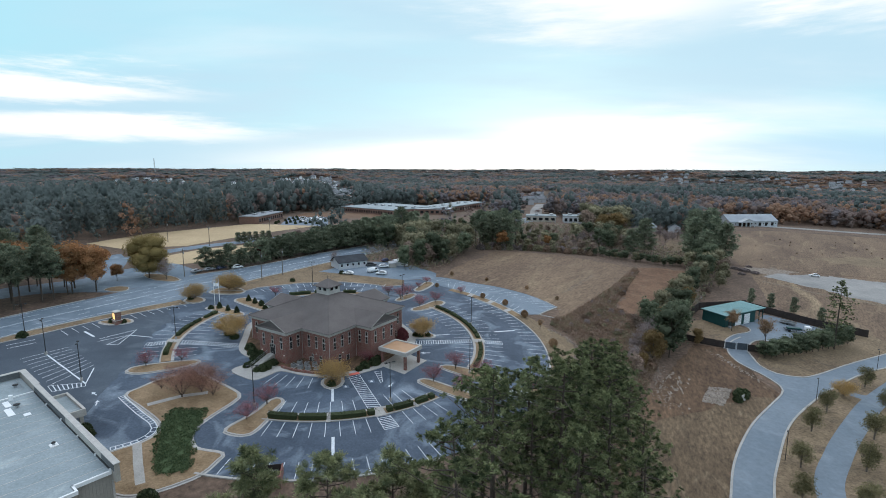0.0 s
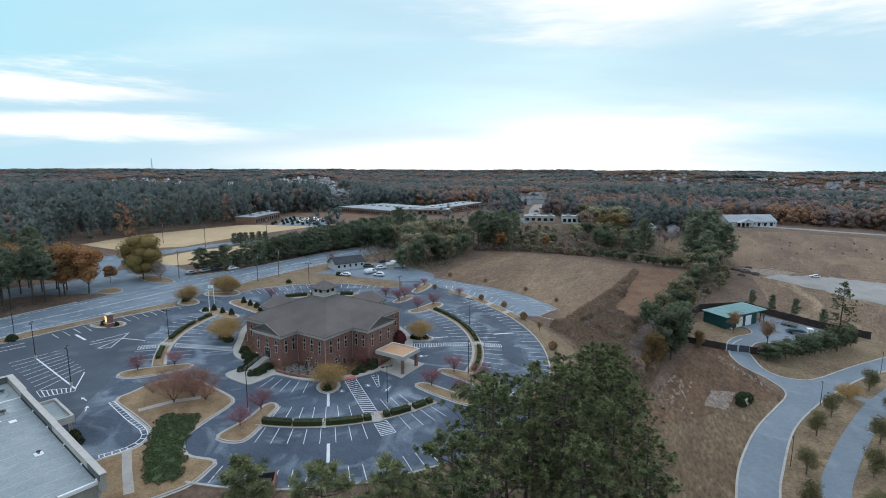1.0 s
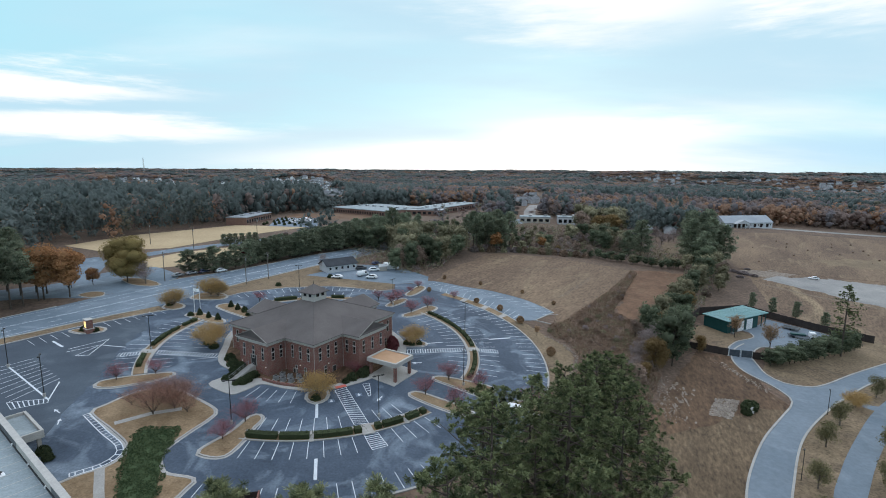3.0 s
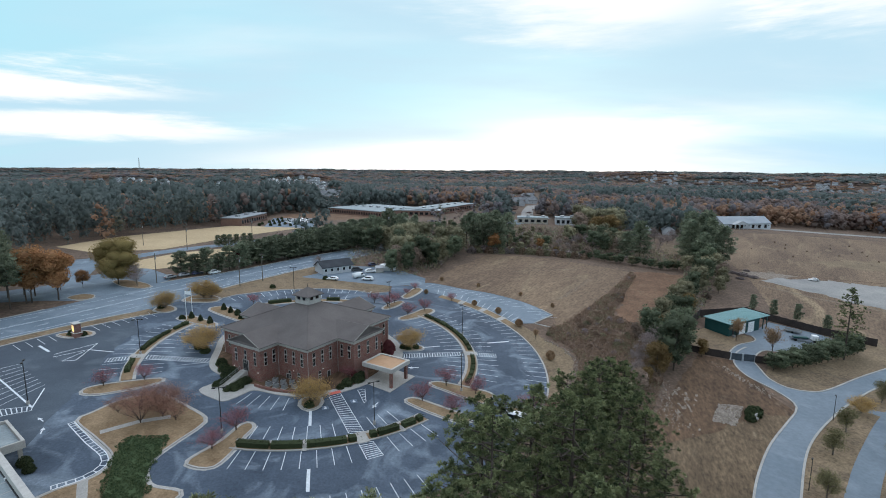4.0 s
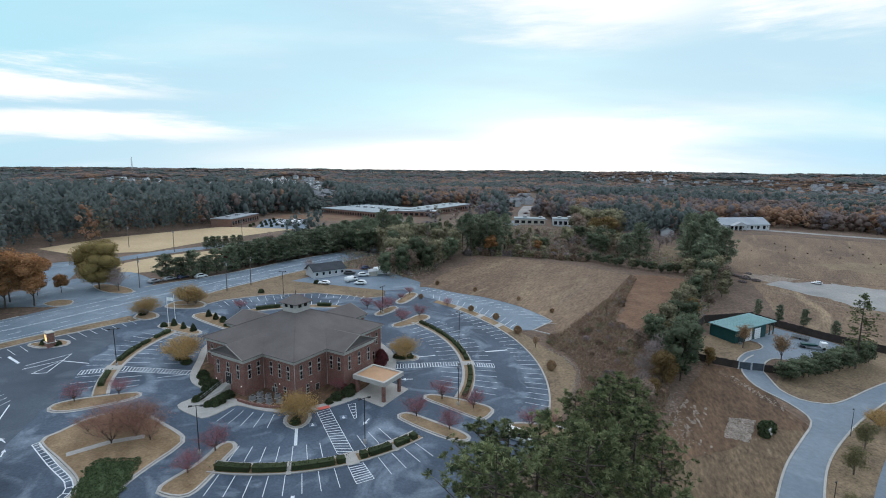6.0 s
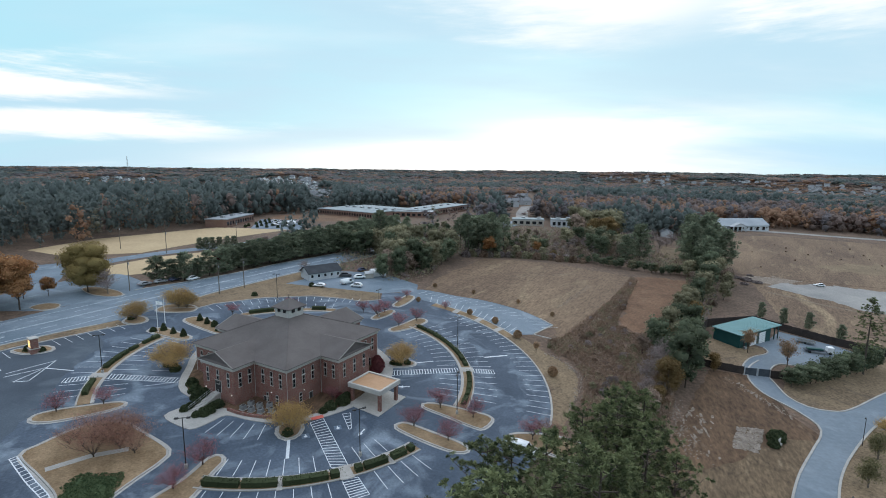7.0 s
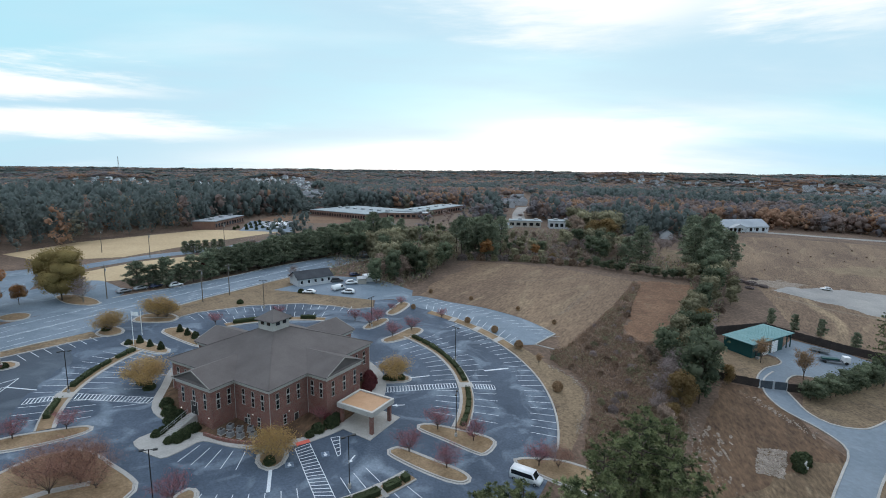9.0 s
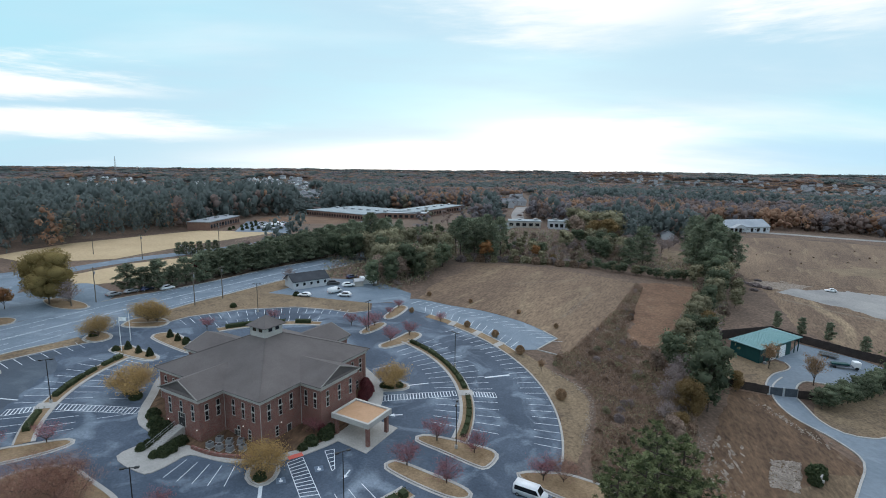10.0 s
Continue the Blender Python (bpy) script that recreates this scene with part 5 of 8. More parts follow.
    for a in ((8.0, 19.2, 4.7, 5.15), (8.0, 8.4, 0.25, 4.7), (18.8, 19.2, 0.25, 4.7)):
        part("porch_fascia", box(a[0], a[1], a[2], a[3], 4.1, 5.5, 0.03), TRIM, s)
    for x in (8.6, 18.6):
        part("porch_pier", box(x - 0.3, x + 0.3, 4.1, 4.7, -1.5, 4.2), SIDING, s)
    # vents, pads and pipes on the roof
    for x, y, w, h in ((5.4, -2.4, 0.8, 0.5), (16.0, -4.3, 0.9, 0.45), (36.3, -3.8, 0.5, 0.3), (25, -12, 0.8, 0.5), (8, -9, 0.9, 0.6)):
        v = part("roof_vent", tube([(x, y, rf + 0.1), (x, y, rf + 0.1 + h)], [w * 0.36, w * 0.3], 10), METAL, s)
        part("vent_cap", tube([(x, y, rf + 0.1 + h), (x, y, rf + 0.22 + h), (x, y, rf + 0.34 + h)], [w * 0.62, w * 0.6, w * 0.2], 12), DARK_METAL, v)
    for x, y, a, b in ((17.4, -5.6, 1.9, 0.5), (13.2, -5.2, 1.5, 0.45), (20.7, -3.8, 0.6, 0.5), (36.3, -3.8, 0.6, 0.55), (14.6, -9.0, 1.6, 0.5)):
        part("roof_pad", box(x - a, x + a, y - b, y + b, rf + 0.004, rf + 0.07, 0.02), WHITE, s)
    part("exhaust_stack", tube([(11.6, -4.3, rf), (11.6, -4.3, rf + 1.0)], [0.34, 0.34], 12), WHITE, s)
    part("roof_pipe", tube([(2, -1.6, rf + 0.3), (7, -1.5, rf + 0.3), (8.5, -2.4, rf + 0.3)], [0.06, 0.06, 0.06], 6), METAL, s)


build_store()

# ---------------------------------------------------------------- plants
RNG = np.random.default_rng(7)


def leaf_mesh(name, centres, size, material, flat=0.0, rng=None, long=1.0):
    """Many small four-cornered leaf sprays, each turned its own way, in one mesh."""
    rng = rng or RNG
    n = len(centres)
    a = rng.normal(size=(n, 3))
    a[:, 2] *= 1 - flat
    a /= np.linalg.norm(a, axis=1)[:, None] + 1e-9
    b = np.cross(a, rng.normal(size=(n, 3)))
    b /= np.linalg.norm(b, axis=1)[:, None] + 1e-9
    s = size * rng.uniform(0.6, 1.35, size=(n, 1))
    c = np.asarray(centres)
    k = np.cross(a, b) * s * 0.25
    v = np.stack([c - a * s * long, c - b * s * 0.6 + k, c + a * s * long, c + b * s * 0.6 + k], 1).reshape(-1, 3)
    f = np.arange(4 * n).reshape(n, 4)
    return v, f


def to_mesh(name, v, f, materials, index=None):
    me = bpy.data.meshes.new(name)
    me.from_pydata(v.tolist(), [], f.tolist())
    for m in materials:
        me.materials.append(m)
    if index is not None:
        me.polygons.foreach_set("material_index", index)
    me.update()
    return me


def crown_points(n, radius, height, base, rng, lobes=9, fill=0.35):
    """Points of an uneven crown: a cluster of lobes, denser at their skins."""
    out = []
    cs = []
    for i in range(lobes):
        a, r = rng.uniform(0, 2 * math.pi), radius * rng.uniform(0.25, 0.68)
        z = base + height * rng.uniform(0.18, 0.8)
        k = 1 - 0.45 * abs((z - base) / height - 0.42) * 1.6
        cs.append((r * math.cos(a) * k, r * math.sin(a) * k, z, radius * rng.uniform(0.34, 0.58)))
    cs.append((0, 0, base + height * 0.68, radius * 0.55))
    for i in range(n):
        x, y, z, r = cs[rng.integers(len(cs))]
        d = rng.normal(size=3)
        d /= np.linalg.norm(d)
        q = r * (1 - fill * rng.random() ** 1.5)
        out.append((x + d[0] * q, y + d[1] * q, z + d[2] * q * 0.85))
    return np.array(out), cs


def ico(subdivisions=1):
    bm = bmesh.new()
    bmesh.ops.create_icosphere(bm, subdivisions=subdivisions, radius=1.0)
    v = np.array([q.co[:] for q in bm.verts])
    f = np.array([[q.index for q in g.verts] for g in bm.faces])
    bm.free()
    return v, f


ICO = ico(1)


def lumps(cs, rng, size=0.8, squash=0.85, base=ICO):
    """Uneven solid lobes, the shaded inside of a leafy crown."""
    V, F, n = [], [], 0
    for x, y, z, r in cs:
        v = base[0] * (r * size * rng.uniform(0.8, 1.1, size=(len(base[0]), 1))) * np.array([1, 1, squash]) + np.array([x, y, z])
        V.append(v)
        F.append(base[1] + n)
        n += len(v)
    return np.concatenate(V), np.concatenate(F)


def leafy_mesh(name, sprays, solid, material):
    """One crown mesh of loose leaf sprays (four corners) round solid lobes (three corners)."""
    v = np.concatenate([sprays[0], solid[0]])
    me = bpy.data.meshes.new(name)
    me.from_pydata(v.tolist(), [], sprays[1].tolist() + (solid[1] + len(sprays[0])).tolist())
    me.materials.append(material)
    me.polygons.foreach_set("use_smooth", [len(q.vertices) == 3 for q in me.polygons])
    me.update()
    return me


def limbs_mesh(bm, height, radius, base, rng, n=7, thick=0.16):
    top = base + height * 0.75
    tube([(0, 0, -0.4), (0.05, 0.03, base), (rng.normal() * 0.2, rng.normal() * 0.2, top)], [thick * 1.3, thick, thick * 0.3], 7, bm)
    for i in range(n):
        a = 2 * math.pi * (i + rng.random() * 0.7) / n
        z0 = base * 0.85 + height * 0.5 * rng.random()
        r = radius * rng.uniform(0.55, 0.9)
        tube([(0, 0, z0), (r * 0.5 * math.cos(a), r * 0.5 * math.sin(a), z0 + height * 0.18), (r * math.cos(a), r * math.sin(a), z0 + height * rng.uniform(0.25, 0.42))], [thick * 0.5, thick * 0.34, thick * 0.1], 5, bm)
    return bm


def tree_kit(name, label, category, height, radius, clear, leaf, material, bark, n, seed, group, lobes=9, fill=0.5, limbs=8, thick=0.16, solid=0.6):
    """A broad-leaved tree: trunk with limbs, and a crown of leaf sprays."""
    rng = np.random.default_rng(seed)
    t = thing(name, 0, 0, -500, 0, label, category, group)
    part("trunk", limbs_mesh(bmesh.new(), height - clear, radius, clear, rng, limbs, thick), bark, t)
    pts, cs = crown_points(n, radius, height - clear, clear, rng, lobes, fill)
    sprays = leaf_mesh("crown", pts, leaf, material, 0.3, rng)
    me = leafy_mesh("crown", sprays, lumps(cs, rng, solid), material) if solid else to_mesh("crown", *sprays, [material])
    ob = new("crown", me)
    ob.parent = t
    return t


def vase_kit(name, label, height, radius, leaf, material, bark, n, seed, group, stems=7, trunk=0.0, thick=1.0):
    """A many-stemmed small tree that fans out upwards, with thin open foliage."""
    rng = np.random.default_rng(seed)
    t = thing(name, 0, 0, -500, 0, label, "tree", group)
    bm, tips = bmesh.new(), []
    for i in range(stems):
        a = 2 * math.pi * (i + rng.random()) / stems
        r = radius * rng.uniform(0.35, 0.95)
        top = height * (1 - 0.5 * (r / radius) ** 2) * rng.uniform(0.86, 1.0)
        p = [(0.12 * math.cos(a), 0.12 * math.sin(a), trunk - 0.3), (r * 0.42 * math.cos(a), r * 0.42 * math.sin(a), max(top * 0.52, trunk + 0.3)), (r * math.cos(a), r * math.sin(a), top)]
        tube(p, [0.07 * thick, 0.045 * thick, 0.012], 5, bm)
        for j in range(7):
            s = rng.uniform(0.35, 0.95)
            q = Vector(p[1]).lerp(Vector(p[2]), max(0, (s - 0.4) / 0.6))
            e = q + Vector((rng.normal() * 0.6, rng.normal() * 0.6, rng.uniform(0.1, 0.9))) * radius * 0.42
            tube([q, e], [0.025, 0.008], 3, bm)
            tips.append((q, e))
    if trunk:
        tube([(0, 0, -0.3), (0, 0, trunk)], [0.13, 0.11], 7, bm)
    part("trunk", bm, bark, t)
    c = []
    for i in range(n):
        q, e = tips[rng.integers(len(tips))]
        p = q.lerp(e, rng.uniform(0.15, 1.15))
        c.append((p.x + rng.normal() * radius * 0.11, p.y + rng.normal() * radius * 0.11, p.z + rng.normal() * radius * 0.09))
    v, f = leaf_mesh("crown", np.array(c), leaf, material, 0.2, rng)
    ob = new("crown", to_mesh("crown", v, f, [material]))
    ob.parent = t
    return t


def pine_kit(name, label, height, clear, radius, seed, material, group, tufts=420, needles=11, needle=0.75, thick=0.24, broad=0.1):
    """A pine: bare lower trunk, uneven spreading limbs, and sprays of needles at the ends of side branches."""
    rng = np.random.default_rng(seed)
    t = thing(name, 0, 0, -500, 0, label, "tree", group)
    bend = rng.normal(size=2) * 0.35
    bm = tube([(0, 0, -0.6), (bend[0] * 0.5, bend[1] * 0.5, height * 0.5), (bend[0], bend[1], height * 0.97)], [thick, thick * 0.7, thick * 0.12], 8)
    cen, tip = [], []
    limbs = int((height - clear) * 3.0)
    each = max(2, tufts // (limbs * 8))
    for w in range(limbs):
        s = (w + rng.random()) / limbs
        z = clear + (height - clear) * s * 0.95
        env = math.sin(math.pi * min(1.0, 0.22 + 0.74 * s)) ** 0.75
        ln = radius * env * rng.uniform(0.5, 1.12)
        a = w * 2.4 + rng.normal() * 0.5
        rise = ln * rng.uniform(0.0, 0.45) * (0.4 + s)
        p0 = Vector((bend[0] * s, bend[1] * s, z))
        p1 = p0 + Vector((ln * math.cos(a), ln * math.sin(a), rise))
        pm = p0.lerp(p1, 0.5) + Vector((0, 0, -0.08 * ln))
        tube([p0, pm, p1], [0.075, 0.05, 0.015], 4, bm)
        for j in range(8):
            u = 0.4 + 0.6 * (j + rng.random()) / 8
            q = p0.lerp(p1, u) + Vector((rng.normal() * 0.55, rng.normal() * 0.55, rng.normal() * 0.25 + 0.1)) * (0.4 + 0.12 * ln)
            for k in range(each):
                j3 = rng.normal(size=3) * (0.42, 0.42, 0.26) * (k > 0) * needle
                cen.append((q.x + j3[0], q.y + j3[1], q.z + j3[2] + 0.15))
                tip.append((math.cos(a) * 0.5, math.sin(a) * 0.5, 0.75))
    part("trunk", bm, BARK, t)
    cen, tip = np.array(cen), np.array(tip)
    n = len(cen)
    d = rng.normal(size=(n, needles, 3)) * 0.75 + tip[:, None, :] * 0.8
    d /= np.linalg.norm(d, axis=2)[:, :, None]
    side = np.cross(d, rng.normal(size=(n, needles, 3)))
    side /= np.linalg.norm(side, axis=2)[:, :, None]
    ln = needle * rng.uniform(0.6, 1.15, size=(n, needles, 1))
    c = cen[:, None, :]
    v = np.stack([c + d * ln * 0.05, c + d * ln + side * broad * needle, c + d * ln * 0.92 - side * broad * needle], 2).reshape(-1, 3)
    # one shared root vertex ties the needles of a tuft at the end of a branch into one island
    roots = (np.arange(n) // each * each) * (needles * 3)
    f = np.arange(n * needles * 3).reshape(n, needles, 3)
    f[:, :, 0] = roots[:, None]
    ob = new("crown", to_mesh("crown", v, f.reshape(-1, 3), [material]))
    ob.parent = t
    return t


def bush_kit(name, label, category, shape, n, leaf, material, seed, group):
    """A clipped or loose shrub: a dark core with leaf sprays over its skin."""
    rng = np.random.default_rng(seed)
    t = thing(name, 0, 0, -500, 0, label, category, group)
    d = rng.normal(size=(n, 3))
    d /= np.linalg.norm(d, axis=1)[:, None]
    d[:, 2] = np.abs(d[:, 2]) * 1.0
    q = rng.uniform(0.78, 1.0, size=(n, 1))
    if shape == "cone":
        z = rng.random(n) ** 1.4
        a = rng.uniform(0, 2 * math.pi, n)
        r = 0.5 * (1 - z) ** 0.55
        p = np.stack([r * np.cos(a), r * np.sin(a), z], 1) * rng.uniform(0.86, 1.0, size=(n, 1))
    else:
        p = d * q * np.array([0.5, 0.5, 0.62])
        p[:, 2] += 0.3 if shape == "ball" else 0.0
    v, f = leaf_mesh("crown", p, leaf, material, 0.0, rng)
    me = to_mesh("crown", v, f, [material])
    ob = new("crown", me)
    ob.parent = t
    bm = bmesh.new()
    if shape == "cone":
        bmesh.ops.create_cone(bm, cap_ends=True, segments=10, radius1=0.4, radius2=0.06, depth=0.9, matrix=pose(0, 0, 0.45))
    else:
        bmesh.ops.create_icosphere(bm, subdivisions=2, radius=0.42, matrix=pose(0, 0, 0.3 if shape == "ball" else 0.05))
        for vv in bm.verts:
            vv.co *= 1 + 0.12 * noise.noise(vv.co * 5)
    part("core", bm, material, t)
    return t


def place(kit, x, y, scale=1.0, turn=None, zs=None, used={}):
    """Stands a plant on the land: the first placing moves the kit itself, later ones copy it."""
    turn = random.uniform(0, 360) if turn is None else turn
    s = (scale, scale, zs or scale) if not isinstance(scale, tuple) else scale
    m = Matrix.LocRotScale((x, y, G(x, y) + 0.1), Euler((0, 0, radians(turn))), Vector(s))
    if kit.name not in used:
        used[kit.name] = True
        kit.matrix_basis = m
        kit["kit"] = 1
        return kit
    sc = kit.scale.copy()
    kit.scale = (1, 1, 1)
    ob = copy_thing(kit, m)
    kit.scale = sc
    return ob


BIG_PINES = [pine_kit("pine_tree", "tall green pine with open spreading branches", 25, c, r, s, PINE, "pines beside the car park", 2600, 8, 0.30, 0.3, 0.15) for c, r, s in ((9, 5.4, 11), (7, 4.9, 12), (11, 5.8, 13))]
SMALL_PINES = [pine_kit("pine_tree", "light green pine with full bushy crown", 13, c, r, s, PINE_YOUNG, "smaller pines", 2000, 8, 0.58, 0.18, 0.06) for c, r, s in ((2.6, 3.9, 21), (3.6, 4.2, 22))]
FULL_PINE = pine_kit("pine_tree", "full dark green pine branched to the ground", 12, 0.6, 4.0, 33, PINE_DARK, "full pines", 1500, 5, 0.8, 0.2, 0.13)
DARK_PINES = [pine_kit("pine_tree", "dark green pine along the highway", 18, c, r, s, PINE_DARK, "pines along the highway", 620, 6, 1.05, 0.25, 0.14) for c, r, s in ((8, 3.8, 31), (1.6, 4.2, 32))]
OAK = tree_kit("broadleaf_tree", "dull green broad-leaved tree of the hedgerow", "tree", 14, 5.2, 1.2, 0.42, OLIVE, BARK, 1250, 41, "hedgerow trees", 22, 0.6)
OAK2 = tree_kit("broadleaf_tree", "dark green broad-leaved tree of the hedgerow", "tree", 15, 5.0, 0.8, 0.42, DARK_LEAF, BARK, 1250, 42, "hedgerow trees", 22, 0.6)
OCHRE_TREE = tree_kit("broadleaf_tree", "rounded tree with ochre and olive leaves", "tree", 12, 4.8, 0.8, 0.22, OCHRE, BARK, 4200, 62, "autumn trees", 14)
RUSTY = tree_kit("broadleaf_tree", "broad tree with rust-orange autumn leaves", "tree", 14, 4.6, 2.5, 0.42, RUST, BARK, 1200, 43, "autumn trees", 15)
BROWNY = tree_kit("broadleaf_tree", "half-bare tree with brown autumn leaves", "tree", 11, 4.4, 1.5, 0.36, BROWN, BARK, 1100, 44, "autumn trees", 10, 0.6, solid=0.6)
BIG_RUST = tree_kit("broadleaf_tree", "large spreading tree with rust-orange leaves", "tree", 14, 4.8, 2.2, 0.26, BRIGHT_RUST, BARK, 6000, 58, "autumn trees", 16)
MAROON_TREE = tree_kit("broadleaf_tree", "dark red tree beside the highway pines", "tree", 8.5, 3.6, 0.8, 0.3, MAROON, BARK, 1300, 63, "autumn trees", 12)
BARE = tree_kit("bare_tree", "grey leafless tree with fine spreading twigs", "tree", 10, 4.2, 1.2, 0.22, TWIG, PALE_BARK, 1100, 45, "bare trees", 9, 0.9, 14, solid=0)
GOLDEN = tree_kit("golden_tree", "large round tree with golden-olive autumn leaves", "tree", 15, 6.3, 0.4, 0.17, GOLD_OLIVE, BARK, 17000, 46, "autumn trees", 30, 0.3, limbs=5, solid=0.8)
YELLOW = vase_kit("yellow_tree", "spreading tree with yellow autumn leaves", 5.3, 4.6, 0.115, GOLD, PALE_BARK, 7600, 47, "yellow trees round the hall", 24, 0.9)
RED_MYRTLE = vase_kit("red_tree", "small open tree with wine-red leaves", 4.9, 3.1, 0.07, WINE, BARK, 3000, 48, "small red trees of the car park", 12, 1.2, 0.7)
BARE_MYRTLE = vase_kit("bare_tree", "small leafless reddish tree", 5.6, 4.6, 0.062, REDTWIG, BARK, 7000, 49, "bare trees of the large island", 12, 0.8, 0.55)
LANE_TREE = tree_kit("lane_tree", "young olive-green tree beside the lane", "tree", 7.2, 3.0, 0.9, 0.15, LANE_LEAF, PALE_BARK, 3000, 50, "young trees along the lane", 13, 0.75, solid=0)
THIN_TREE = vase_kit("thin_tree", "thin young tree with tawny leaves", 8.0, 2.6, 0.12, TAWNY, BARK, 3400, 51, "thin young trees", 9, 2.0, 0.6)
CONE = bush_kit("clipped_shrub", "dark green clipped conical shrub", "shrub", "cone", 420, 0.09, HEDGE, 52, "clipped shrubs")
BALL = bush_kit("round_shrub", "round clipped shrub with tawny brown leaves", "shrub", "ball", 420, 0.09, TAWNY, 53, "round shrubs of the planting strip")
MOUND = bush_kit("mounded_shrub", "low dark green mounded shrub", "shrub", "mound", 360, 0.1, HEDGE, 54, "mounded shrubs")
WINE_BUSH = bush_kit("red_shrub", "tall wine-red shrub against the hall", "shrub", "ball", 700, 0.06, MAROON, 55, "red shrubs")
THICKET = bush_kit("thicket", "tangled brown thicket beside the ditch", "shrub", "mound", 320, 0.15, BRAMBLE, 56, "thickets along the ditch")
THICKET2 = bush_kit("thicket", "dull green thicket beside the ditch", "shrub", "mound", 320, 0.15, OLIVE, 57, "thickets along the ditch")

BARE_THICKET = bush_kit("thicket", "grey leafless bramble thicket beside the ditch", "shrub", "mound", 420, 0.11, TWIG, 61, "thickets along the ditch")

# tall pines between the car park and the lane
for i, (x, y, s) in enumerate(((34.3, -52.3, 1.28), (47.8, -30.3, 1.02), (54.7, -32.4, 1.0), (44.0, -47.0, 1.26), (40.3, -40.0, 1.12), (33.0, -46.5, 1.1), (50.3, -48.8, 1.1), (44.2, -55.5, 1.08), (30.6, -63.4, 1.22), (41, -64, 0.95),
                               (60.5, -19.4, 0.94), (55.0, -25.0, 0.97), (56.5, -27.5, 0.95), (49.0, -40, 1.02), (35.9, -37, 0.98), (38.5, -32, 0.9), (51.5, -28, 1.0), (57, -21.5, 0.96), (57.5, -36, 0.92), (56, -46, 0.9), (54, -53, 0.88), (39.5, -51.0, 1.0), (50, -60, 0.85), (60.5, -12.2, 0.8), (43, -70, 0.8), (36, -70, 0.75), (56, -15, 0.7), (46, -35, 1.0), (44, -41, 1.0))):
    place(BIG_PINES[i % 3], x, y, (s * 1.1, s * 1.1, s))
for i, (x, y, s) in enumerate(((1.2, -47.0, 1.18), (10.8, -46.8, 1.16), (20.4, -47.0, 1.18), (17.1, -51.5, 1.05), (-0.5, -57, 0.95), (-7.5, -58.0, 0.95), (24.5, -44.0, 0.8), (27.5, -40, 0.7), (6, -56, 0.8), (13.5, -58, 0.85))):
    place(SMALL_PINES[i % 2], x, y, s)
# hedgerow between the fields
rows = [(92.8, 30, OAK2, 1.25), (97, 36, OAK2, 0.9), (98, 41, OAK, 0.8), (86.5, 26.5, OCHRE_TREE, 0.85), (81, 19, OCHRE_TREE, 0.5), (72, 8, OAK, 0.5), (78, 16, BROWNY, 0.6), (106, 40.5, OCHRE_TREE, 0.5), (95, 51, OAK2, 0.85), (102, 52, OAK, 0.75), (104, 63, OAK, 0.85), (112, 74, OAK2, 0.7),
        (118, 84, OAK, 0.8), (122, 82, OCHRE_TREE, 0.7), (126, 93, OAK, 0.75), (133, 101, OAK2, 0.9), (130, 104, OAK, 0.6), (140, 110, OAK, 0.95), (146, 119, OAK2, 1.1), (143, 124, BROWNY, 0.8), (152, 128, OAK, 1.0), (157, 138, OAK2, 1.2), (160, 150, OAK2, 1.2), (152, 146, OAK, 0.7), (162, 132, BROWNY, 0.9), (158, 124, OAK, 0.7), (166, 144, OAK, 0.9), (150, 112, OAK, 0.6), (136, 96, BROWNY, 0.5), (88.5, 36, BARE, 0.95), (84, 31, BARE, 0.8), (94, 45, BARE, 0.85), (80, 24, BARE, 0.6), (90, 50, BROWNY, 0.55), (96, 56, BARE, 0.7), (102, 46, OAK2, 0.95), (108, 58, OAK2, 0.75), (114, 69, OAK2, 0.8), (100, 58, OCHRE_TREE, 0.6), (110, 66, BROWNY, 0.6)]
for x, y, k, s in rows:
    place(k, x, y, s)
DITCH = [(57, 2), (60, 13), (64.5, 23), (67.3, 32), (67, 41), (62.5, 47), (63, 55.5), (69, 60), (84, 81), (98, 101), (116, 130), (122, 141), (122, 133), (105, 101), (91, 74), (94, 65), (104, 70), (118, 86), (120, 80), (106, 56), (94, 36), (84, 18), (76, 4), (66, -10)]
n = 0
while n < 145:
    q = (random.uniform(57, 130), random.uniform(-8, 130))
    if inside(q, DITCH):
        near = q[0] > 72 + 0.45 * q[1]
        place((THICKET, THICKET2, THICKET, THICKET, BARE_THICKET)[n % 5], q[0], q[1], random.uniform(1.1, 2.5) * (1.5 if near else 1.0))
        n += 1
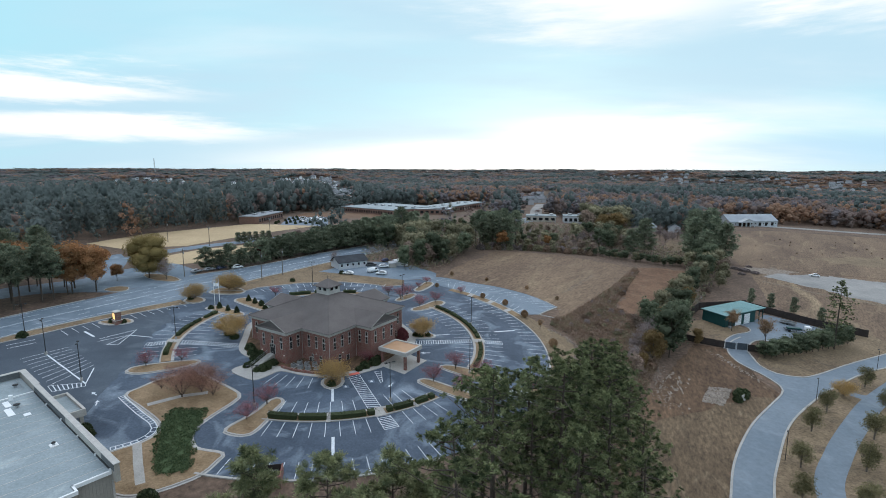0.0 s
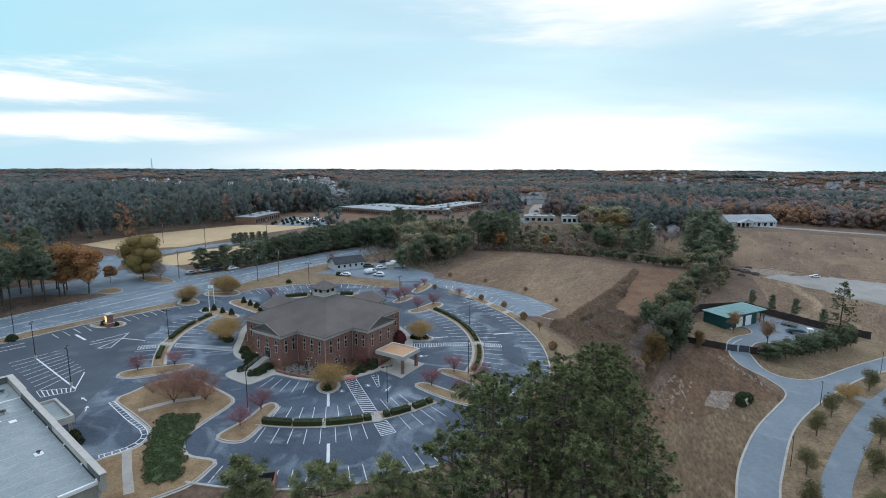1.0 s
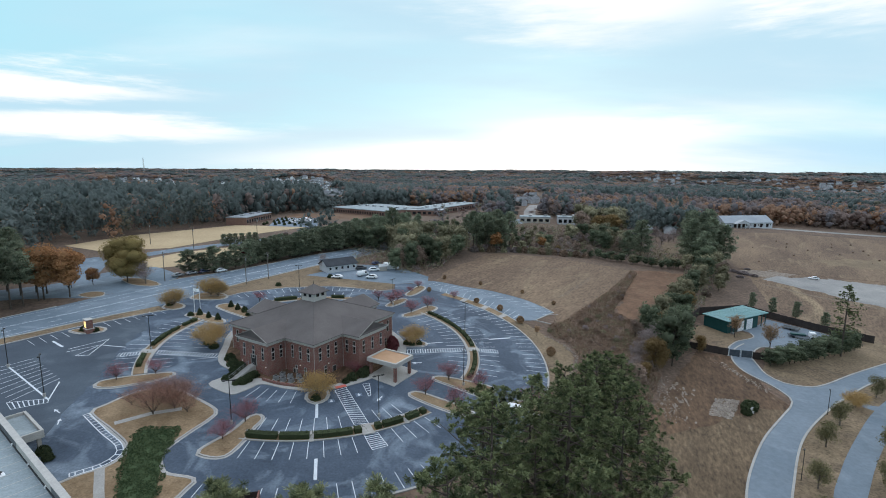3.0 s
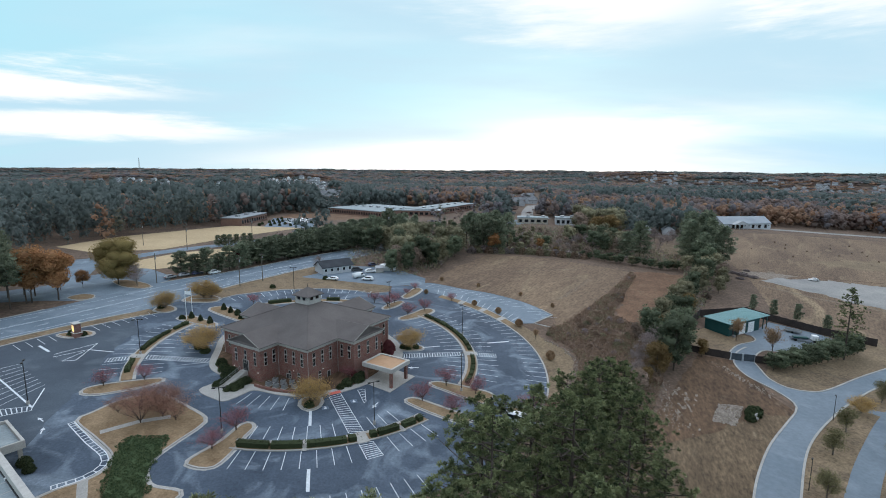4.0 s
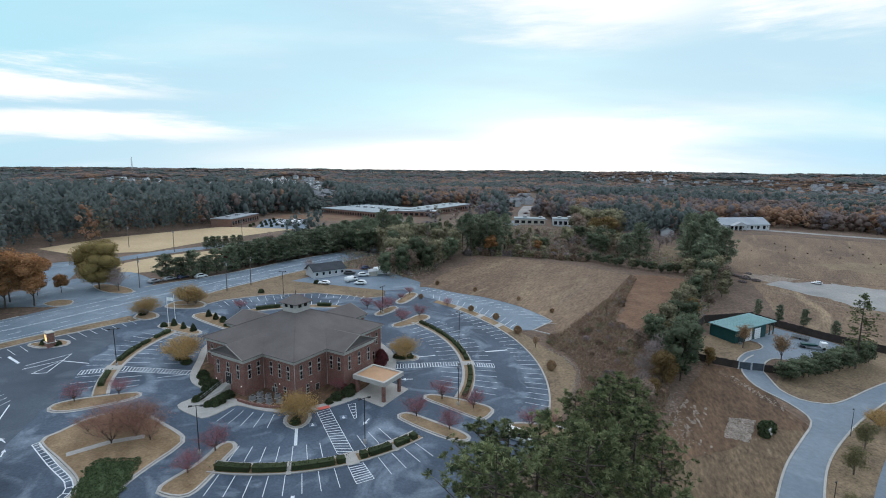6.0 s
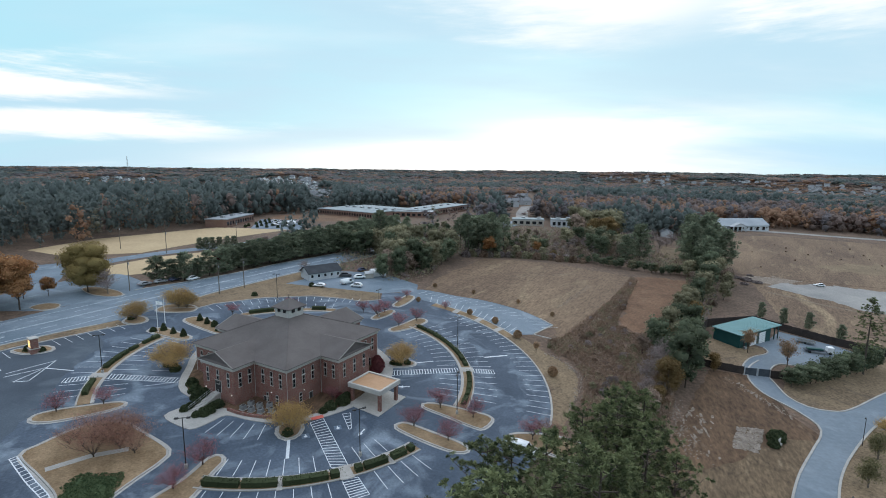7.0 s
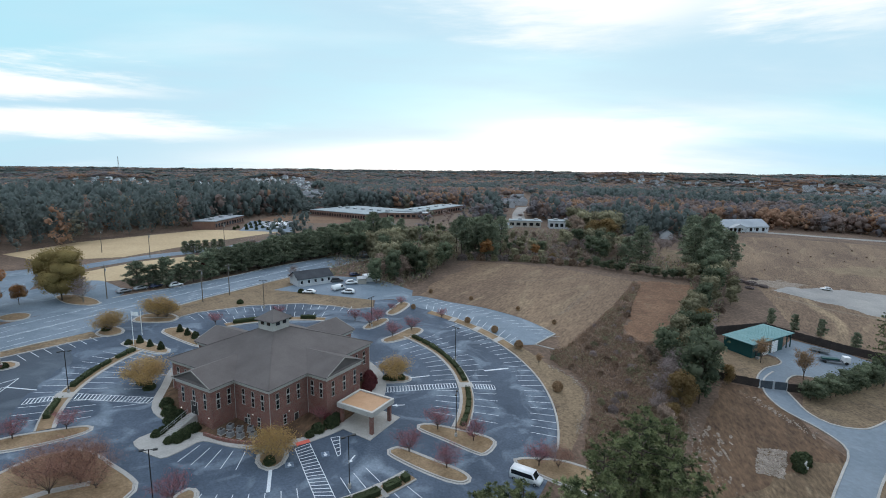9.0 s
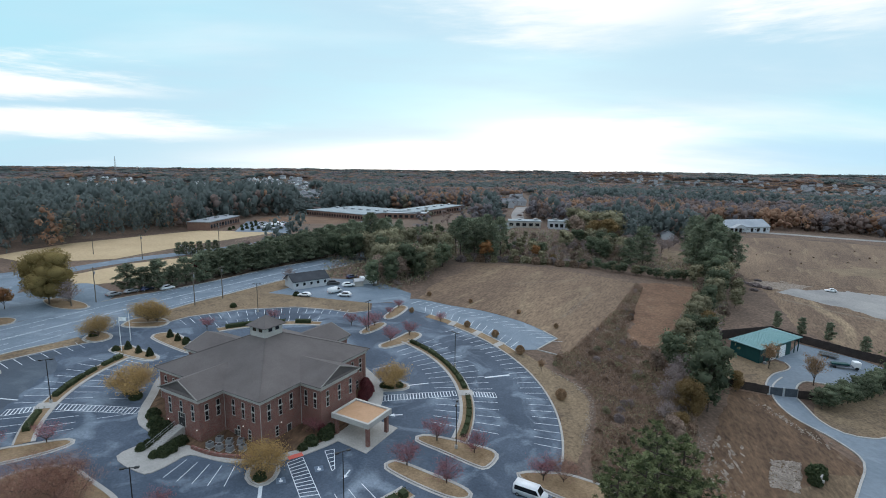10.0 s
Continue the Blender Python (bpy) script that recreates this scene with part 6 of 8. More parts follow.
# belt of trees north of the round car park and field: zone by zone, with its kinds, sizes and number
BELT = [(-16, 122), (4, 126), (8, 110), (19, 112), (27, 122), (37, 168), (123, 166), (150, 153), (166, 176), (150, 258), (70, 282), (30, 262), (0, 226), (-14, 190), (-24, 160), (-14, 150)]
CLEAR = [(146, 162), (174, 166), (200, 212), (208, 264), (172, 264), (150, 200)]
D0, D1 = DARK_PINES
ZONES = (
    ([(7, 110), (20, 121), (34, 141), (42, 158), (30, 176), (12, 170), (2, 146), (4, 128)], (OAK, OAK2, OAK, OAK, BROWNY, OAK2), 0.8, 1.2, 26, 5.0),
    ([(-8, 140), (2, 146), (12, 170), (18, 196), (4, 214), (-10, 190), (-16, 160)], (OAK2, D1, OAK, D0, OAK2), 0.8, 1.1, 20, 5.5),
    ([(43, 163), (52, 167), (68, 172), (66, 186), (52, 188), (40, 178)], (D0, D1, D0), 1.0, 1.18, 15, 4.0),
    ([(18, 190), (44, 186), (40, 214), (20, 224)], (BROWNY, OAK, BARE, OAK2), 0.5, 0.75, 14, 5.5),
    ([(66, 170), (92, 171), (108, 165), (112, 180), (104, 206), (84, 214), (66, 200)], (OAK, BARE, BROWNY, OAK, BROWNY, OAK2, BARE), 0.38, 0.62, 46, 4.2),
    ([(66, 202), (104, 208), (100, 240), (80, 256), (60, 240)], (BROWNY, OAK, BARE, BROWNY), 0.35, 0.5, 22, 6.0),
    ([(106, 190), (118, 178), (134, 176), (140, 196), (136, 226), (116, 232), (106, 214)], (OAK, BROWNY, OAK, BARE, OAK2), 0.7, 1.0, 26, 5.5),
    ([(122, 232), (142, 228), (154, 250), (146, 268), (126, 262)], (OAK, OCHRE_TREE, OAK, BROWNY), 1.25, 1.6, 13, 8.0),
    ([(138, 196), (150, 206), (160, 232), (148, 246), (138, 224)], (BARE, BROWNY, BARE), 0.8, 1.1, 10, 6.0),
    ([(30, 226), (56, 236), (70, 262), (44, 270), (24, 250)], (BROWNY, OAK2, BARE, OAK), 0.4, 0.55, 14, 7.0),
)
for poly, kinds, lo, hi, count, gap in ZONES:
    xs, ys = [q[0] for q in poly], [q[1] for q in poly]
    done, tries = [], 0
    while len(done) < count and tries < 4000:
        tries += 1
        q = (random.uniform(min(xs), max(xs)), random.uniform(min(ys), max(ys)))
        if inside(q, poly) and all((q[0] - p[0]) ** 2 + (q[1] - p[1]) ** 2 > gap * gap for p in done):
            k, s = random.uniform(lo, hi), random.uniform(0.9, 1.15)
            place(kinds[len(done) % len(kinds)], q[0], q[1], (k * s, k * s, k))
            done.append(q)
place(D1, 141, 178, (1.6, 1.6, 1.12))
place(D1, 131, 172, (1.1, 1.1, 0.8))
place(RUSTY, 57, 165, 0.85)
place(RUSTY, 84, 176, 0.6)
place(OCHRE_TREE, 92, 171, 0.42)
for x, y, s in ((118, 184, 0.9), (124, 190, 1.0), (168, 214, 1.0), (176, 222, 0.9), (184, 232, 1.0), (160, 222, 0.9), (190, 224, 0.8), (172, 232, 1.1), (178, 206, 0.8), (188, 212, 0.9), (196, 240, 1.0), (164, 236, 1.1)):
    place(BARE, x, y, s)
# dark bushes between the field, the bare ground and the clearing
for i in range(30):
    u = i / 29
    x, y = 106 + 54 * u, 165.5 - 15.5 * min(1, u * 1.7) + 3 * max(0, u - 0.6)
    k = random.uniform(0.26, 0.42)
    place((OAK2, OAK2, OAK, OAK2, THICKET2)[i % 5] if i % 5 < 4 else OAK2, x + random.uniform(-1.5, 1.5), y + random.uniform(-1, 3), (k * 1.25, k * 1.25, k))
for i in range(44):
    u = i / 43
    place((THICKET2, BARE_THICKET, THICKET2, THICKET)[i % 4], 44 + 62 * u + random.uniform(-1.5, 1.5), 166 + 5 * math.sin(u * 3.1) - 3 * u + random.uniform(-1, 3), random.uniform(3, 5.5))
# the tall pines at the head of the hedgerow
for x, y, s in ((168, 160, 1.25), (174, 168, 1.4), (166, 172, 1.3), (178, 178, 1.5), (172, 184, 1.45), (184, 190, 1.5), (178, 196, 1.4), (163, 152, 1.1), (182, 168, 1.2)):
    place(D1, x, y, (s * 1.15, s * 1.15, s))
# pines and trees along the highway
for i, (x, y, s) in enumerate(((-105.5, 46, 1.05), (-108.5, 41, 1.05), (-112.5, 36.5, 1.0), (-112, 30, 1.0), (-117, 36, 1.05), (-108, 38, 1.0), (-114, 44, 1.05), (-109, 50, 0.95), (-120, 28, 1.1), (-121, 46, 1.1), (-104, 55, 0.9), (-126, 38, 1.15), (-118, 20, 1.1), (-115, 12, 1.0), (-128, 52, 1.1), (-124, 14, 1.1), (-132, 26, 1.1), (-111, 24, 1.0), (-104, 49, 0.95), (-114, 60, 1.0), (-136, 40, 1.1), (-138, 54, 1.1), (-122, 64, 1.0), (-134, 66, 1.1), (-142, 70, 1.1), (-130, 76, 1.1), (-140, 30, 1.1), (-125, 4, 1.1))):
    place(D0, x, y, s)
for x, y, s in ((-97.5, 60, 1.3), (-103.5, 56.5, 1.35), (-107.5, 63, 1.3), (-119, 57, 1.3), (-128, 62, 1.3), (-112, 64, 1.2), (-105, 71, 0.6), (-100, 75, 0.5)):
    place(BIG_RUST, x, y, s)
place(GOLDEN, -90.8, 80.5, (1.38, 1.38, 1.25))
place(BARE, -83, 79, 1.0)
place(BARE, -24, 112, 0.8)
for i, (x, y, s) in enumerate(((-76, 97, 0.5), (-67.5, 100.5, 0.55), (-71.5, 99.5, 0.42), (-61.4, 108.5, 0.52), (-64, 104, 0.4), (-57, 113, 0.55), (-89, 160.5, 0.4), (-86, 161, 0.42), (-83, 161.5, 0.42), (-80, 163, 0.42), (-77.5, 166.5, 0.42), (-75, 169, 0.4))):
    w = 2.0 if x > -78 and y < 120 else 1.25
    place(FULL_PINE, x, y, (s * w, s * w, s * (1.6 if w > 1.5 else 1.25)))
for i in range(64):
    u = i / 63
    x, y = -56 + 50 * u, 116 + 66 * u
    place(DARK_PINES[1], x + random.uniform(-5, 3), y + random.uniform(-3, 6) + 3, (random.uniform(0.9, 1.15) + 0.2 * u, random.uniform(0.9, 1.15) + 0.2 * u, random.uniform(0.48, 0.60) + 0.27 * u))
place(MAROON_TREE, -59.5, 116.5, 1.0)
# trees round the car park
for x, y, s in ((0.4, 2.2, 1.0), (20.0, 34.7, 0.95), (-34.1, 25.5, 1.15), (-60.0, 55.5, 1.0), (-53.5, 67.6, 1.15), (-50.8, 67.5, 0.9)):
    place(YELLOW, x, y, s)
for x, y, s in ((-46.4, 4.6, 0.9), (-39.5, 8.3, 0.85), (-11.5, -9.2, 1.05), (-13.4, -15.5, 0.9), (24.5, 6.0, 1.0), (31.4, 1.7, 1.0), (30.0, 13.8, 1.05), (37.0, 10.5, 1.0), (17.6, 61.0, 1.0), (22.9, 66.5, 0.95), (12.0, 72.5, 1.0), (10.0, 68.5, 1.0), (32.5, 79.2, 0.7), (5.0, 72, 0.9),
                (18.5, 90, 0.7), (48.5, 3.5, 1.0), (-35, 64, 0.8), (-19, 73, 0.8), (15.8, 83, 0.6), (6.2, 14.6, 0.75)):
    place(RED_MYRTLE, x, y, s)
for x, y, s in ((-30.5, -8.6, 1.15), (-27.5, -6.0, 1.1), (-33.0, -4.0, 1.0), (-24.4, -7.0, 0.95), (-36.8, -5.5, 0.6), (-29, -2, 0.9), (52, 3.2, 0.8)):
    place(BARE_MYRTLE, x, y, s)
for x, y, s in ((22.9, 86.6, 1.8), (40.8, 75.6, 2.1), (48.7, 68.6, 2.3), (54.2, 57.2, 2.6), (59.3, 32.6, 2.7), (29, 106, 1.8), (44, 100, 1.6), (60, 91, 1.6), (70, 79, 1.6)):
    place(BALL, x, y, s)
for x, y, s in ((-42.0, 57.2, 1.9), (-38.9, 55.0, 1.8), (-35.9, 52.8, 1.8), (-48.2, 48.4, 1.9), (-44.5, 46.4, 1.7), (-41.0, 45.0, 1.9)):
    place(CONE, x, y, (s, s, s * 1.15))
for x, y, s in ((-36.5, 54.5, 2.0), (-33.5, 50, 1.9), (-50.5, 47.2, 2.0), (-61.6, 55.8, 2.2), (-88, 17.4, 2.8), (-91.5, 11, 2.4), (-72.5, 31.4, 2.4), (-69.3, 31.2, 2.0), (-35, 84, 2.2), (-18.5, 99, 2.4), (0.2, 0.9, 2.2), (19.5, 33.8, 1.9), (21.6, 34.8, 1.9), (17.9, 34.2, 1.9),
                (-33, 24.5, 2.6), (-35.6, 26.6, 2.4), (-19.4, 5.6, 1.9), (-18.7, 6.7, 2.0), (-18.1, 7.9, 2.0), (-17.5, 9.0, 2.2), (-16.7, 9.6, 2.6), (-18.0, 6.0, 2.0), (-17.2, 7.2, 2.0), (-22.6, 7.4, 2.0), (-22.0, 8.6, 2.0), (-21.3, 10.0, 2.2), (-20.7, 11.4, 2.4), (-22.4, 12.4, 2.8), (-24.0, 15.0, 3.0), (-26, 18.0, 2.8), (-21.5, 13.8, 2.8), (6.4, 11.2, 2.8), (8.6, 13.4, 3.2), (5.2, 9.4, 1.9), (9.2, 15.5, 2.6), (-37.5, -41, 4), (-19.5, -40, 3.4), (-17, -43, 3.2),
                (-42, -22.5, 2.4), (-40, -24, 2.0), (101.0, 7.4, 3.6), (99.2, 5.2, 2.4), (102.8, 8.6, 2.6)):
    place(MOUND, x, y, s, zs=s * (1.0 if s < 4 else 0.7))
for x, y, s in ((14.2, 26.5, 2.8), (14.8, 29.5, 3.2), (14.0, 32.5, 2.6), (7.6, 15.0, 1.6)):
    place(WINE_BUSH, x, y, (s, s, s * 1.3))
# trees along the lane
for x, y, s in ((118.5, 2.0, 1.0), (108.6, -7.0, 1.0), (96.9, -20.8, 0.95), (90.5, -30.5, 0.9), (139.3, 16.7, 1.0), (120.6, -9.2, 1.1), (109.4, -21.0, 1.05), (134.3, 4.0, 1.0), (148, 13, 1.0), (126, -14, 1.0), (100, -33, 1.0)):
    place(LANE_TREE, x, y, (s * 0.9, s * 0.9, s * 0.85))
place(YELLOW, 129.3, 10.8, 0.7)
for x, y, s in ((125.0, 55.5, 1.05), (130.6, 45.9, 1.15), (57.8, 46.5, 0.45)):
    place(THIN_TREE, x, y, s)
for x, y, s in ((123, 33.5, 5.2), (127.5, 35, 5.4), (132, 36.5, 5.2), (137, 38.5, 5.6), (142, 40.5, 5.6), (147, 43, 5.2), (152, 45.5, 5.4), (157, 48, 5.2)):
    place(OAK2, x, y, (s * 0.125, s * 0.125, s * (0.078 + 0.0009 * (x - 123))))
    place(OAK2, x + 2.3, y + 0.6, (s * 0.105, s * 0.105, s * (0.066 + 0.0009 * (x - 123))))
place(BIG_PINES[1], 151, 43.5, 0.9)
for x, y, s in ((151.5, 90.1, 0.5), (155.8, 83.7, 0.52), (161.9, 79.6, 0.52), (164.5, 68.3, 0.5)):
    place(FULL_PINE, x, y, (s * 0.85, s * 0.85, s))
# brush piles near the gravel pad, drawn with flattened bramble thicket copies
for x, y, q in ((182, 148, 4.5), (185, 144, 3.6), (179, 152, 3.4), (190, 158, 2.6), (176, 140, 3.0)):
    place(BARE_THICKET, x, y, q * 1.3, zs=q * 0.5)


for i in range(40):
    place(THICKET, random.uniform(205, 400), random.uniform(165, 265), random.uniform(0.5, 1.1))


def build_hedge(a0, a1, label="long clipped dark green hedge", size=1.0):
    """A curved clipped hedge on the ring: a solid core with leaf sprays over it."""
    rng = np.random.default_rng(int(a0 * 10) % 997)
    line = arc(RING, 43.3, a0, a1, 0.5)
    h = tagged(new("hedge"), label, "hedge", "clipped hedges of the ring")
    core = strip("core", line, 1.25 * size, 0.15, HEDGE, 0.95 * size, parent=h)
    c = []
    L = len(line)
    for i in range(L * 22):
        p = line[rng.integers(L)]
        x, y = p[0] + rng.normal() * 0.4, p[1] + rng.normal() * 0.4
        r = math.hypot(x - RING[0], y - RING[1])
        e = rng.random()
        if e < 0.5:
            k, z = rng.uniform(-0.68, 0.68) * size, 0.2 + 0.95 * size
        else:
            k, z = (0.66 if e < 0.75 else -0.66) * size, rng.uniform(0.2, 0.2 + 0.95 * size)
        s = (43.3 + k) / r
        x, y = RING[0] + (x - RING[0]) * s, RING[1] + (y - RING[1]) * s
        c.append((x, y, G(x, y) + z + rng.normal() * 0.04))
    v, f = leaf_mesh("leaves", np.array(c), 0.14, HEDGE, 0.0, rng)
    ob = new("leaves", to_mesh("leaves", v, f, [HEDGE]))
    ob.parent = h


for a0, a1 in ((-94.6, -86.8), (-86.2, -78.7), (-77.6, -67.8), (-67.2, -65.3), (-61.5, -59.8), (-59.2, -53.3), (-51.8, -47.8), (-46.8, -45.2), (92, 98), (102, 112), (114, 124)):
    build_hedge(a0, a1)
for a0, a1 in ((-18.5, 2.6), (8.0, 16.0), (17.0, 37.0), (38.0, 49.0), (195.5, 207.0), (170.5, 188.5), (161, 169)):
    a = a0
    while a < a1 - 1.5:
        b = min(a + random.uniform(2.6, 5.2), a1)
        build_hedge(a, b, "short clipped dark green hedge in pine straw", random.uniform(0.7, 0.9))
        a = b + random.uniform(0.5, 1.3)


def build_ivy():
    rng = np.random.default_rng(3)
    poly = spline([(-30.2, -14.9), (-26.5, -12.8), (-23.2, -12.6), (-21.8, -16.0), (-21.2, -21.0), (-18.6, -27), (-16.6, -31.2), (-18.4, -33.4), (-22.3, -33.2), (-26.0, -27), (-28.2, -22.3)], 1.2)
    ob = sheet("ivy_bed", offset(poly, 0.55 if area(poly) > 0 else -0.55), 0.3, IVY, 1.2, skirt=0.3, ragged=0.5, label="thick bed of dark green ground ivy", category="ground cover")
    c = []
    rough = [(x + 1.1 * noise.noise((x, y, 1)), y + 1.1 * noise.noise((x, y, 4))) for x, y in dense(poly, 0.4)]
    while len(c) < 9000:
        x, y = rng.uniform(-32, -15), rng.uniform(-35, -11)
        if inside((x, y), rough):
            c.append((x, y, G(x, y) + 0.3 + 0.25 * noise.noise((x * 0.7, y * 0.7, 0)) + rng.uniform(0, 0.15)))
    v, f = leaf_mesh("leaves", np.array(c), 0.15, IVY, 0.0, rng)
    o = new("leaves", to_mesh("leaves", v, f, [IVY]))
    o.parent = ob


build_ivy()


def build_undergrowth():
    """Rank winter weeds and brambles in the ditch and along the field edges."""
    rng = np.random.default_rng(23)
    c, M = [], []
    while len(c) < 42000:
        x, y = rng.uniform(56, 134), rng.uniform(-12, 138)
        if inside((x, y), DITCH) and noise.noise((x / 6, y / 6, 2)) > -0.42:
            c.append((x, y, G(x, y) + abs(rng.normal()) * (0.5 + 0.6 * max(0, noise.noise((x / 4, y / 4, 6)))) + 0.1))
            M.append(0 if rng.random() < 0.7 else (1 if noise.noise((x / 9, y / 9, 3)) > 0 else 2))
    v, f = leaf_mesh("weeds", np.array(c), 0.15, None, 0.0, rng, 2.6)
    me = to_mesh("undergrowth", v, f, [BRAMBLE, BROWN, OLIVE], M)
    tagged(new("undergrowth", me), "brown weeds and brambles in the ditch", "undergrowth", kind="stuff")


build_undergrowth()


def build_understorey():
    """Bushes and saplings that fill the belt of trees down to the ground."""
    rng = np.random.default_rng(29)
    row = [(98, 38), (112, 60), (134, 92), (150, 116), (166, 150), (154, 152), (140, 124), (122, 98), (104, 72), (92, 46)]
    c, M = [], []
    while len(c) < 34000:
        if rng.random() < 0.78:
            x, y = rng.uniform(-24, 168), rng.uniform(108, 284)
            if not inside((x, y), BELT):
                continue
        else:
            x, y = rng.uniform(90, 168), rng.uniform(36, 154)
            if not inside((x, y), row):
                continue
        q = noise.noise((x / 5, y / 5, 7))
        c.append((x, y, G(x, y) + abs(rng.normal()) * (1.6 + 1.6 * q) + 0.1))
        M.append(0 if q > 0.12 else (1 if q > -0.1 else (2 if q > -0.25 else 3)))
    v, f = leaf_mesh("bushes", np.array(c), 0.36, None, 0.0, rng, 1.5)
    me = to_mesh("understorey", v, f, [OLIVE, BROWN, TWIG, PINE_DARK], M)
    tagged(new("understorey", me), "dull green and brown bushes under the trees", "undergrowth", kind="stuff")


build_understorey()


# woods out to the horizon, of trees past counting
def crown_form(rng, pine, lobes, base, sprays, leaf):
    """A crown one metre in half width and half height: solid lobes, with sprays standing off them."""
    cs = []
    for i in range(lobes):
        h = (i + rng.random()) / lobes * 1.7 - 0.85
        wide = (0.92 - 0.2 * h if pine else 1.0) * math.sqrt(max(0.08, 1 - h * h)) * 0.66
        a = 2.4 * i + rng.normal() * 0.4
        r = wide * rng.uniform(0.55, 1.0) if lobes > 1 else 0.0
        cs.append((r * math.cos(a), r * math.sin(a), h if lobes > 1 else 0.0, rng.uniform(0.26, 0.44) if lobes > 4 else (rng.uniform(0.55, 0.7) if lobes > 1 else 0.95)))
    v, f = lumps(cs, rng, 0.52 if lobes > 6 else 0.66, 0.9, base)
    V, F = [v], f.tolist()
    n = len(v)
    for i in range(sprays):
        x, y, z, r = cs[rng.integers(len(cs))]
        d = rng.normal(size=3)
        d[2] = d[2] * 0.9 + 0.1 if lobes > 1 else abs(d[2]) * 0.8 - 0.25
        d /= np.linalg.norm(d)
        # sprays are turned up and to the camera side to even their brightness
        nrm = d * 0.45 + np.array([0, -0.15, 0.75]) + rng.normal(size=3) * 0.22
        a = np.cross(nrm, rng.normal(size=3))
        a /= np.linalg.norm(a)
        b = np.cross(nrm, a)
        b /= np.linalg.norm(b)
        c = np.array([x, y, z]) + d * r * rng.uniform(0.6, 1.12)
        s = leaf * rng.uniform(0.6, 1.3)
        V.append(np.array([c - a * s, c - b * s * 0.6, c + a * s, c + b * s * 0.6]))
        F.append([n, n + 1, n + 2, n + 3])
        n += 4
    return np.concatenate(V), F


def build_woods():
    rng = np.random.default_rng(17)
    mats = [HAZED_PINE, HAZED_OLIVE, HAZED_RUST, HAZED_BROWN, HAZED_TWIG]
    spots = []
    d = 165.0
    while d < 4200:
        s = max(8.0, d * 0.0122) if d < 1900 else d * 0.016
        n = int(radians(104) * d / s)
        for i in range(n):
            a = radians(90) + radians(52) - radians(104) * (i + rng.random()) / n
            r = d + s * rng.uniform(-0.6, 0.6)
            spots.append((28 + r * math.cos(a), -75 + r * math.sin(a), s))
        d += s * 1.05
    fields = (
        [(-122, 72), (-172, 138), (-163, 156), (-156, 180), (-136, 232), (-127, 250), (-122, 300), (-112, 346), (-84, 366), (-40, 420), (75, 450), (74, 380), (60, 300), (10, 235), (-30, 190), (-60, 120), (-85, 75)],
        [(150, -60), (150, 165), (196, 215), (232, 300), (262, 318), (345, 350), (400, 334), (480, 292), (640, 250), (640, -60)],
        [(-100, -60), (-60, 60), (-30, 190), (10, 235), (60, 290), (150, 265), (166, 150), (150, -60)],
        [(-150, -60), (-140, 90), (-96, 70), (-100, -60)],
        [(255, 315), (320, 315), (330, 350), (262, 352)],
        [(80, 270), (138, 262), (142, 306), (112, 330), (80, 325)], CLEAR)
    hw = [(p[0], p[1]) for p in HIGHWAY_LINE]
    groups = {}
    for x, y, s in spots:
        if any(inside((x, y), q) for q in fields):
            continue
        if -180 < x < 130 and min((x - p[0]) ** 2 + (y - p[1]) ** 2 for p in hw[::2]) < 17 ** 2:
            continue
        if 90 < x < 240 and y > 320 and min((x - p[0]) ** 2 + (y - p[1]) ** 2 for p in FAR_ROAD) < 15 ** 2:
            continue
        # trees in and before an estate are thinned and lowered to show its houses
        town, slope = estate_at(x, y), estate_at(x, y, True)
        if (town and rng.random() < (0.5 if x < 0 else 0.15)) or (slope and rng.random() < 0.3):
            continue
        dist = math.hypot(x - 28, y + 75)
        patch = noise.noise((x / 210, y / 150, 1.0)) + 0.55 * noise.noise((x / 70, y / 50, 4.0)) - (0.13 if dist > 640 else 0.0)
        # trees of a kind stand together
        u = min(max(0.55 * (0.5 + 1.25 * noise.noise((x / 34, y / 30, 9.0))) + 0.45 * rng.random(), 0.0), 0.999)
        if dist < 640 and x < -60:
            kind = 0 if u < 0.66 else (3 if u < 0.78 else (1 if u < 0.86 else 2))
        elif patch > 0.12:
            kind = 0 if u < 0.76 else (4 if u < 0.84 else (3 if u < 0.93 else 1))
        elif patch > -0.12:
            kind = 3 if u < 0.36 else (4 if u < 0.66 else (0 if u < 0.86 else (2 if u < 0.93 else 1)))
        else:
            kind = 3 if u < 0.46 else (4 if u < 0.58 else (2 if u < 0.88 else (1 if u < 0.94 else 0)))
        hgt = rng.uniform(13.5, 18.5) * (1.2 if kind == 0 else 0.95) * (1.25 if x < -100 and dist < 620 else (1.0 if dist < 900 else 0.9))
        if town or slope:
            hgt *= 0.42
        rad = s * rng.uniform(0.68, 0.95) * (0.9 if kind == 0 else rng.uniform(0.85, 1.15))
        slim = rng.uniform(0.42, 0.48)
        lod = 0 if dist < 380 else (1 if dist < 760 else 2)
        groups.setdefault((lod, kind, int(rng.integers(4))), []).append((x, y, G(x, y) + far_hill(x, y) + hgt * (1 - slim), rad, hgt * slim, rng.uniform(0, 6.283)))
    V, F, M, S, n0 = [], [], [], [], 0
    for (lod, kind, form), rows in sorted(groups.items()):
        rg = np.random.default_rng(100 * lod + 10 * (kind == 0) + form)
        bv, bf = crown_form(rg, kind == 0, *((7, ICO, 105, 0.13), (4, ICO, 42, 0.18), (1, ICO, 7, 0.38))[lod])
        q = np.array(rows)
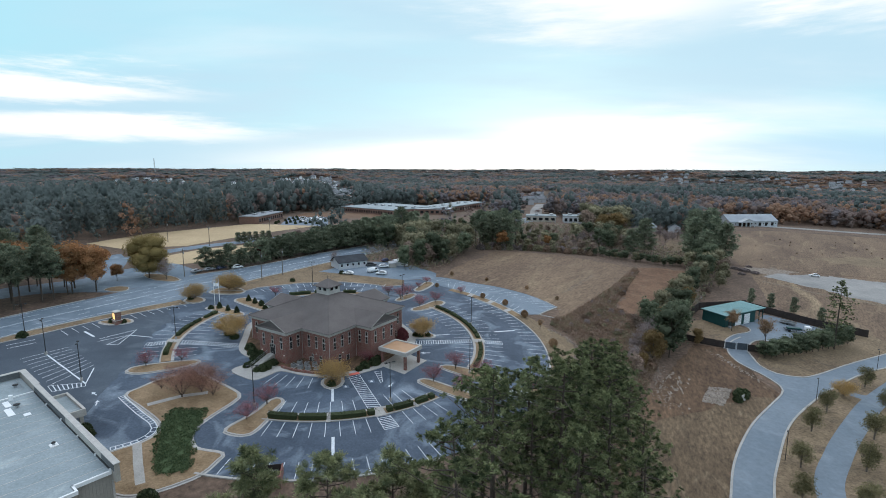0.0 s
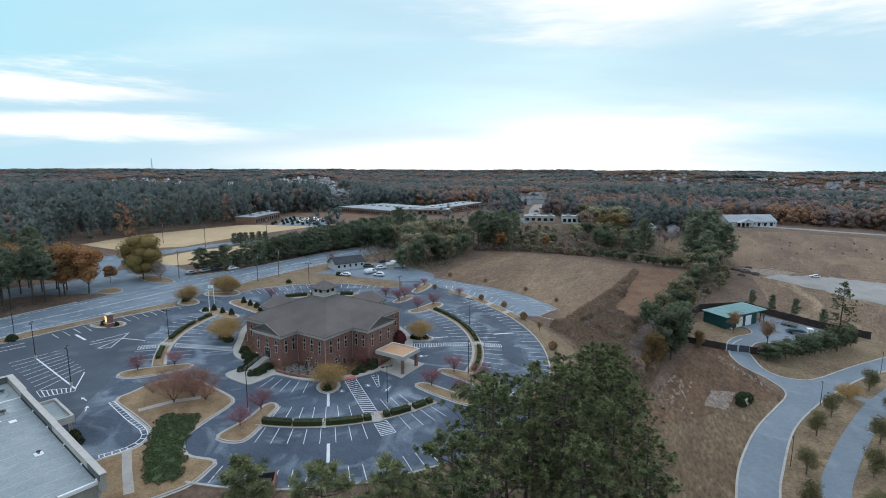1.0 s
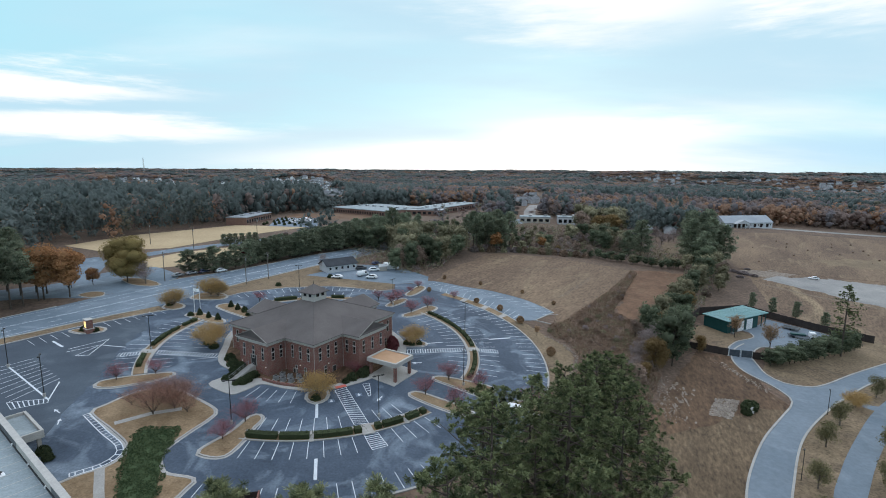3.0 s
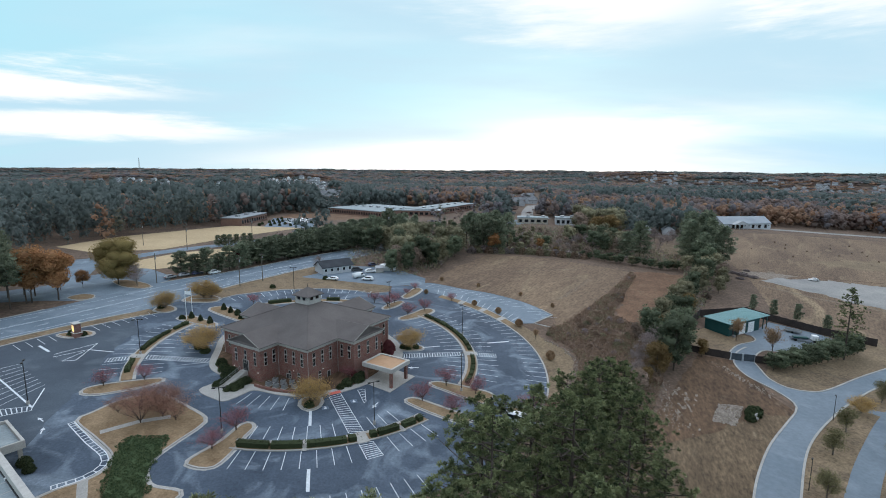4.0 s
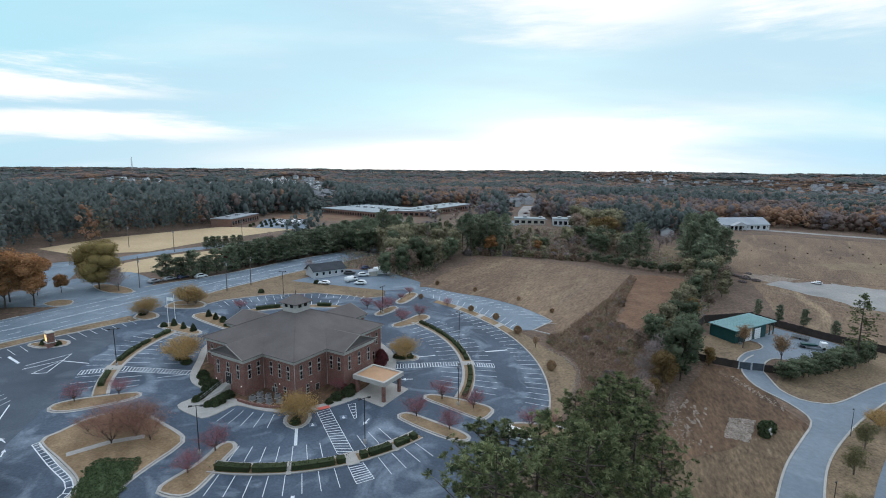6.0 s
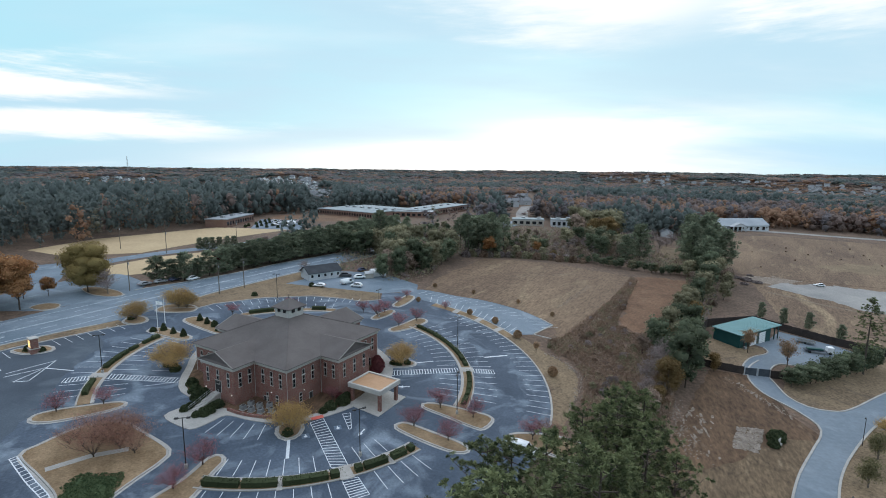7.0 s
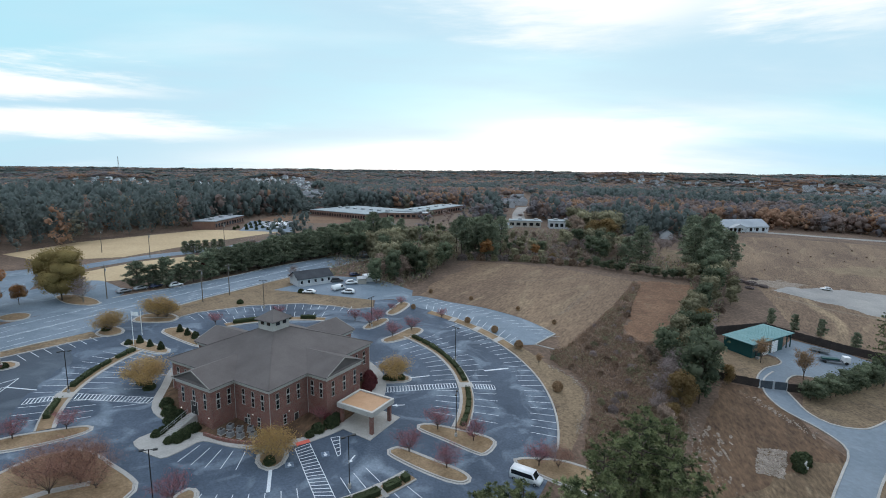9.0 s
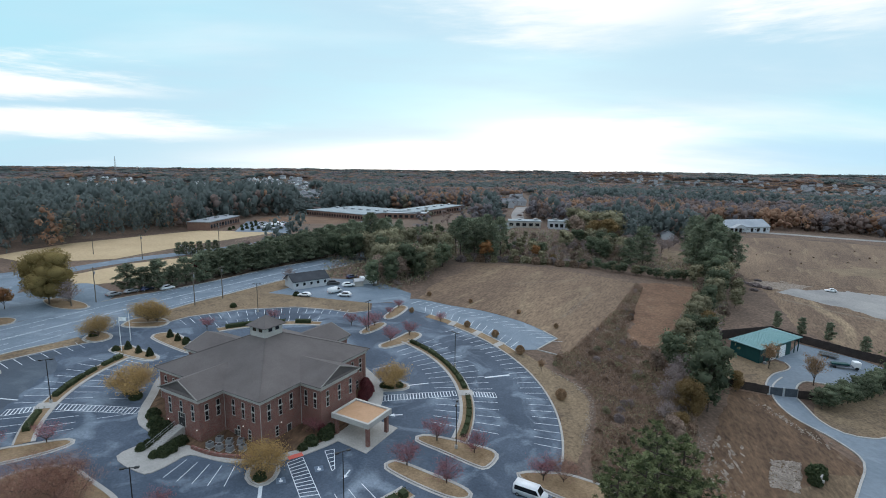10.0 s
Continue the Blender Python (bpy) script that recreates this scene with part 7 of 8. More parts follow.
        c, sn = np.cos(q[:, 5])[:, None], np.sin(q[:, 5])[:, None]
        x = (bv[None, :, 0] * c - bv[None, :, 1] * sn) * q[:, 3:4] + q[:, 0:1]
        y = (bv[None, :, 0] * sn + bv[None, :, 1] * c) * q[:, 3:4] + q[:, 1:2]
        z = bv[None, :, 2] * q[:, 4:5] + q[:, 2:3]
        V.append(np.stack([x, y, z], 2).reshape(-1, 3))
        for i in range(len(rows)):
            k = n0 + i * len(bv)
            F += [[j + k for j in g] for g in bf]
        M += [kind] * (len(rows) * len(bf))
        S += [len(g) == 3 for g in bf] * len(rows)
        n0 += len(rows) * len(bv)
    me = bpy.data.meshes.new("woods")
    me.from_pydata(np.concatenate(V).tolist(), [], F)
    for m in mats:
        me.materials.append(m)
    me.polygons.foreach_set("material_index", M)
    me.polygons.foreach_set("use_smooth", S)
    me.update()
    tagged(new("woods", me), "mixed autumn woods of hazed pine, rust and brown trees", "woods", kind="stuff")


build_woods()

# ---------------------------------------------------------------- lamps, signs and poles


def lamp_kit(height=9.3):
    t = thing("street_lamp", 0, 0, -500, 0, "dark bronze car park lamp post with boxy heads", "street lamp", "lamp posts of the car park")
    part("base", tube([(0, 0, -0.3), (0, 0, 0.75)], [0.3, 0.28], 12), CONCRETE, t)
    part("pole", tube([(0, 0, 0.7), (0, 0, height)], [0.1, 0.075], 8), DARK_METAL, t)
    part("arm", box(-0.75, 0.75, -0.04, 0.04, height - 0.16, height - 0.06), DARK_METAL, t)
    for s in (-1, 1):
        hd = part("lamp_head", box(s * 0.95 - 0.32, s * 0.95 + 0.32, -0.2, 0.2, height - 0.22, height, 0.03), DARK_METAL, t)
        part("lens", box(s * 0.95 - 0.26, s * 0.95 + 0.26, -0.15, 0.15, height - 0.24, height - 0.222), WHITE, hd)
    return t


LAMP = lamp_kit()
for x, y, a in ((-87.5, 17.8, 40), (-73.8, 7.8, 120), (-56.0, -4.2, 120), (-48.0, 21.3, 20), (-13.9, -10.2, 10), (15.0, -4.4, 30), (33.6, 11.7, 80), (35.3, 46.7, 130), (10.7, 68.0, 60), (-25.8, 80.1, 0)):
    place(LAMP, x, y, 1.0, a)


def lane_lamp_kit():
    t = thing("lane_lamp", 0, 0, -500, 0, "slim dark lamp post beside the lane", "street lamp", "lamp posts of the lane")
    part("pole", tube([(0, 0, -0.3), (0, 0, 6.4)], [0.07, 0.05], 8), DARK_METAL, t)
    part("arm", tube([(0, 0, 6.3), (-0.5, 0, 6.5)], [0.03, 0.03], 6), DARK_METAL, t)
    part("lamp_head", box(-1.0, -0.45, -0.14, 0.14, 6.42, 6.58, 0.03), DARK_METAL, t)
    return t


LANE_LAMP = lane_lamp_kit()
for x, y, a in ((119.2, 6.6, 40), (95.3, -18.6, 45), (151.9, 28.1, 30)):
    place(LANE_LAMP, x, y, 1.0, a)


def utility_pole_kit():
    t = thing("utility_pole", 0, 0, -500, 0, "weathered wooden utility pole with crossarm", "utility pole", "utility poles along the highway")
    part("pole", tube([(0, 0, -0.5), (0, 0, 11.5)], [0.17, 0.11], 8), WOODPOLE, t)
    part("crossarm", box(-1.1, 1.1, -0.07, 0.07, 10.5, 10.68), WOODPOLE, t)
    for x in (-0.95, -0.35, 0.35, 0.95):
        part("insulator", tube([(x, 0, 10.68), (x, 0, 10.9)], [0.05, 0.035], 6), METAL, t)
    part("transformer", tube([(0.28, 0, 9.2), (0.28, 0, 10.1)], [0.2, 0.2], 10), METAL, t)
    return t


UPOLE = utility_pole_kit()
for x, y, a in ((-78.6, 84.0, 60), (-47.4, 84.2, 60), (-41.8, 92.6, 60), (-92, 92, 60), (-66, 120, 60), (-100, 150, 20), (-128, 160, 20), (-82, 190, 20)):
    place(UPOLE, x, y, 1.0, a)


def build_sign():
    x, y = -70.6, 30.6
    s = thing("monument_sign", x, y, G(x, y) + 0.15, -37, "brick monument sign with a lit amber panel", "sign")
    s.scale = (0.8, 0.8, 0.9)
    part("base", box(-1.6, 1.6, -1.25, 1.25, -0.3, 1.1, 0.05), BRICK, s)
    part("plinth_cap", box(-1.7, 1.7, -1.35, 1.35, 1.1, 1.25, 0.03), TRIM, s)
    part("pier", box(-1.3, 1.3, -0.95, 0.95, 1.25, 3.9, 0.03), BRICK, s)
    for sd in (-1, 1):
        frame_bm = bmesh.new()
        for a, b, c, d in ((-1.05, 1.05, 1.5, 1.6), (-1.05, 1.05, 3.5, 3.6), (-1.05, -0.95, 1.6, 3.5), (0.95, 1.05, 1.6, 3.5)):
            add_box(frame_bm, a, b, sd * 1.0 - 0.05, sd * 1.0 + 0.05, c, d)
        part("panel_frame", frame_bm, TRIM, s)
        part("lit_panel", box(-0.95, 0.95, sd * 0.97 - 0.03, sd * 0.97 + 0.03, 1.6, 3.5), GLOW, s, "glowing amber sign panel")
        for z, w in ((3.0, 0.6), (2.1, 0.5)):
            part("lettering_bar", box(-w, w, sd * 1.01 - 0.01, sd * 1.01 + 0.01, z - 0.06, z + 0.06), DARK_METAL, s)
    part("cap", box(-1.5, 1.5, -1.15, 1.15, 3.9, 4.15, 0.05), TRIM, s)


build_sign()


def build_flagpole(x, y, h, flag):
    t = thing("flagpole", x, y, G(x, y) + 0.15, 30, "white flagpole beside the entrance", "flagpole", "flagpoles")
    part("pole", tube([(0, 0, -0.2), (0, 0, h)], [0.09, 0.05], 8), WHITE, t)
    part("finial", tube([(0, 0, h), (0, 0, h + 0.15), (0, 0, h + 0.25)], [0.05, 0.09, 0.02], 8), METAL, t)
    if flag:
        v = [(0.08 + 1.5 * i / 8, 0.10 * math.sin(i), h - 0.1 - 1.0 * j - 0.35 * i / 8) for j in (0, 1) for i in range(9)]
        f = [(i, i + 1, i + 10, i + 9) for i in range(8)]
        ob = mesh_ob("flag", v, f, WHITE, t)
        ob.modifiers.new("thick", "SOLIDIFY").thickness = 0.01


build_flagpole(-48.9, 46.8, 9.0, True)
build_flagpole(-50.6, 53.8, 7.5, False)


# ---------------------------------------------------------------- vehicles


def car_kit(name, label, paint_mat, L=4.6, W=1.8, hood=0.95, top=1.5, van=False, glazed=False, group="parked vehicles"):
    t = thing(name, 0, 0, -500, 0, label, "van" if van else "car", group)
    bm = bmesh.new()
    if van:
        prof = [(-L / 2, 0.35), (L / 2, 0.35), (L / 2, 0.95), (L / 2 - 0.75, 1.15), (L / 2 - 1.4, top), (-L / 2 + 0.1, top), (-L / 2, 1.2)]
        cab = [(L / 2 - 1.38, 1.2), (L / 2 - 0.95, 1.2), (L / 2 - 1.45, top - 0.12), (L / 2 - 2.3, top - 0.12), (L / 2 - 2.3, 1.2)]
        if glazed:
            cab = [(L / 2 - 1.0, 1.2), (L / 2 - 1.5, top - 0.14), (-L / 2 + 0.35, top - 0.14), (-L / 2 + 0.25, 1.2)]
    else:
        prof = [(-L / 2, 0.35), (L / 2, 0.35), (L / 2, 0.72), (L / 2 - 0.2, 0.86), (L / 2 - 1.25, hood), (L / 2 - 1.95, top), (-L / 2 + 1.0, top), (-L / 2 + 0.25, hood + 0.05), (-L / 2, 0.8)]
        cab = [(L / 2 - 1.45, hood + 0.02), (L / 2 - 2.0, top - 0.09), (-L / 2 + 1.05, top - 0.09), (-L / 2 + 0.5, hood + 0.06)]
    a = [bm.verts.new((x, -W / 2, z)) for x, z in prof]
    b = [bm.verts.new((x, W / 2, z)) for x, z in prof]
    n = len(prof)
    bm.faces.new(a)
    bm.faces.new(b[::-1])
    for i in range(n):
        bm.faces.new((a[i], b[i], b[(i + 1) % n], a[(i + 1) % n]))
    bmesh.ops.recalc_face_normals(bm, faces=bm.faces)
    bmesh.ops.bevel(bm, geom=list(bm.edges), offset=0.07, segments=2, affect="EDGES")
    part("body", bm, paint_mat, t, smooth=True)
    for s in (-1, 1):
        bm = bmesh.new()
        v = [bm.verts.new((x, s * (W / 2 + 0.008), z)) for x, z in cab]
        v2 = [bm.verts.new((x, s * (W / 2 - 0.05), z)) for x, z in cab]
        bm.faces.new(v)
        bm.faces.new(v2[::-1])
        for i in range(len(cab)):
            bm.faces.new((v[i], v2[i], v2[(i + 1) % len(cab)], v[(i + 1) % len(cab)]))
        part("side_window", bm, GLASS, t)
    x0, z0, x1, z1 = (L / 2 - 0.80, 1.22, L / 2 - 1.36, top - 0.08) if van else (L / 2 - 1.32, hood + 0.03, L / 2 - 1.9, top - 0.04)
    bm = bmesh.new()
    for dx in (0.015, -0.04):
        bm.faces.new([bm.verts.new(q) for q in ((x0 + dx, -W * 0.42, z0 + dx), (x0 + dx, W * 0.42, z0 + dx), (x1 + dx, W * 0.38, z1 + dx), (x1 + dx, -W * 0.38, z1 + dx))])
    part("windscreen", bm, GLASS, t)
    for x in (-L / 2 + 0.85, L / 2 - 0.9):
        for s in (-1, 1):
            bm = bmesh.new()
            bmesh.ops.create_cone(bm, cap_ends=True, segments=16, radius1=0.33, radius2=0.33, depth=0.22, matrix=pose(x, s * (W / 2 - 0.09), 0.33, 90))
            wh = part("wheel", bm, TYRE, t)
            bm = bmesh.new()
            bmesh.ops.create_cone(bm, cap_ends=True, segments=12, radius1=0.19, radius2=0.17, depth=0.05, matrix=pose(x, s * (W / 2 + 0.025), 0.33, 90))
            part("rim", bm, METAL, wh)
    for s in (-1, 1):
        part("headlight", box(L / 2 - 0.05, L / 2 + 0.012, s * W * 0.36 - 0.16, s * W * 0.36 + 0.16, 0.6, 0.74), WHITE, t)
        part("tail_light", box(-L / 2 - 0.012, -L / 2 + 0.05, s * W * 0.40 - 0.1, s * W * 0.40 + 0.1, 0.65, 0.85), RED_CURB, t)
    return t


CAR_W = car_kit("car", "white saloon car parked on asphalt", CAR_WHITE)
CAR_G = car_kit("car", "grey saloon car parked on asphalt", CAR_GREY, 4.7, 1.85)
SUV_W = car_kit("car", "white estate car with dark windows", CAR_WHITE, 4.8, 1.9, 1.1, 1.75)
PICKUP = car_kit("car", "dark grey pickup parked by the house", CAR_DARK, 5.2, 1.9, 1.1, 1.8)
CAR_B = car_kit("car", "dark blue saloon car parked on asphalt", CAR_BLUE)
VAN_W = car_kit("van", "white panel van parked on asphalt", CAR_WHITE, 5.4, 2.0, top=2.1, van=True)
MINIBUS = car_kit("minibus", "white passenger van with dark side windows", CAR_WHITE, 5.6, 2.0, top=2.15, van=True, glazed=True)
for k, x, y, a in ((CAR_W, -15.5, 98.6, 172), (VAN_W, -5.8, 104.4, 50), (SUV_W, -1.6, 100.6, 172), (PICKUP, -8.4, 115.2, 20), (SUV_W, -2.2, 113.2, 20), (CAR_B, -2.8, 126.0, 40), (CAR_W, 215.7, 144.3, 160), (MINIBUS, 45.3, -0.8, -32),
                   (SUV_W, -64.5, 101, 55), (VAN_W, -93, 176, 10), (CAR_W, -86, 172, 10), (CAR_G, -74, 95.5, 55), (CAR_B, -70.5, 99, 55), (CAR_G, -77.5, 91.5, 60)):
    place(k, x, y, 1.0, a)


def build_work_truck():
    x, y = 149.0, 58.0
    t = thing("flatbed_truck", x, y, G(x, y) + 0.1, -18, "flatbed truck with white cab in the yard", "truck")
    part("cab", box(2.2, 3.9, -1.0, 1.0, 0.55, 2.3, 0.16), CAR_WHITE, t)
    part("windscreen", box(3.86, 3.93, -0.85, 0.85, 1.35, 2.1), GLASS, t)
    part("bed", box(-3.8, 2.0, -1.15, 1.15, 0.85, 1.05), GATE, t)
    part("load", box(-3.2, 1.2, -0.85, 0.85, 1.05, 1.55, 0.2), GREEN_WALL, t)
    for xx in (-2.6, 2.9):
        for s in (-1, 1):
            bm = bmesh.new()
            bmesh.ops.create_cone(bm, cap_ends=True, segments=14, radius1=0.45, radius2=0.45, depth=0.28, matrix=pose(xx, s * 0.98, 0.45, 90))
            part("wheel", bm, TYRE, t)
    x, y = 151.0, 66.0
    t = thing("flat_trailer", x, y, G(x, y) + 0.1, -45, "low open trailer with metal rails in the yard", "trailer")
    part("deck", box(-2.5, 2.5, -1.0, 1.0, 0.5, 0.62), WOODPOLE, t)
    for s in (-1, 1):
        part("rail", box(-2.5, 2.5, s * 1.0 - 0.04, s * 1.0 + 0.04, 0.62, 1.1), METAL, t)
        bm = bmesh.new()
        bmesh.ops.create_cone(bm, cap_ends=True, segments=14, radius1=0.33, radius2=0.33, depth=0.22, matrix=pose(0, s * 1.05, 0.33, 90))
        part("wheel", bm, TYRE, t)


build_work_truck()


def build_tent_shed():
    """A white arched storage tent, and a small grey shed before it."""
    x, y = 4.6, 120.0
    t = thing("storage_tent", x, y, G(x, y) + 0.1, 20, "white arched storage tent in the yard", "tent")
    for inner, name in ((0.0, "cover"), (0.12, "lining")):
        r, h = 2.1 - inner, 1.5
        prof = [(-r, -0.2), (-r, h)] + [(-r * math.cos(math.pi * k / 10), h + (1.3 - inner) * math.sin(math.pi * k / 10)) for k in range(1, 10)] + [(r, h), (r, -0.2)]
        v = [(sx * 3.2, a, b) for sx in (-1, 1) for a, b in prof]
        n = len(prof)
        mesh_ob(name, v, [(k, k + 1, n + k + 1, n + k) for k in range(n - 1)] + ([tuple(range(n)), tuple(range(2 * n - 1, n - 1, -1))] if name == "cover" else []), CAR_WHITE, t)
    part("door_flap", box(-3.26, -3.2, -1.2, 1.2, -0.2, 2.1), WHITE, t)
    x, y = 1.4, 115.2
    t = thing("garden_shed", x, y, G(x, y) + 0.1, 20, "small grey shed with a low gabled roof", "shed")
    part("wall", box(-1.7, 1.7, -1.3, 1.3, -0.2, 1.9), SIDING, t)
    bm = bmesh.new()
    prof = [(-1.55, 1.85), (0, 2.75), (1.55, 1.85), (1.55, 1.97), (0, 2.88), (-1.55, 1.97)]
    a = [bm.verts.new((-1.9, q, r)) for q, r in prof]
    b = [bm.verts.new((1.9, q, r)) for q, r in prof]
    for f in ((0, 1, 4, 5), (1, 2, 3, 4)):
        bm.faces.new([a[k] for k in f])
        bm.faces.new([b[k] for k in f][::-1])
    for k in range(6):
        bm.faces.new((a[k], b[k], b[(k + 1) % 6], a[(k + 1) % 6]))
    part("roof", bm, METAL, t)
    part("door", box(-1.74, -1.69, -0.5, 0.5, 0, 1.8), WHITE, t)


build_tent_shed()


# ---------------------------------------------------------------- lesser buildings


def gable_house(name, x, y, turn, L, W, h, rise, wall_mat, roof_mat, label, windows=3, z=None, category="house", over=0.5, group=""):
    t = thing(name, x, y, G(x, y) + far_hill(x, y) if z is None else z, turn, label, category, group)
    bm = bmesh.new()
    prof = [(-W / 2, -1.0), (W / 2, -1.0), (W / 2, h), (0, h + rise), (-W / 2, h)]
    a = [bm.verts.new((-L / 2, q, r)) for q, r in prof]
    b = [bm.verts.new((L / 2, q, r)) for q, r in prof]
    bm.faces.new(a)
    bm.faces.new(b[::-1])
    for i in range(5):
        bm.faces.new((a[i], b[i], b[(i + 1) % 5], a[(i + 1) % 5]))
    bmesh.ops.recalc_face_normals(bm, faces=bm.faces)
    part("wall", bm, wall_mat, t)
    s = rise / (W / 2)
    bm = bmesh.new()
    e = W / 2 + over
    prof = [(-e, h - over * s + 0.05), (0, h + rise + 0.05), (e, h - over * s + 0.05), (e, h - over * s + 0.22), (0, h + rise + 0.24), (-e, h - over * s + 0.22)]
    a = [bm.verts.new((-L / 2 - over, q, r)) for q, r in prof]
    b = [bm.verts.new((L / 2 + over, q, r)) for q, r in prof]
    for f in ((0, 1, 4, 5), (1, 2, 3, 4)):
        bm.faces.new([a[i] for i in f])
        bm.faces.new([b[i] for i in f][::-1])
    for i in range(6):
        bm.faces.new((a[i], b[i], b[(i + 1) % 6], a[(i + 1) % 6]))
    part("roof", bm, roof_mat, t)
    for i in range(windows):
        xx = -L / 2 + L * (i + 0.5) / windows
        for sd in (-1, 1):
            win = part("window", box(xx - 0.5, xx + 0.5, sd * W / 2 - 0.05, sd * W / 2 + 0.05, h * 0.35, h * 0.35 + 1.2), GLASS, t)
            part("window_frame", box(xx - 0.6, xx + 0.6, sd * W / 2 - 0.03, sd * W / 2 + 0.03, h * 0.35 - 0.1, h * 0.35 + 1.3), WHITE, win)
    return t


WHITE_WALL = surf("white_siding", (0.38, 0.39, 0.41), (0.46, 0.47, 0.49), 0.3, 3, 0.7, 0.05, dirt=0.1)
FAR_ROOF = surf("grey_shingles", (0.15, 0.155, 0.165), (0.21, 0.215, 0.225), 0.2, 5, 0.9, 0.2, dirt=0.2)
DARK_ROOF = surf("dark_shingles", (0.030, 0.034, 0.041), (0.050, 0.055, 0.064), 0.2, 5, 0.9, 0.2, dirt=0.2)
GREY_ROOF = surf("pale_metal_roof", (0.25, 0.275, 0.30), (0.31, 0.335, 0.36), 0.1, 1.0, 0.55, 0.03, 0.2, 0.1)
gable_house("white_house", -18.0, 113.0, 38, 14, 8, 2.9, 2.2, WHITE_WALL, DARK_ROOF, "pale grey-walled house with a dark shingle roof", 5)


def build_shed():
    p, q = Vector((124.3, 58.7)), Vector((144.1, 69.4))
    turn = math.degrees(math.atan2(q.y - p.y, q.x - p.x))
    L, W, h = 22.4, 8.6, 4.2
    z = G(134, 68)
    t = thing("green_metal_shed", p.x, p.y, z, turn, "dark green metal shed with a low teal roof", "shed")
    part("wall", box(0, L - 5.0, 0, W, -1.5, h), GREEN_WALL, t)
    bm = bmesh.new()
    prof = [(-0.5, h), (W / 2, h + 0.22), (W + 0.5, h + 0.4), (W + 0.5, h + 0.6), (W / 2, h + 0.42), (-0.5, h + 0.2)]
    a = [bm.verts.new((-0.5, y, zz)) for y, zz in prof]
    b = [bm.verts.new((L + 0.5, y, zz)) for y, zz in prof]
    for f in ((0, 1, 4, 5), (1, 2, 3, 4)):
        bm.faces.new([a[i] for i in f])
        bm.faces.new([b[i] for i in f][::-1])
    for i in range(6):
        bm.faces.new((a[i], b[i], b[(i + 1) % 6], a[(i + 1) % 6]))
    part("roof", bm, GREEN_ROOF, t)
    for i in range(1, 22):
        x = L * i / 22
        bm = tube([(x, -0.5, h + 0.22), (x, W / 2, h + 0.44), (x, W + 0.5, h + 0.62)], [0.035, 0.035, 0.035], 4)
        part("roof_rib", bm, GREEN_ROOF, t)
    for x in (7.5, 12.5):
        d = part("roller_door", box(x - 1.7, x + 1.7, -0.08, 0.02, -1.0, 3.4), WHITE, t, "white roller door")
        for k in range(7):
            part("door_slat", box(x - 1.68, x + 1.68, -0.11, -0.08, -0.9 + k * 0.6, -0.86 + k * 0.6), METAL, d)
    part("door", box(2.0, 3.0, -0.08, 0.02, -1.0, 2.1), DARK_METAL, t)
    for x in (L - 2.5, L - 0.2):
        for y in (0.1, W - 0.1):
            part("post", box(x - 0.12, x + 0.12, y - 0.12, y + 0.12, -1.5, h + 0.1), GREEN_WALL, t)
    part("back_wall", box(L - 5.0, L, W - 0.15, W, -1.5, h), GREEN_WALL, t)
    part("workbench", box(L - 4.5, L - 0.8, W - 2.0, W - 0.4, -1.0, 0.4, 0.05), METAL, t)
    part("heat_pump", box(1.0, 2.0, -1.3, -0.5, -0.6, 0.6, 0.05), METAL, t)


build_shed()


def fence_run(a, b, h=2.0, label="dark brown privacy fence"):
    a, b = Vector(a), Vector(b)
    f = thing("fence", a.x, a.y, 0, math.degrees(math.atan2(b.y - a.y, b.x - a.x)), label, "fence", "fences of the yard")
    L = (b - a).length
    n = max(2, int(L / 2.4))
    for i in range(n):
        p, q = a.lerp(b, i / n), a.lerp(b, (i + 1) / n)
        z = (G(*p) + G(*q)) / 2
        part("panel", box(L * i / n + 0.05, L * (i + 1) / n - 0.05, -0.03, 0.03, z - 0.1, z + h), FENCE, f)
        part("post", box(L * i / n - 0.06, L * i / n + 0.06, -0.07, 0.07, z - 0.3, z + h + 0.12), FENCE, f)


fence_run((100, 48), (106.7, 43.1))
fence_run((106.7, 43.1), (114.2, 39.8), 2.2)
fence_run((120.6, 38.2), (127, 37.2), 2.2)
fence_run((118, 70), (124, 77), 3.0)
fence_run((124, 77), (146, 84), 3.0)
fence_run((146, 84), (151, 77), 2.6)
fence_run((151, 77), (160.5, 65.5), 2.6)
fence_run((160.5, 65.5), (172, 56), 2.6)


def build_gate():
    a, b = Vector((114.4, 39.8)), Vector((120.4, 38.2))
    g = thing("double_gate", a.x, a.y, G(117, 39), math.degrees(math.atan2(b.y - a.y, b.x - a.x)), "closed dark double gate with pale posts", "gate")
    L = (b - a).length
    for i, (x0, x1) in enumerate(((0.1, L / 2 - 0.25), (L / 2 + 0.25, L - 0.1))):
        lf = part("gate_leaf", box(x0, x1, -0.04, 0.04, 0.1, 2.2), GATE, g)
        for k in range(6):
            x = x0 + (x1 - x0) * (k + 0.5) / 6
            part("board", box(x - 0.2, x + 0.2, -0.06, -0.04, 0.15, 2.15), GATE, lf)
    for x in (0, L / 2 - 0.18, L / 2 + 0.18, L):
        part("gate_post", box(x - 0.07, x + 0.07, -0.1, 0.1, -0.3, 2.35, 0.01), METAL, g)


build_gate()


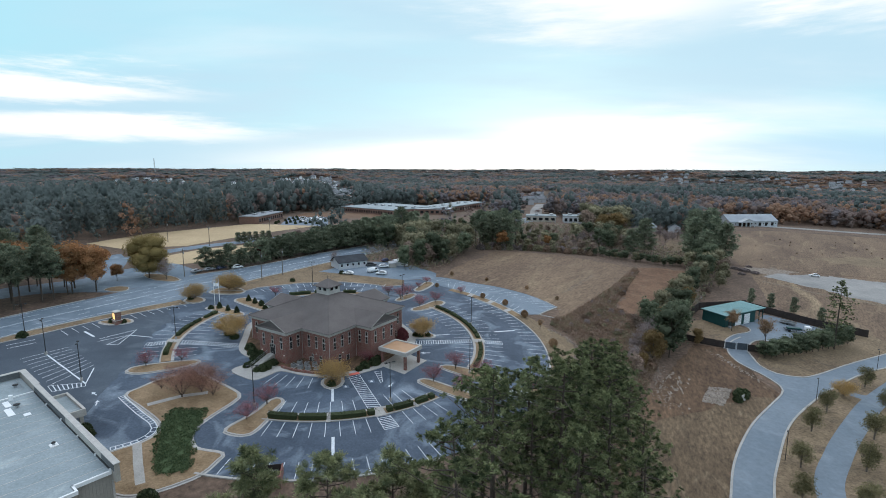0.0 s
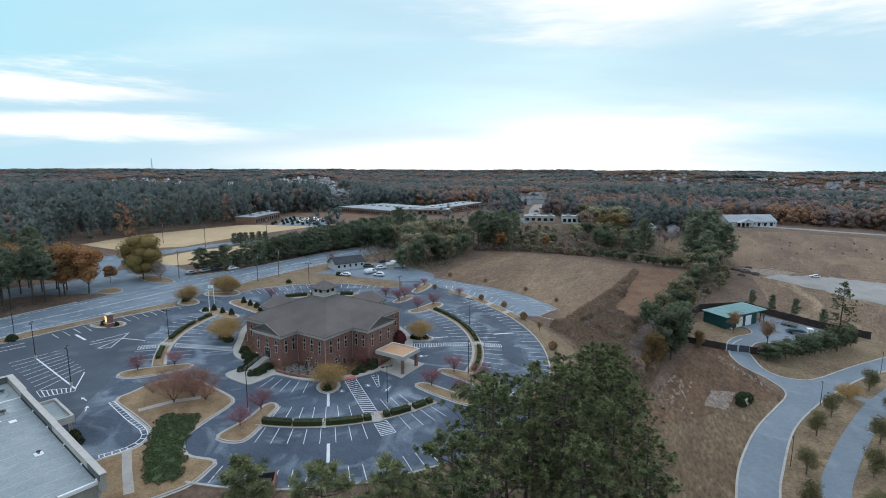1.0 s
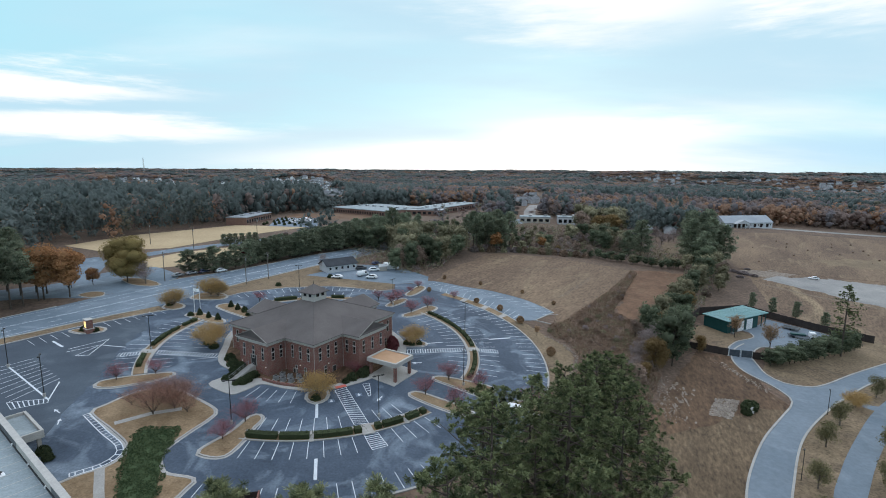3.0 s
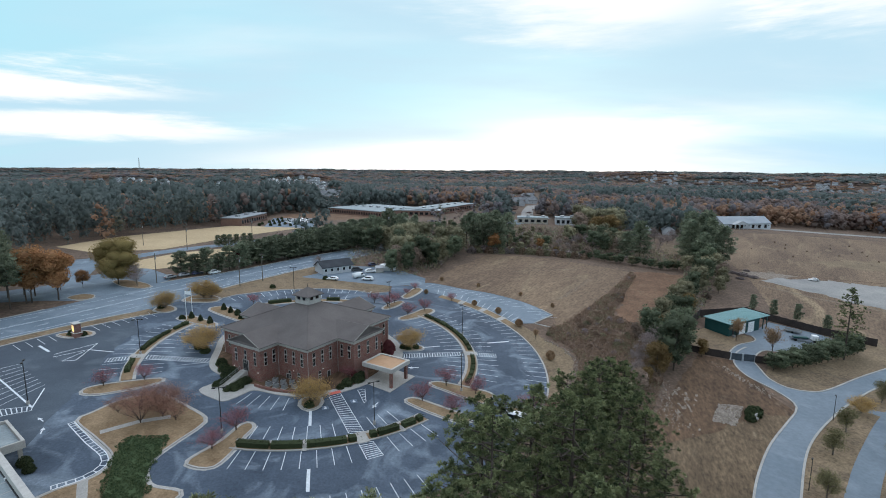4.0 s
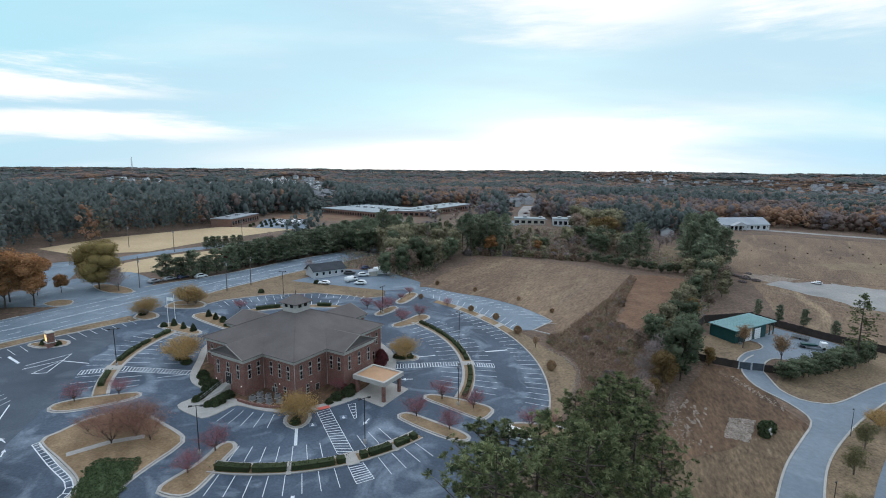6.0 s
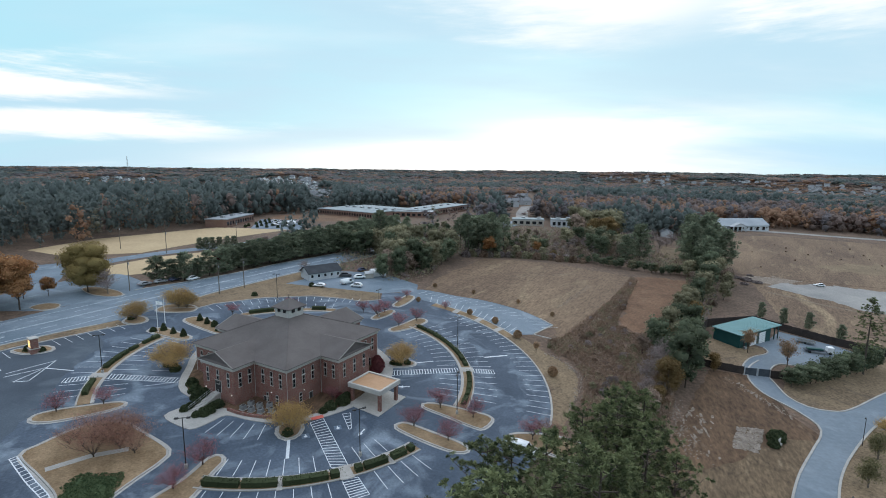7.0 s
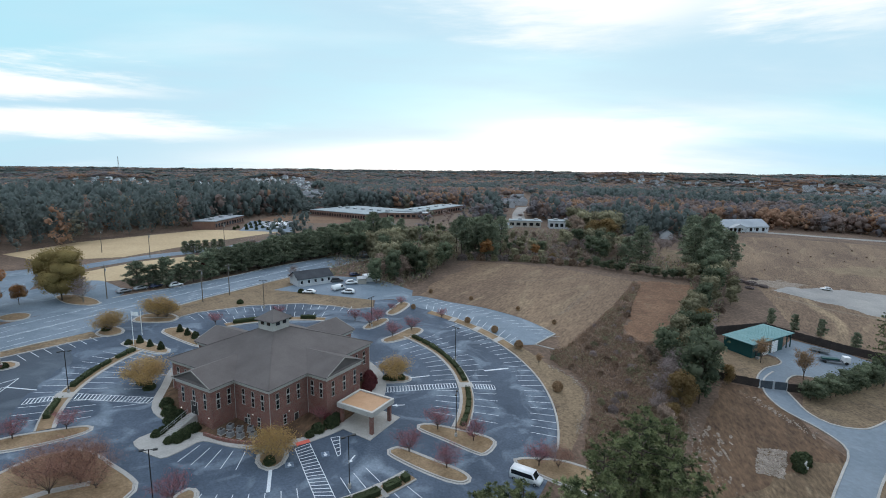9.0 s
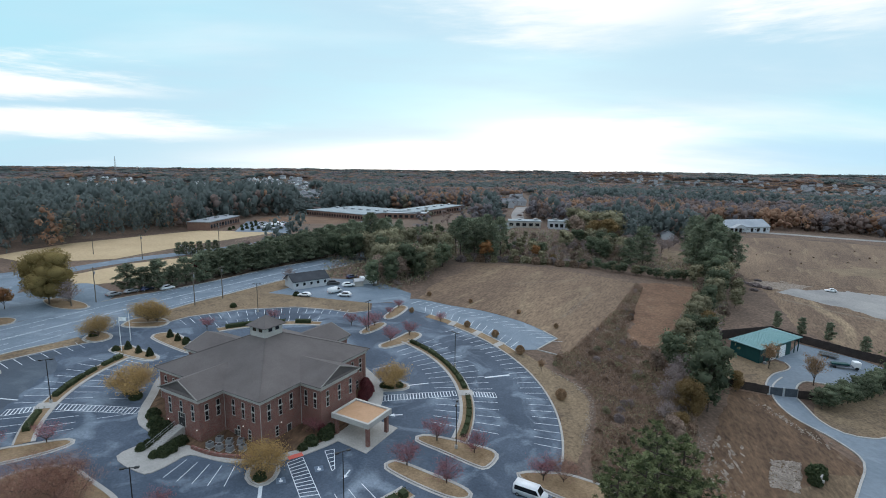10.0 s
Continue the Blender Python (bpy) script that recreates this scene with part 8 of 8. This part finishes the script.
def build_dumpster():
    x, y = -2.6, -33.4
    t = thing("dumpster_enclosure", x, y, G(x, y), 12, "brown brick bin enclosure with a dark bin inside", "enclosure")
    for a in ((-2.4, -2.15, -2.0, 2.0), (2.15, 2.4, -2.0, 2.0), (-2.15, 2.15, -2.0, -1.75)):
        part("wall", box(a[0], a[1], a[2], a[3], -0.4, 2.0, 0.02), BRICK, t)
    part("gate", box(-2.1, 2.1, 1.85, 1.93, 0.05, 1.9), FENCE, t)
    part("bin", box(-1.7, 1.7, -1.3, 1.0, 0.1, 1.5, 0.06), DARK_METAL, t)


build_dumpster()


def build_rubble():
    rng = np.random.default_rng(5)
    spots = []
    bed = [(89.9, 4.0), (94.1, 2.4), (98, 7), (101.2, 11.6), (95.6, 12.0), (92.5, 8)]
    while len(spots) < 700:
        q = (rng.uniform(89, 102), rng.uniform(2, 12.5))
        if inside(q, bed):
            spots.append((q[0], q[1], rng.uniform(0.14, 0.34)))
    for i in range(260):
        u = rng.random()
        spots.append((80 + 6 * u + rng.normal() * 1.2, 2 + 22 * u + rng.normal() * 2.5, rng.uniform(0.08, 0.22)))
    for i in range(120):
        u = rng.random()
        spots.append((108 + 4 * u + rng.normal() * 0.7, 34 - 16 * u + rng.normal() * 1.5, rng.uniform(0.08, 0.2)))
    edge = spline([(60.5, 47), (65, 40.5), (66.2, 32), (63.3, 24), (59.2, 15)], 0.5, False)
    for i in range(260):
        x, y = edge[rng.integers(len(edge))]
        spots.append((x + rng.normal() * 0.45, y + rng.normal() * 0.45, rng.uniform(0.08, 0.2)))
    V, F, n = [], [], 0
    base = np.array([(1, 0, 0), (0, 1, 0), (-1, 0, 0), (0, -1, 0), (0, 0, 0.8), (0, 0, -0.8)])
    tri = [(0, 1, 4), (1, 2, 4), (2, 3, 4), (3, 0, 4), (1, 0, 5), (2, 1, 5), (3, 2, 5), (0, 3, 5)]
    for x, y, s in spots:
        v = base * s * rng.uniform(0.6, 1.4, size=(6, 3))
        a = rng.uniform(0, 6.28)
        R = np.array([[math.cos(a), -math.sin(a), 0], [math.sin(a), math.cos(a), 0], [0, 0, 1]])
        V.append(v @ R.T + np.array([x, y, G(x, y) + 0.1]))
        F += [(p + n, q + n, r + n) for p, q, r in tri]
        n += 6
    me = to_mesh("rubble", np.concatenate(V), np.array(F), [RUBBLE])
    tagged(new("rubble", me), "scattered pale rubble and stones on bare dirt", "rubble", kind="stuff")


build_rubble()
d = thing("drain_headwall", 100.6, 5.6, G(100.6, 5.6), 40, "small pale concrete drain headwall among shrubs", "drain")
part("headwall", box(-0.7, 0.7, -0.12, 0.12, -0.2, 1.5, 0.03), PALE_CONC, d)
part("pipe", tube([(0, -0.5, 0.45), (0, 0.3, 0.45)], [0.3, 0.3], 12), CONCRETE, d)


# ---------------------------------------------------------------- far buildings


def flat_block(name, x, y, turn, L, W, h, wall_mat, label, bays=8, roof_mat=None):
    t = thing(name, x, y, G(x, y) + far_hill(x, y), turn, label, "building")
    part("wall", box(-L / 2, L / 2, -W / 2, W / 2, -1.5, h), wall_mat, t)
    part("roof", box(-L / 2 - 0.2, L / 2 + 0.2, -W / 2 - 0.2, W / 2 + 0.2, h, h + 0.5), roof_mat or MEMBRANE, t)
    for i in range(bays):
        xx = -L / 2 + L * (i + 0.5) / bays
        part("window", box(xx - L / bays * 0.3, xx + L / bays * 0.3, -W / 2 - 0.06, -W / 2 + 0.1, h * 0.25, h * 0.72), GLASS, t)
    for i in range(max(2, bays // 3)):
        xx = -L / 2 + L * (i + 0.7) / max(2, bays // 3)
        part("roof_unit", box(xx - 1.5, xx + 1.5, -1.2, 1.2, h + 0.5, h + 1.7, 0.1), METAL, t)
    return t


DULL_BRICK = surf("dull_brick", (0.15, 0.085, 0.065), (0.20, 0.12, 0.095), 0.1, 1.0, 0.85, 0.1, dirt=0.15)
flat_block("school", -31, 362, -38, 68, 58, 4.8, DULL_BRICK, "long low brick school with pale flat roofs", 22)
flat_block("school_wing", 6, 352, -6, 46, 30, 4.6, DULL_BRICK, "brick school wing with pale roof", 10, GREY_ROOF)
flat_block("school_wing", 30, 386, 62, 96, 26, 5.6, DULL_BRICK, "long brick school wing with pale roof and parapet", 18)
flat_block("low_store", -117, 270, 86, 43, 15, 5.2, DULL_BRICK, "low brick store with white parapet", 11, GREY_ROOF)
gable_house("church_hall", -6, 246, 40, 20, 12, 5, 3, DULL_BRICK, GREY_ROOF, "brick hall with pale metal roof", 5, category="building")
barn = gable_house("white_barn", 288, 331.5, 9.5, 46, 17, 4.0, 5.2, WHITE_WALL, GREY_ROOF, "long white building with a pale gabled roof and porch", 12, category="building")
bm = bmesh.new()
for sx in (-1, 1):
    q = [(-9, -8.8, 6.6), (-9, -13.5, 6.6), (-9 + 7 * sx, -13.5, 3.7), (-9 + 7 * sx, -8.0, 3.7)]
    top = [bm.verts.new(v) for v in q]
    low = [bm.verts.new((v[0], v[1], v[2] - 0.2)) for v in q]
    bm.faces.new(top)
    bm.faces.new(low[::-1])
    for i in range(4):
        bm.faces.new((top[i], low[i], low[(i + 1) % 4], top[(i + 1) % 4]))
part("porch_roof", bm, GREY_ROOF, barn)
bm = bmesh.new()
for y in (-13.3, -13.1):
    bm.faces.new([bm.verts.new(v) for v in ((-15.6, y, 3.6), (-2.4, y, 3.6), (-9, y, 6.35))])
part("porch_gable", bm, WHITE_WALL, barn)
for x in (-15, -11, -7, -3):
    part("porch_post", box(x - 0.25, x + 0.25, -13.4, -12.9, -1, 3.6), WHITE_WALL, barn)
# dark slabs on the solid wall stand for the darkness of open bays
for x in (-13, -9, -5, 6, 12, 18):
    part("dark_bay", box(x - 1.2, x + 1.2, -8.56, -8.4, 0, 2.9), GLASS, barn)
gable_house("clearing_house", 173, 262, 25, 14, 9, 3.4, 2.4, SIDING, GREY_ROOF, "pale house behind the bare trees", 3)
gable_house("clearing_house", 197, 268, 70, 12, 8, 3.4, 2.4, WHITE_WALL, GREY_ROOF, "white house behind the bare trees", 3)
flat_block("pale_block", 102, 300, -10, 24, 12, 4.6, SIDING, "small tan commercial building", 5)
flat_block("pale_block", 127, 296, -8, 15, 12, 5.6, WHITE_WALL, "small white commercial building", 4)
strip("road", dense([(255, 332), (330, 322), (420, 300), (560, 262)], 8, False), 9, 0.12, GRAVEL, label="pale road beyond the meadow", category="road")
for i in range(24):
    x, y = -92 + 24 * random.random() - 0.12 * (i - 12), 252 + 42 * random.random()
    place((CAR_W, CAR_G)[i % 2], x, y, 1.0, random.choice((20, 110)))


# shrub copies enlarged to stand for the small trees of the far car park
for i in range(26):
    place(MOUND, -100 + 7.5 * (i % 5) + 0.1 * i + random.uniform(-1, 1), 250 + 9 * (i // 5) + random.uniform(-1, 1), 2.3, zs=3.0)


def far_houses():
    kit = gable_house("far_house", -300, 900, 30, 13, 9, 6.2, 3.6, WHITE, FAR_ROOF, "pale suburban house among trees", 1, group="far houses")
    kit2 = gable_house("far_house", -280, 930, 70, 13, 9, 6.2, 3.6, WHITE_WALL, FAR_ROOF, "tan suburban house among trees", 1, group="far houses")
    rng = np.random.default_rng(9)
    first = [kit, kit2]
    i = 0
    for a0, d0, wa, wd, h, n, _ in ESTATES:
        for k in range(n):
            # rows of houses across the slope, most with a gable turned to the camera
            row = rng.integers(6)
            x, y = at_bearing(a0 + rng.uniform(-wa, wa), d0 + wd * ((row + 0.5) / 3 - 1) + rng.normal() * wd * 0.06)
            m = pose(x, y, G(x, y) + far_hill(x, y) - 0.3, 0, 0, rng.choice((20, 95, 105, 115)) - a0 + rng.normal() * 10)
            if first:
                first.pop().matrix_basis = m
            else:
                copy_thing(kit if a0 < 0 and i % 5 < 3 else kit2, m @ Matrix.Diagonal((0.85, 0.85, 0.85, 1)))
            i += 1
    x, y = at_bearing(18.1, 660)
    copy_thing(kit, pose(x, y, G(x, y) + far_hill(x, y) + 2, 0, 0, 95))
    flat_block("far_warehouse", *at_bearing(-6.6, 1720), 5, 46, 30, 9, WHITE_WALL, "far pale warehouse among the woods", 3)
    flat_block("far_warehouse", *at_bearing(-42.5, 980), 40, 44, 26, 8, WHITE_WALL, "far pale warehouse among the woods", 3)


far_houses()


def build_mast():
    x, y = -1250, 2050
    z = G(x, y) + far_hill(x, y)
    t = thing("radio_mast", x, y, z, 0, "slender far radio mast on the skyline", "mast")
    bm = bmesh.new()
    for k in range(3):
        a = 2 * math.pi * k / 3
        tube([(4 * math.cos(a), 4 * math.sin(a), -2), (1.2 * math.cos(a), 1.2 * math.sin(a), 78)], [0.45, 0.35], 5, bm)
    for j in range(12):
        r0, z0 = 4 - 2.8 * j / 12, 78 * j / 12
        for k in range(3):
            a, b = 2 * math.pi * k / 3, 2 * math.pi * (k + 1) / 3
            tube([(r0 * math.cos(a), r0 * math.sin(a), z0), (r0 * math.cos(b), r0 * math.sin(b), z0 + 5)], [0.2, 0.2], 4, bm)
    part("lattice", bm, METAL, t)


build_mast()
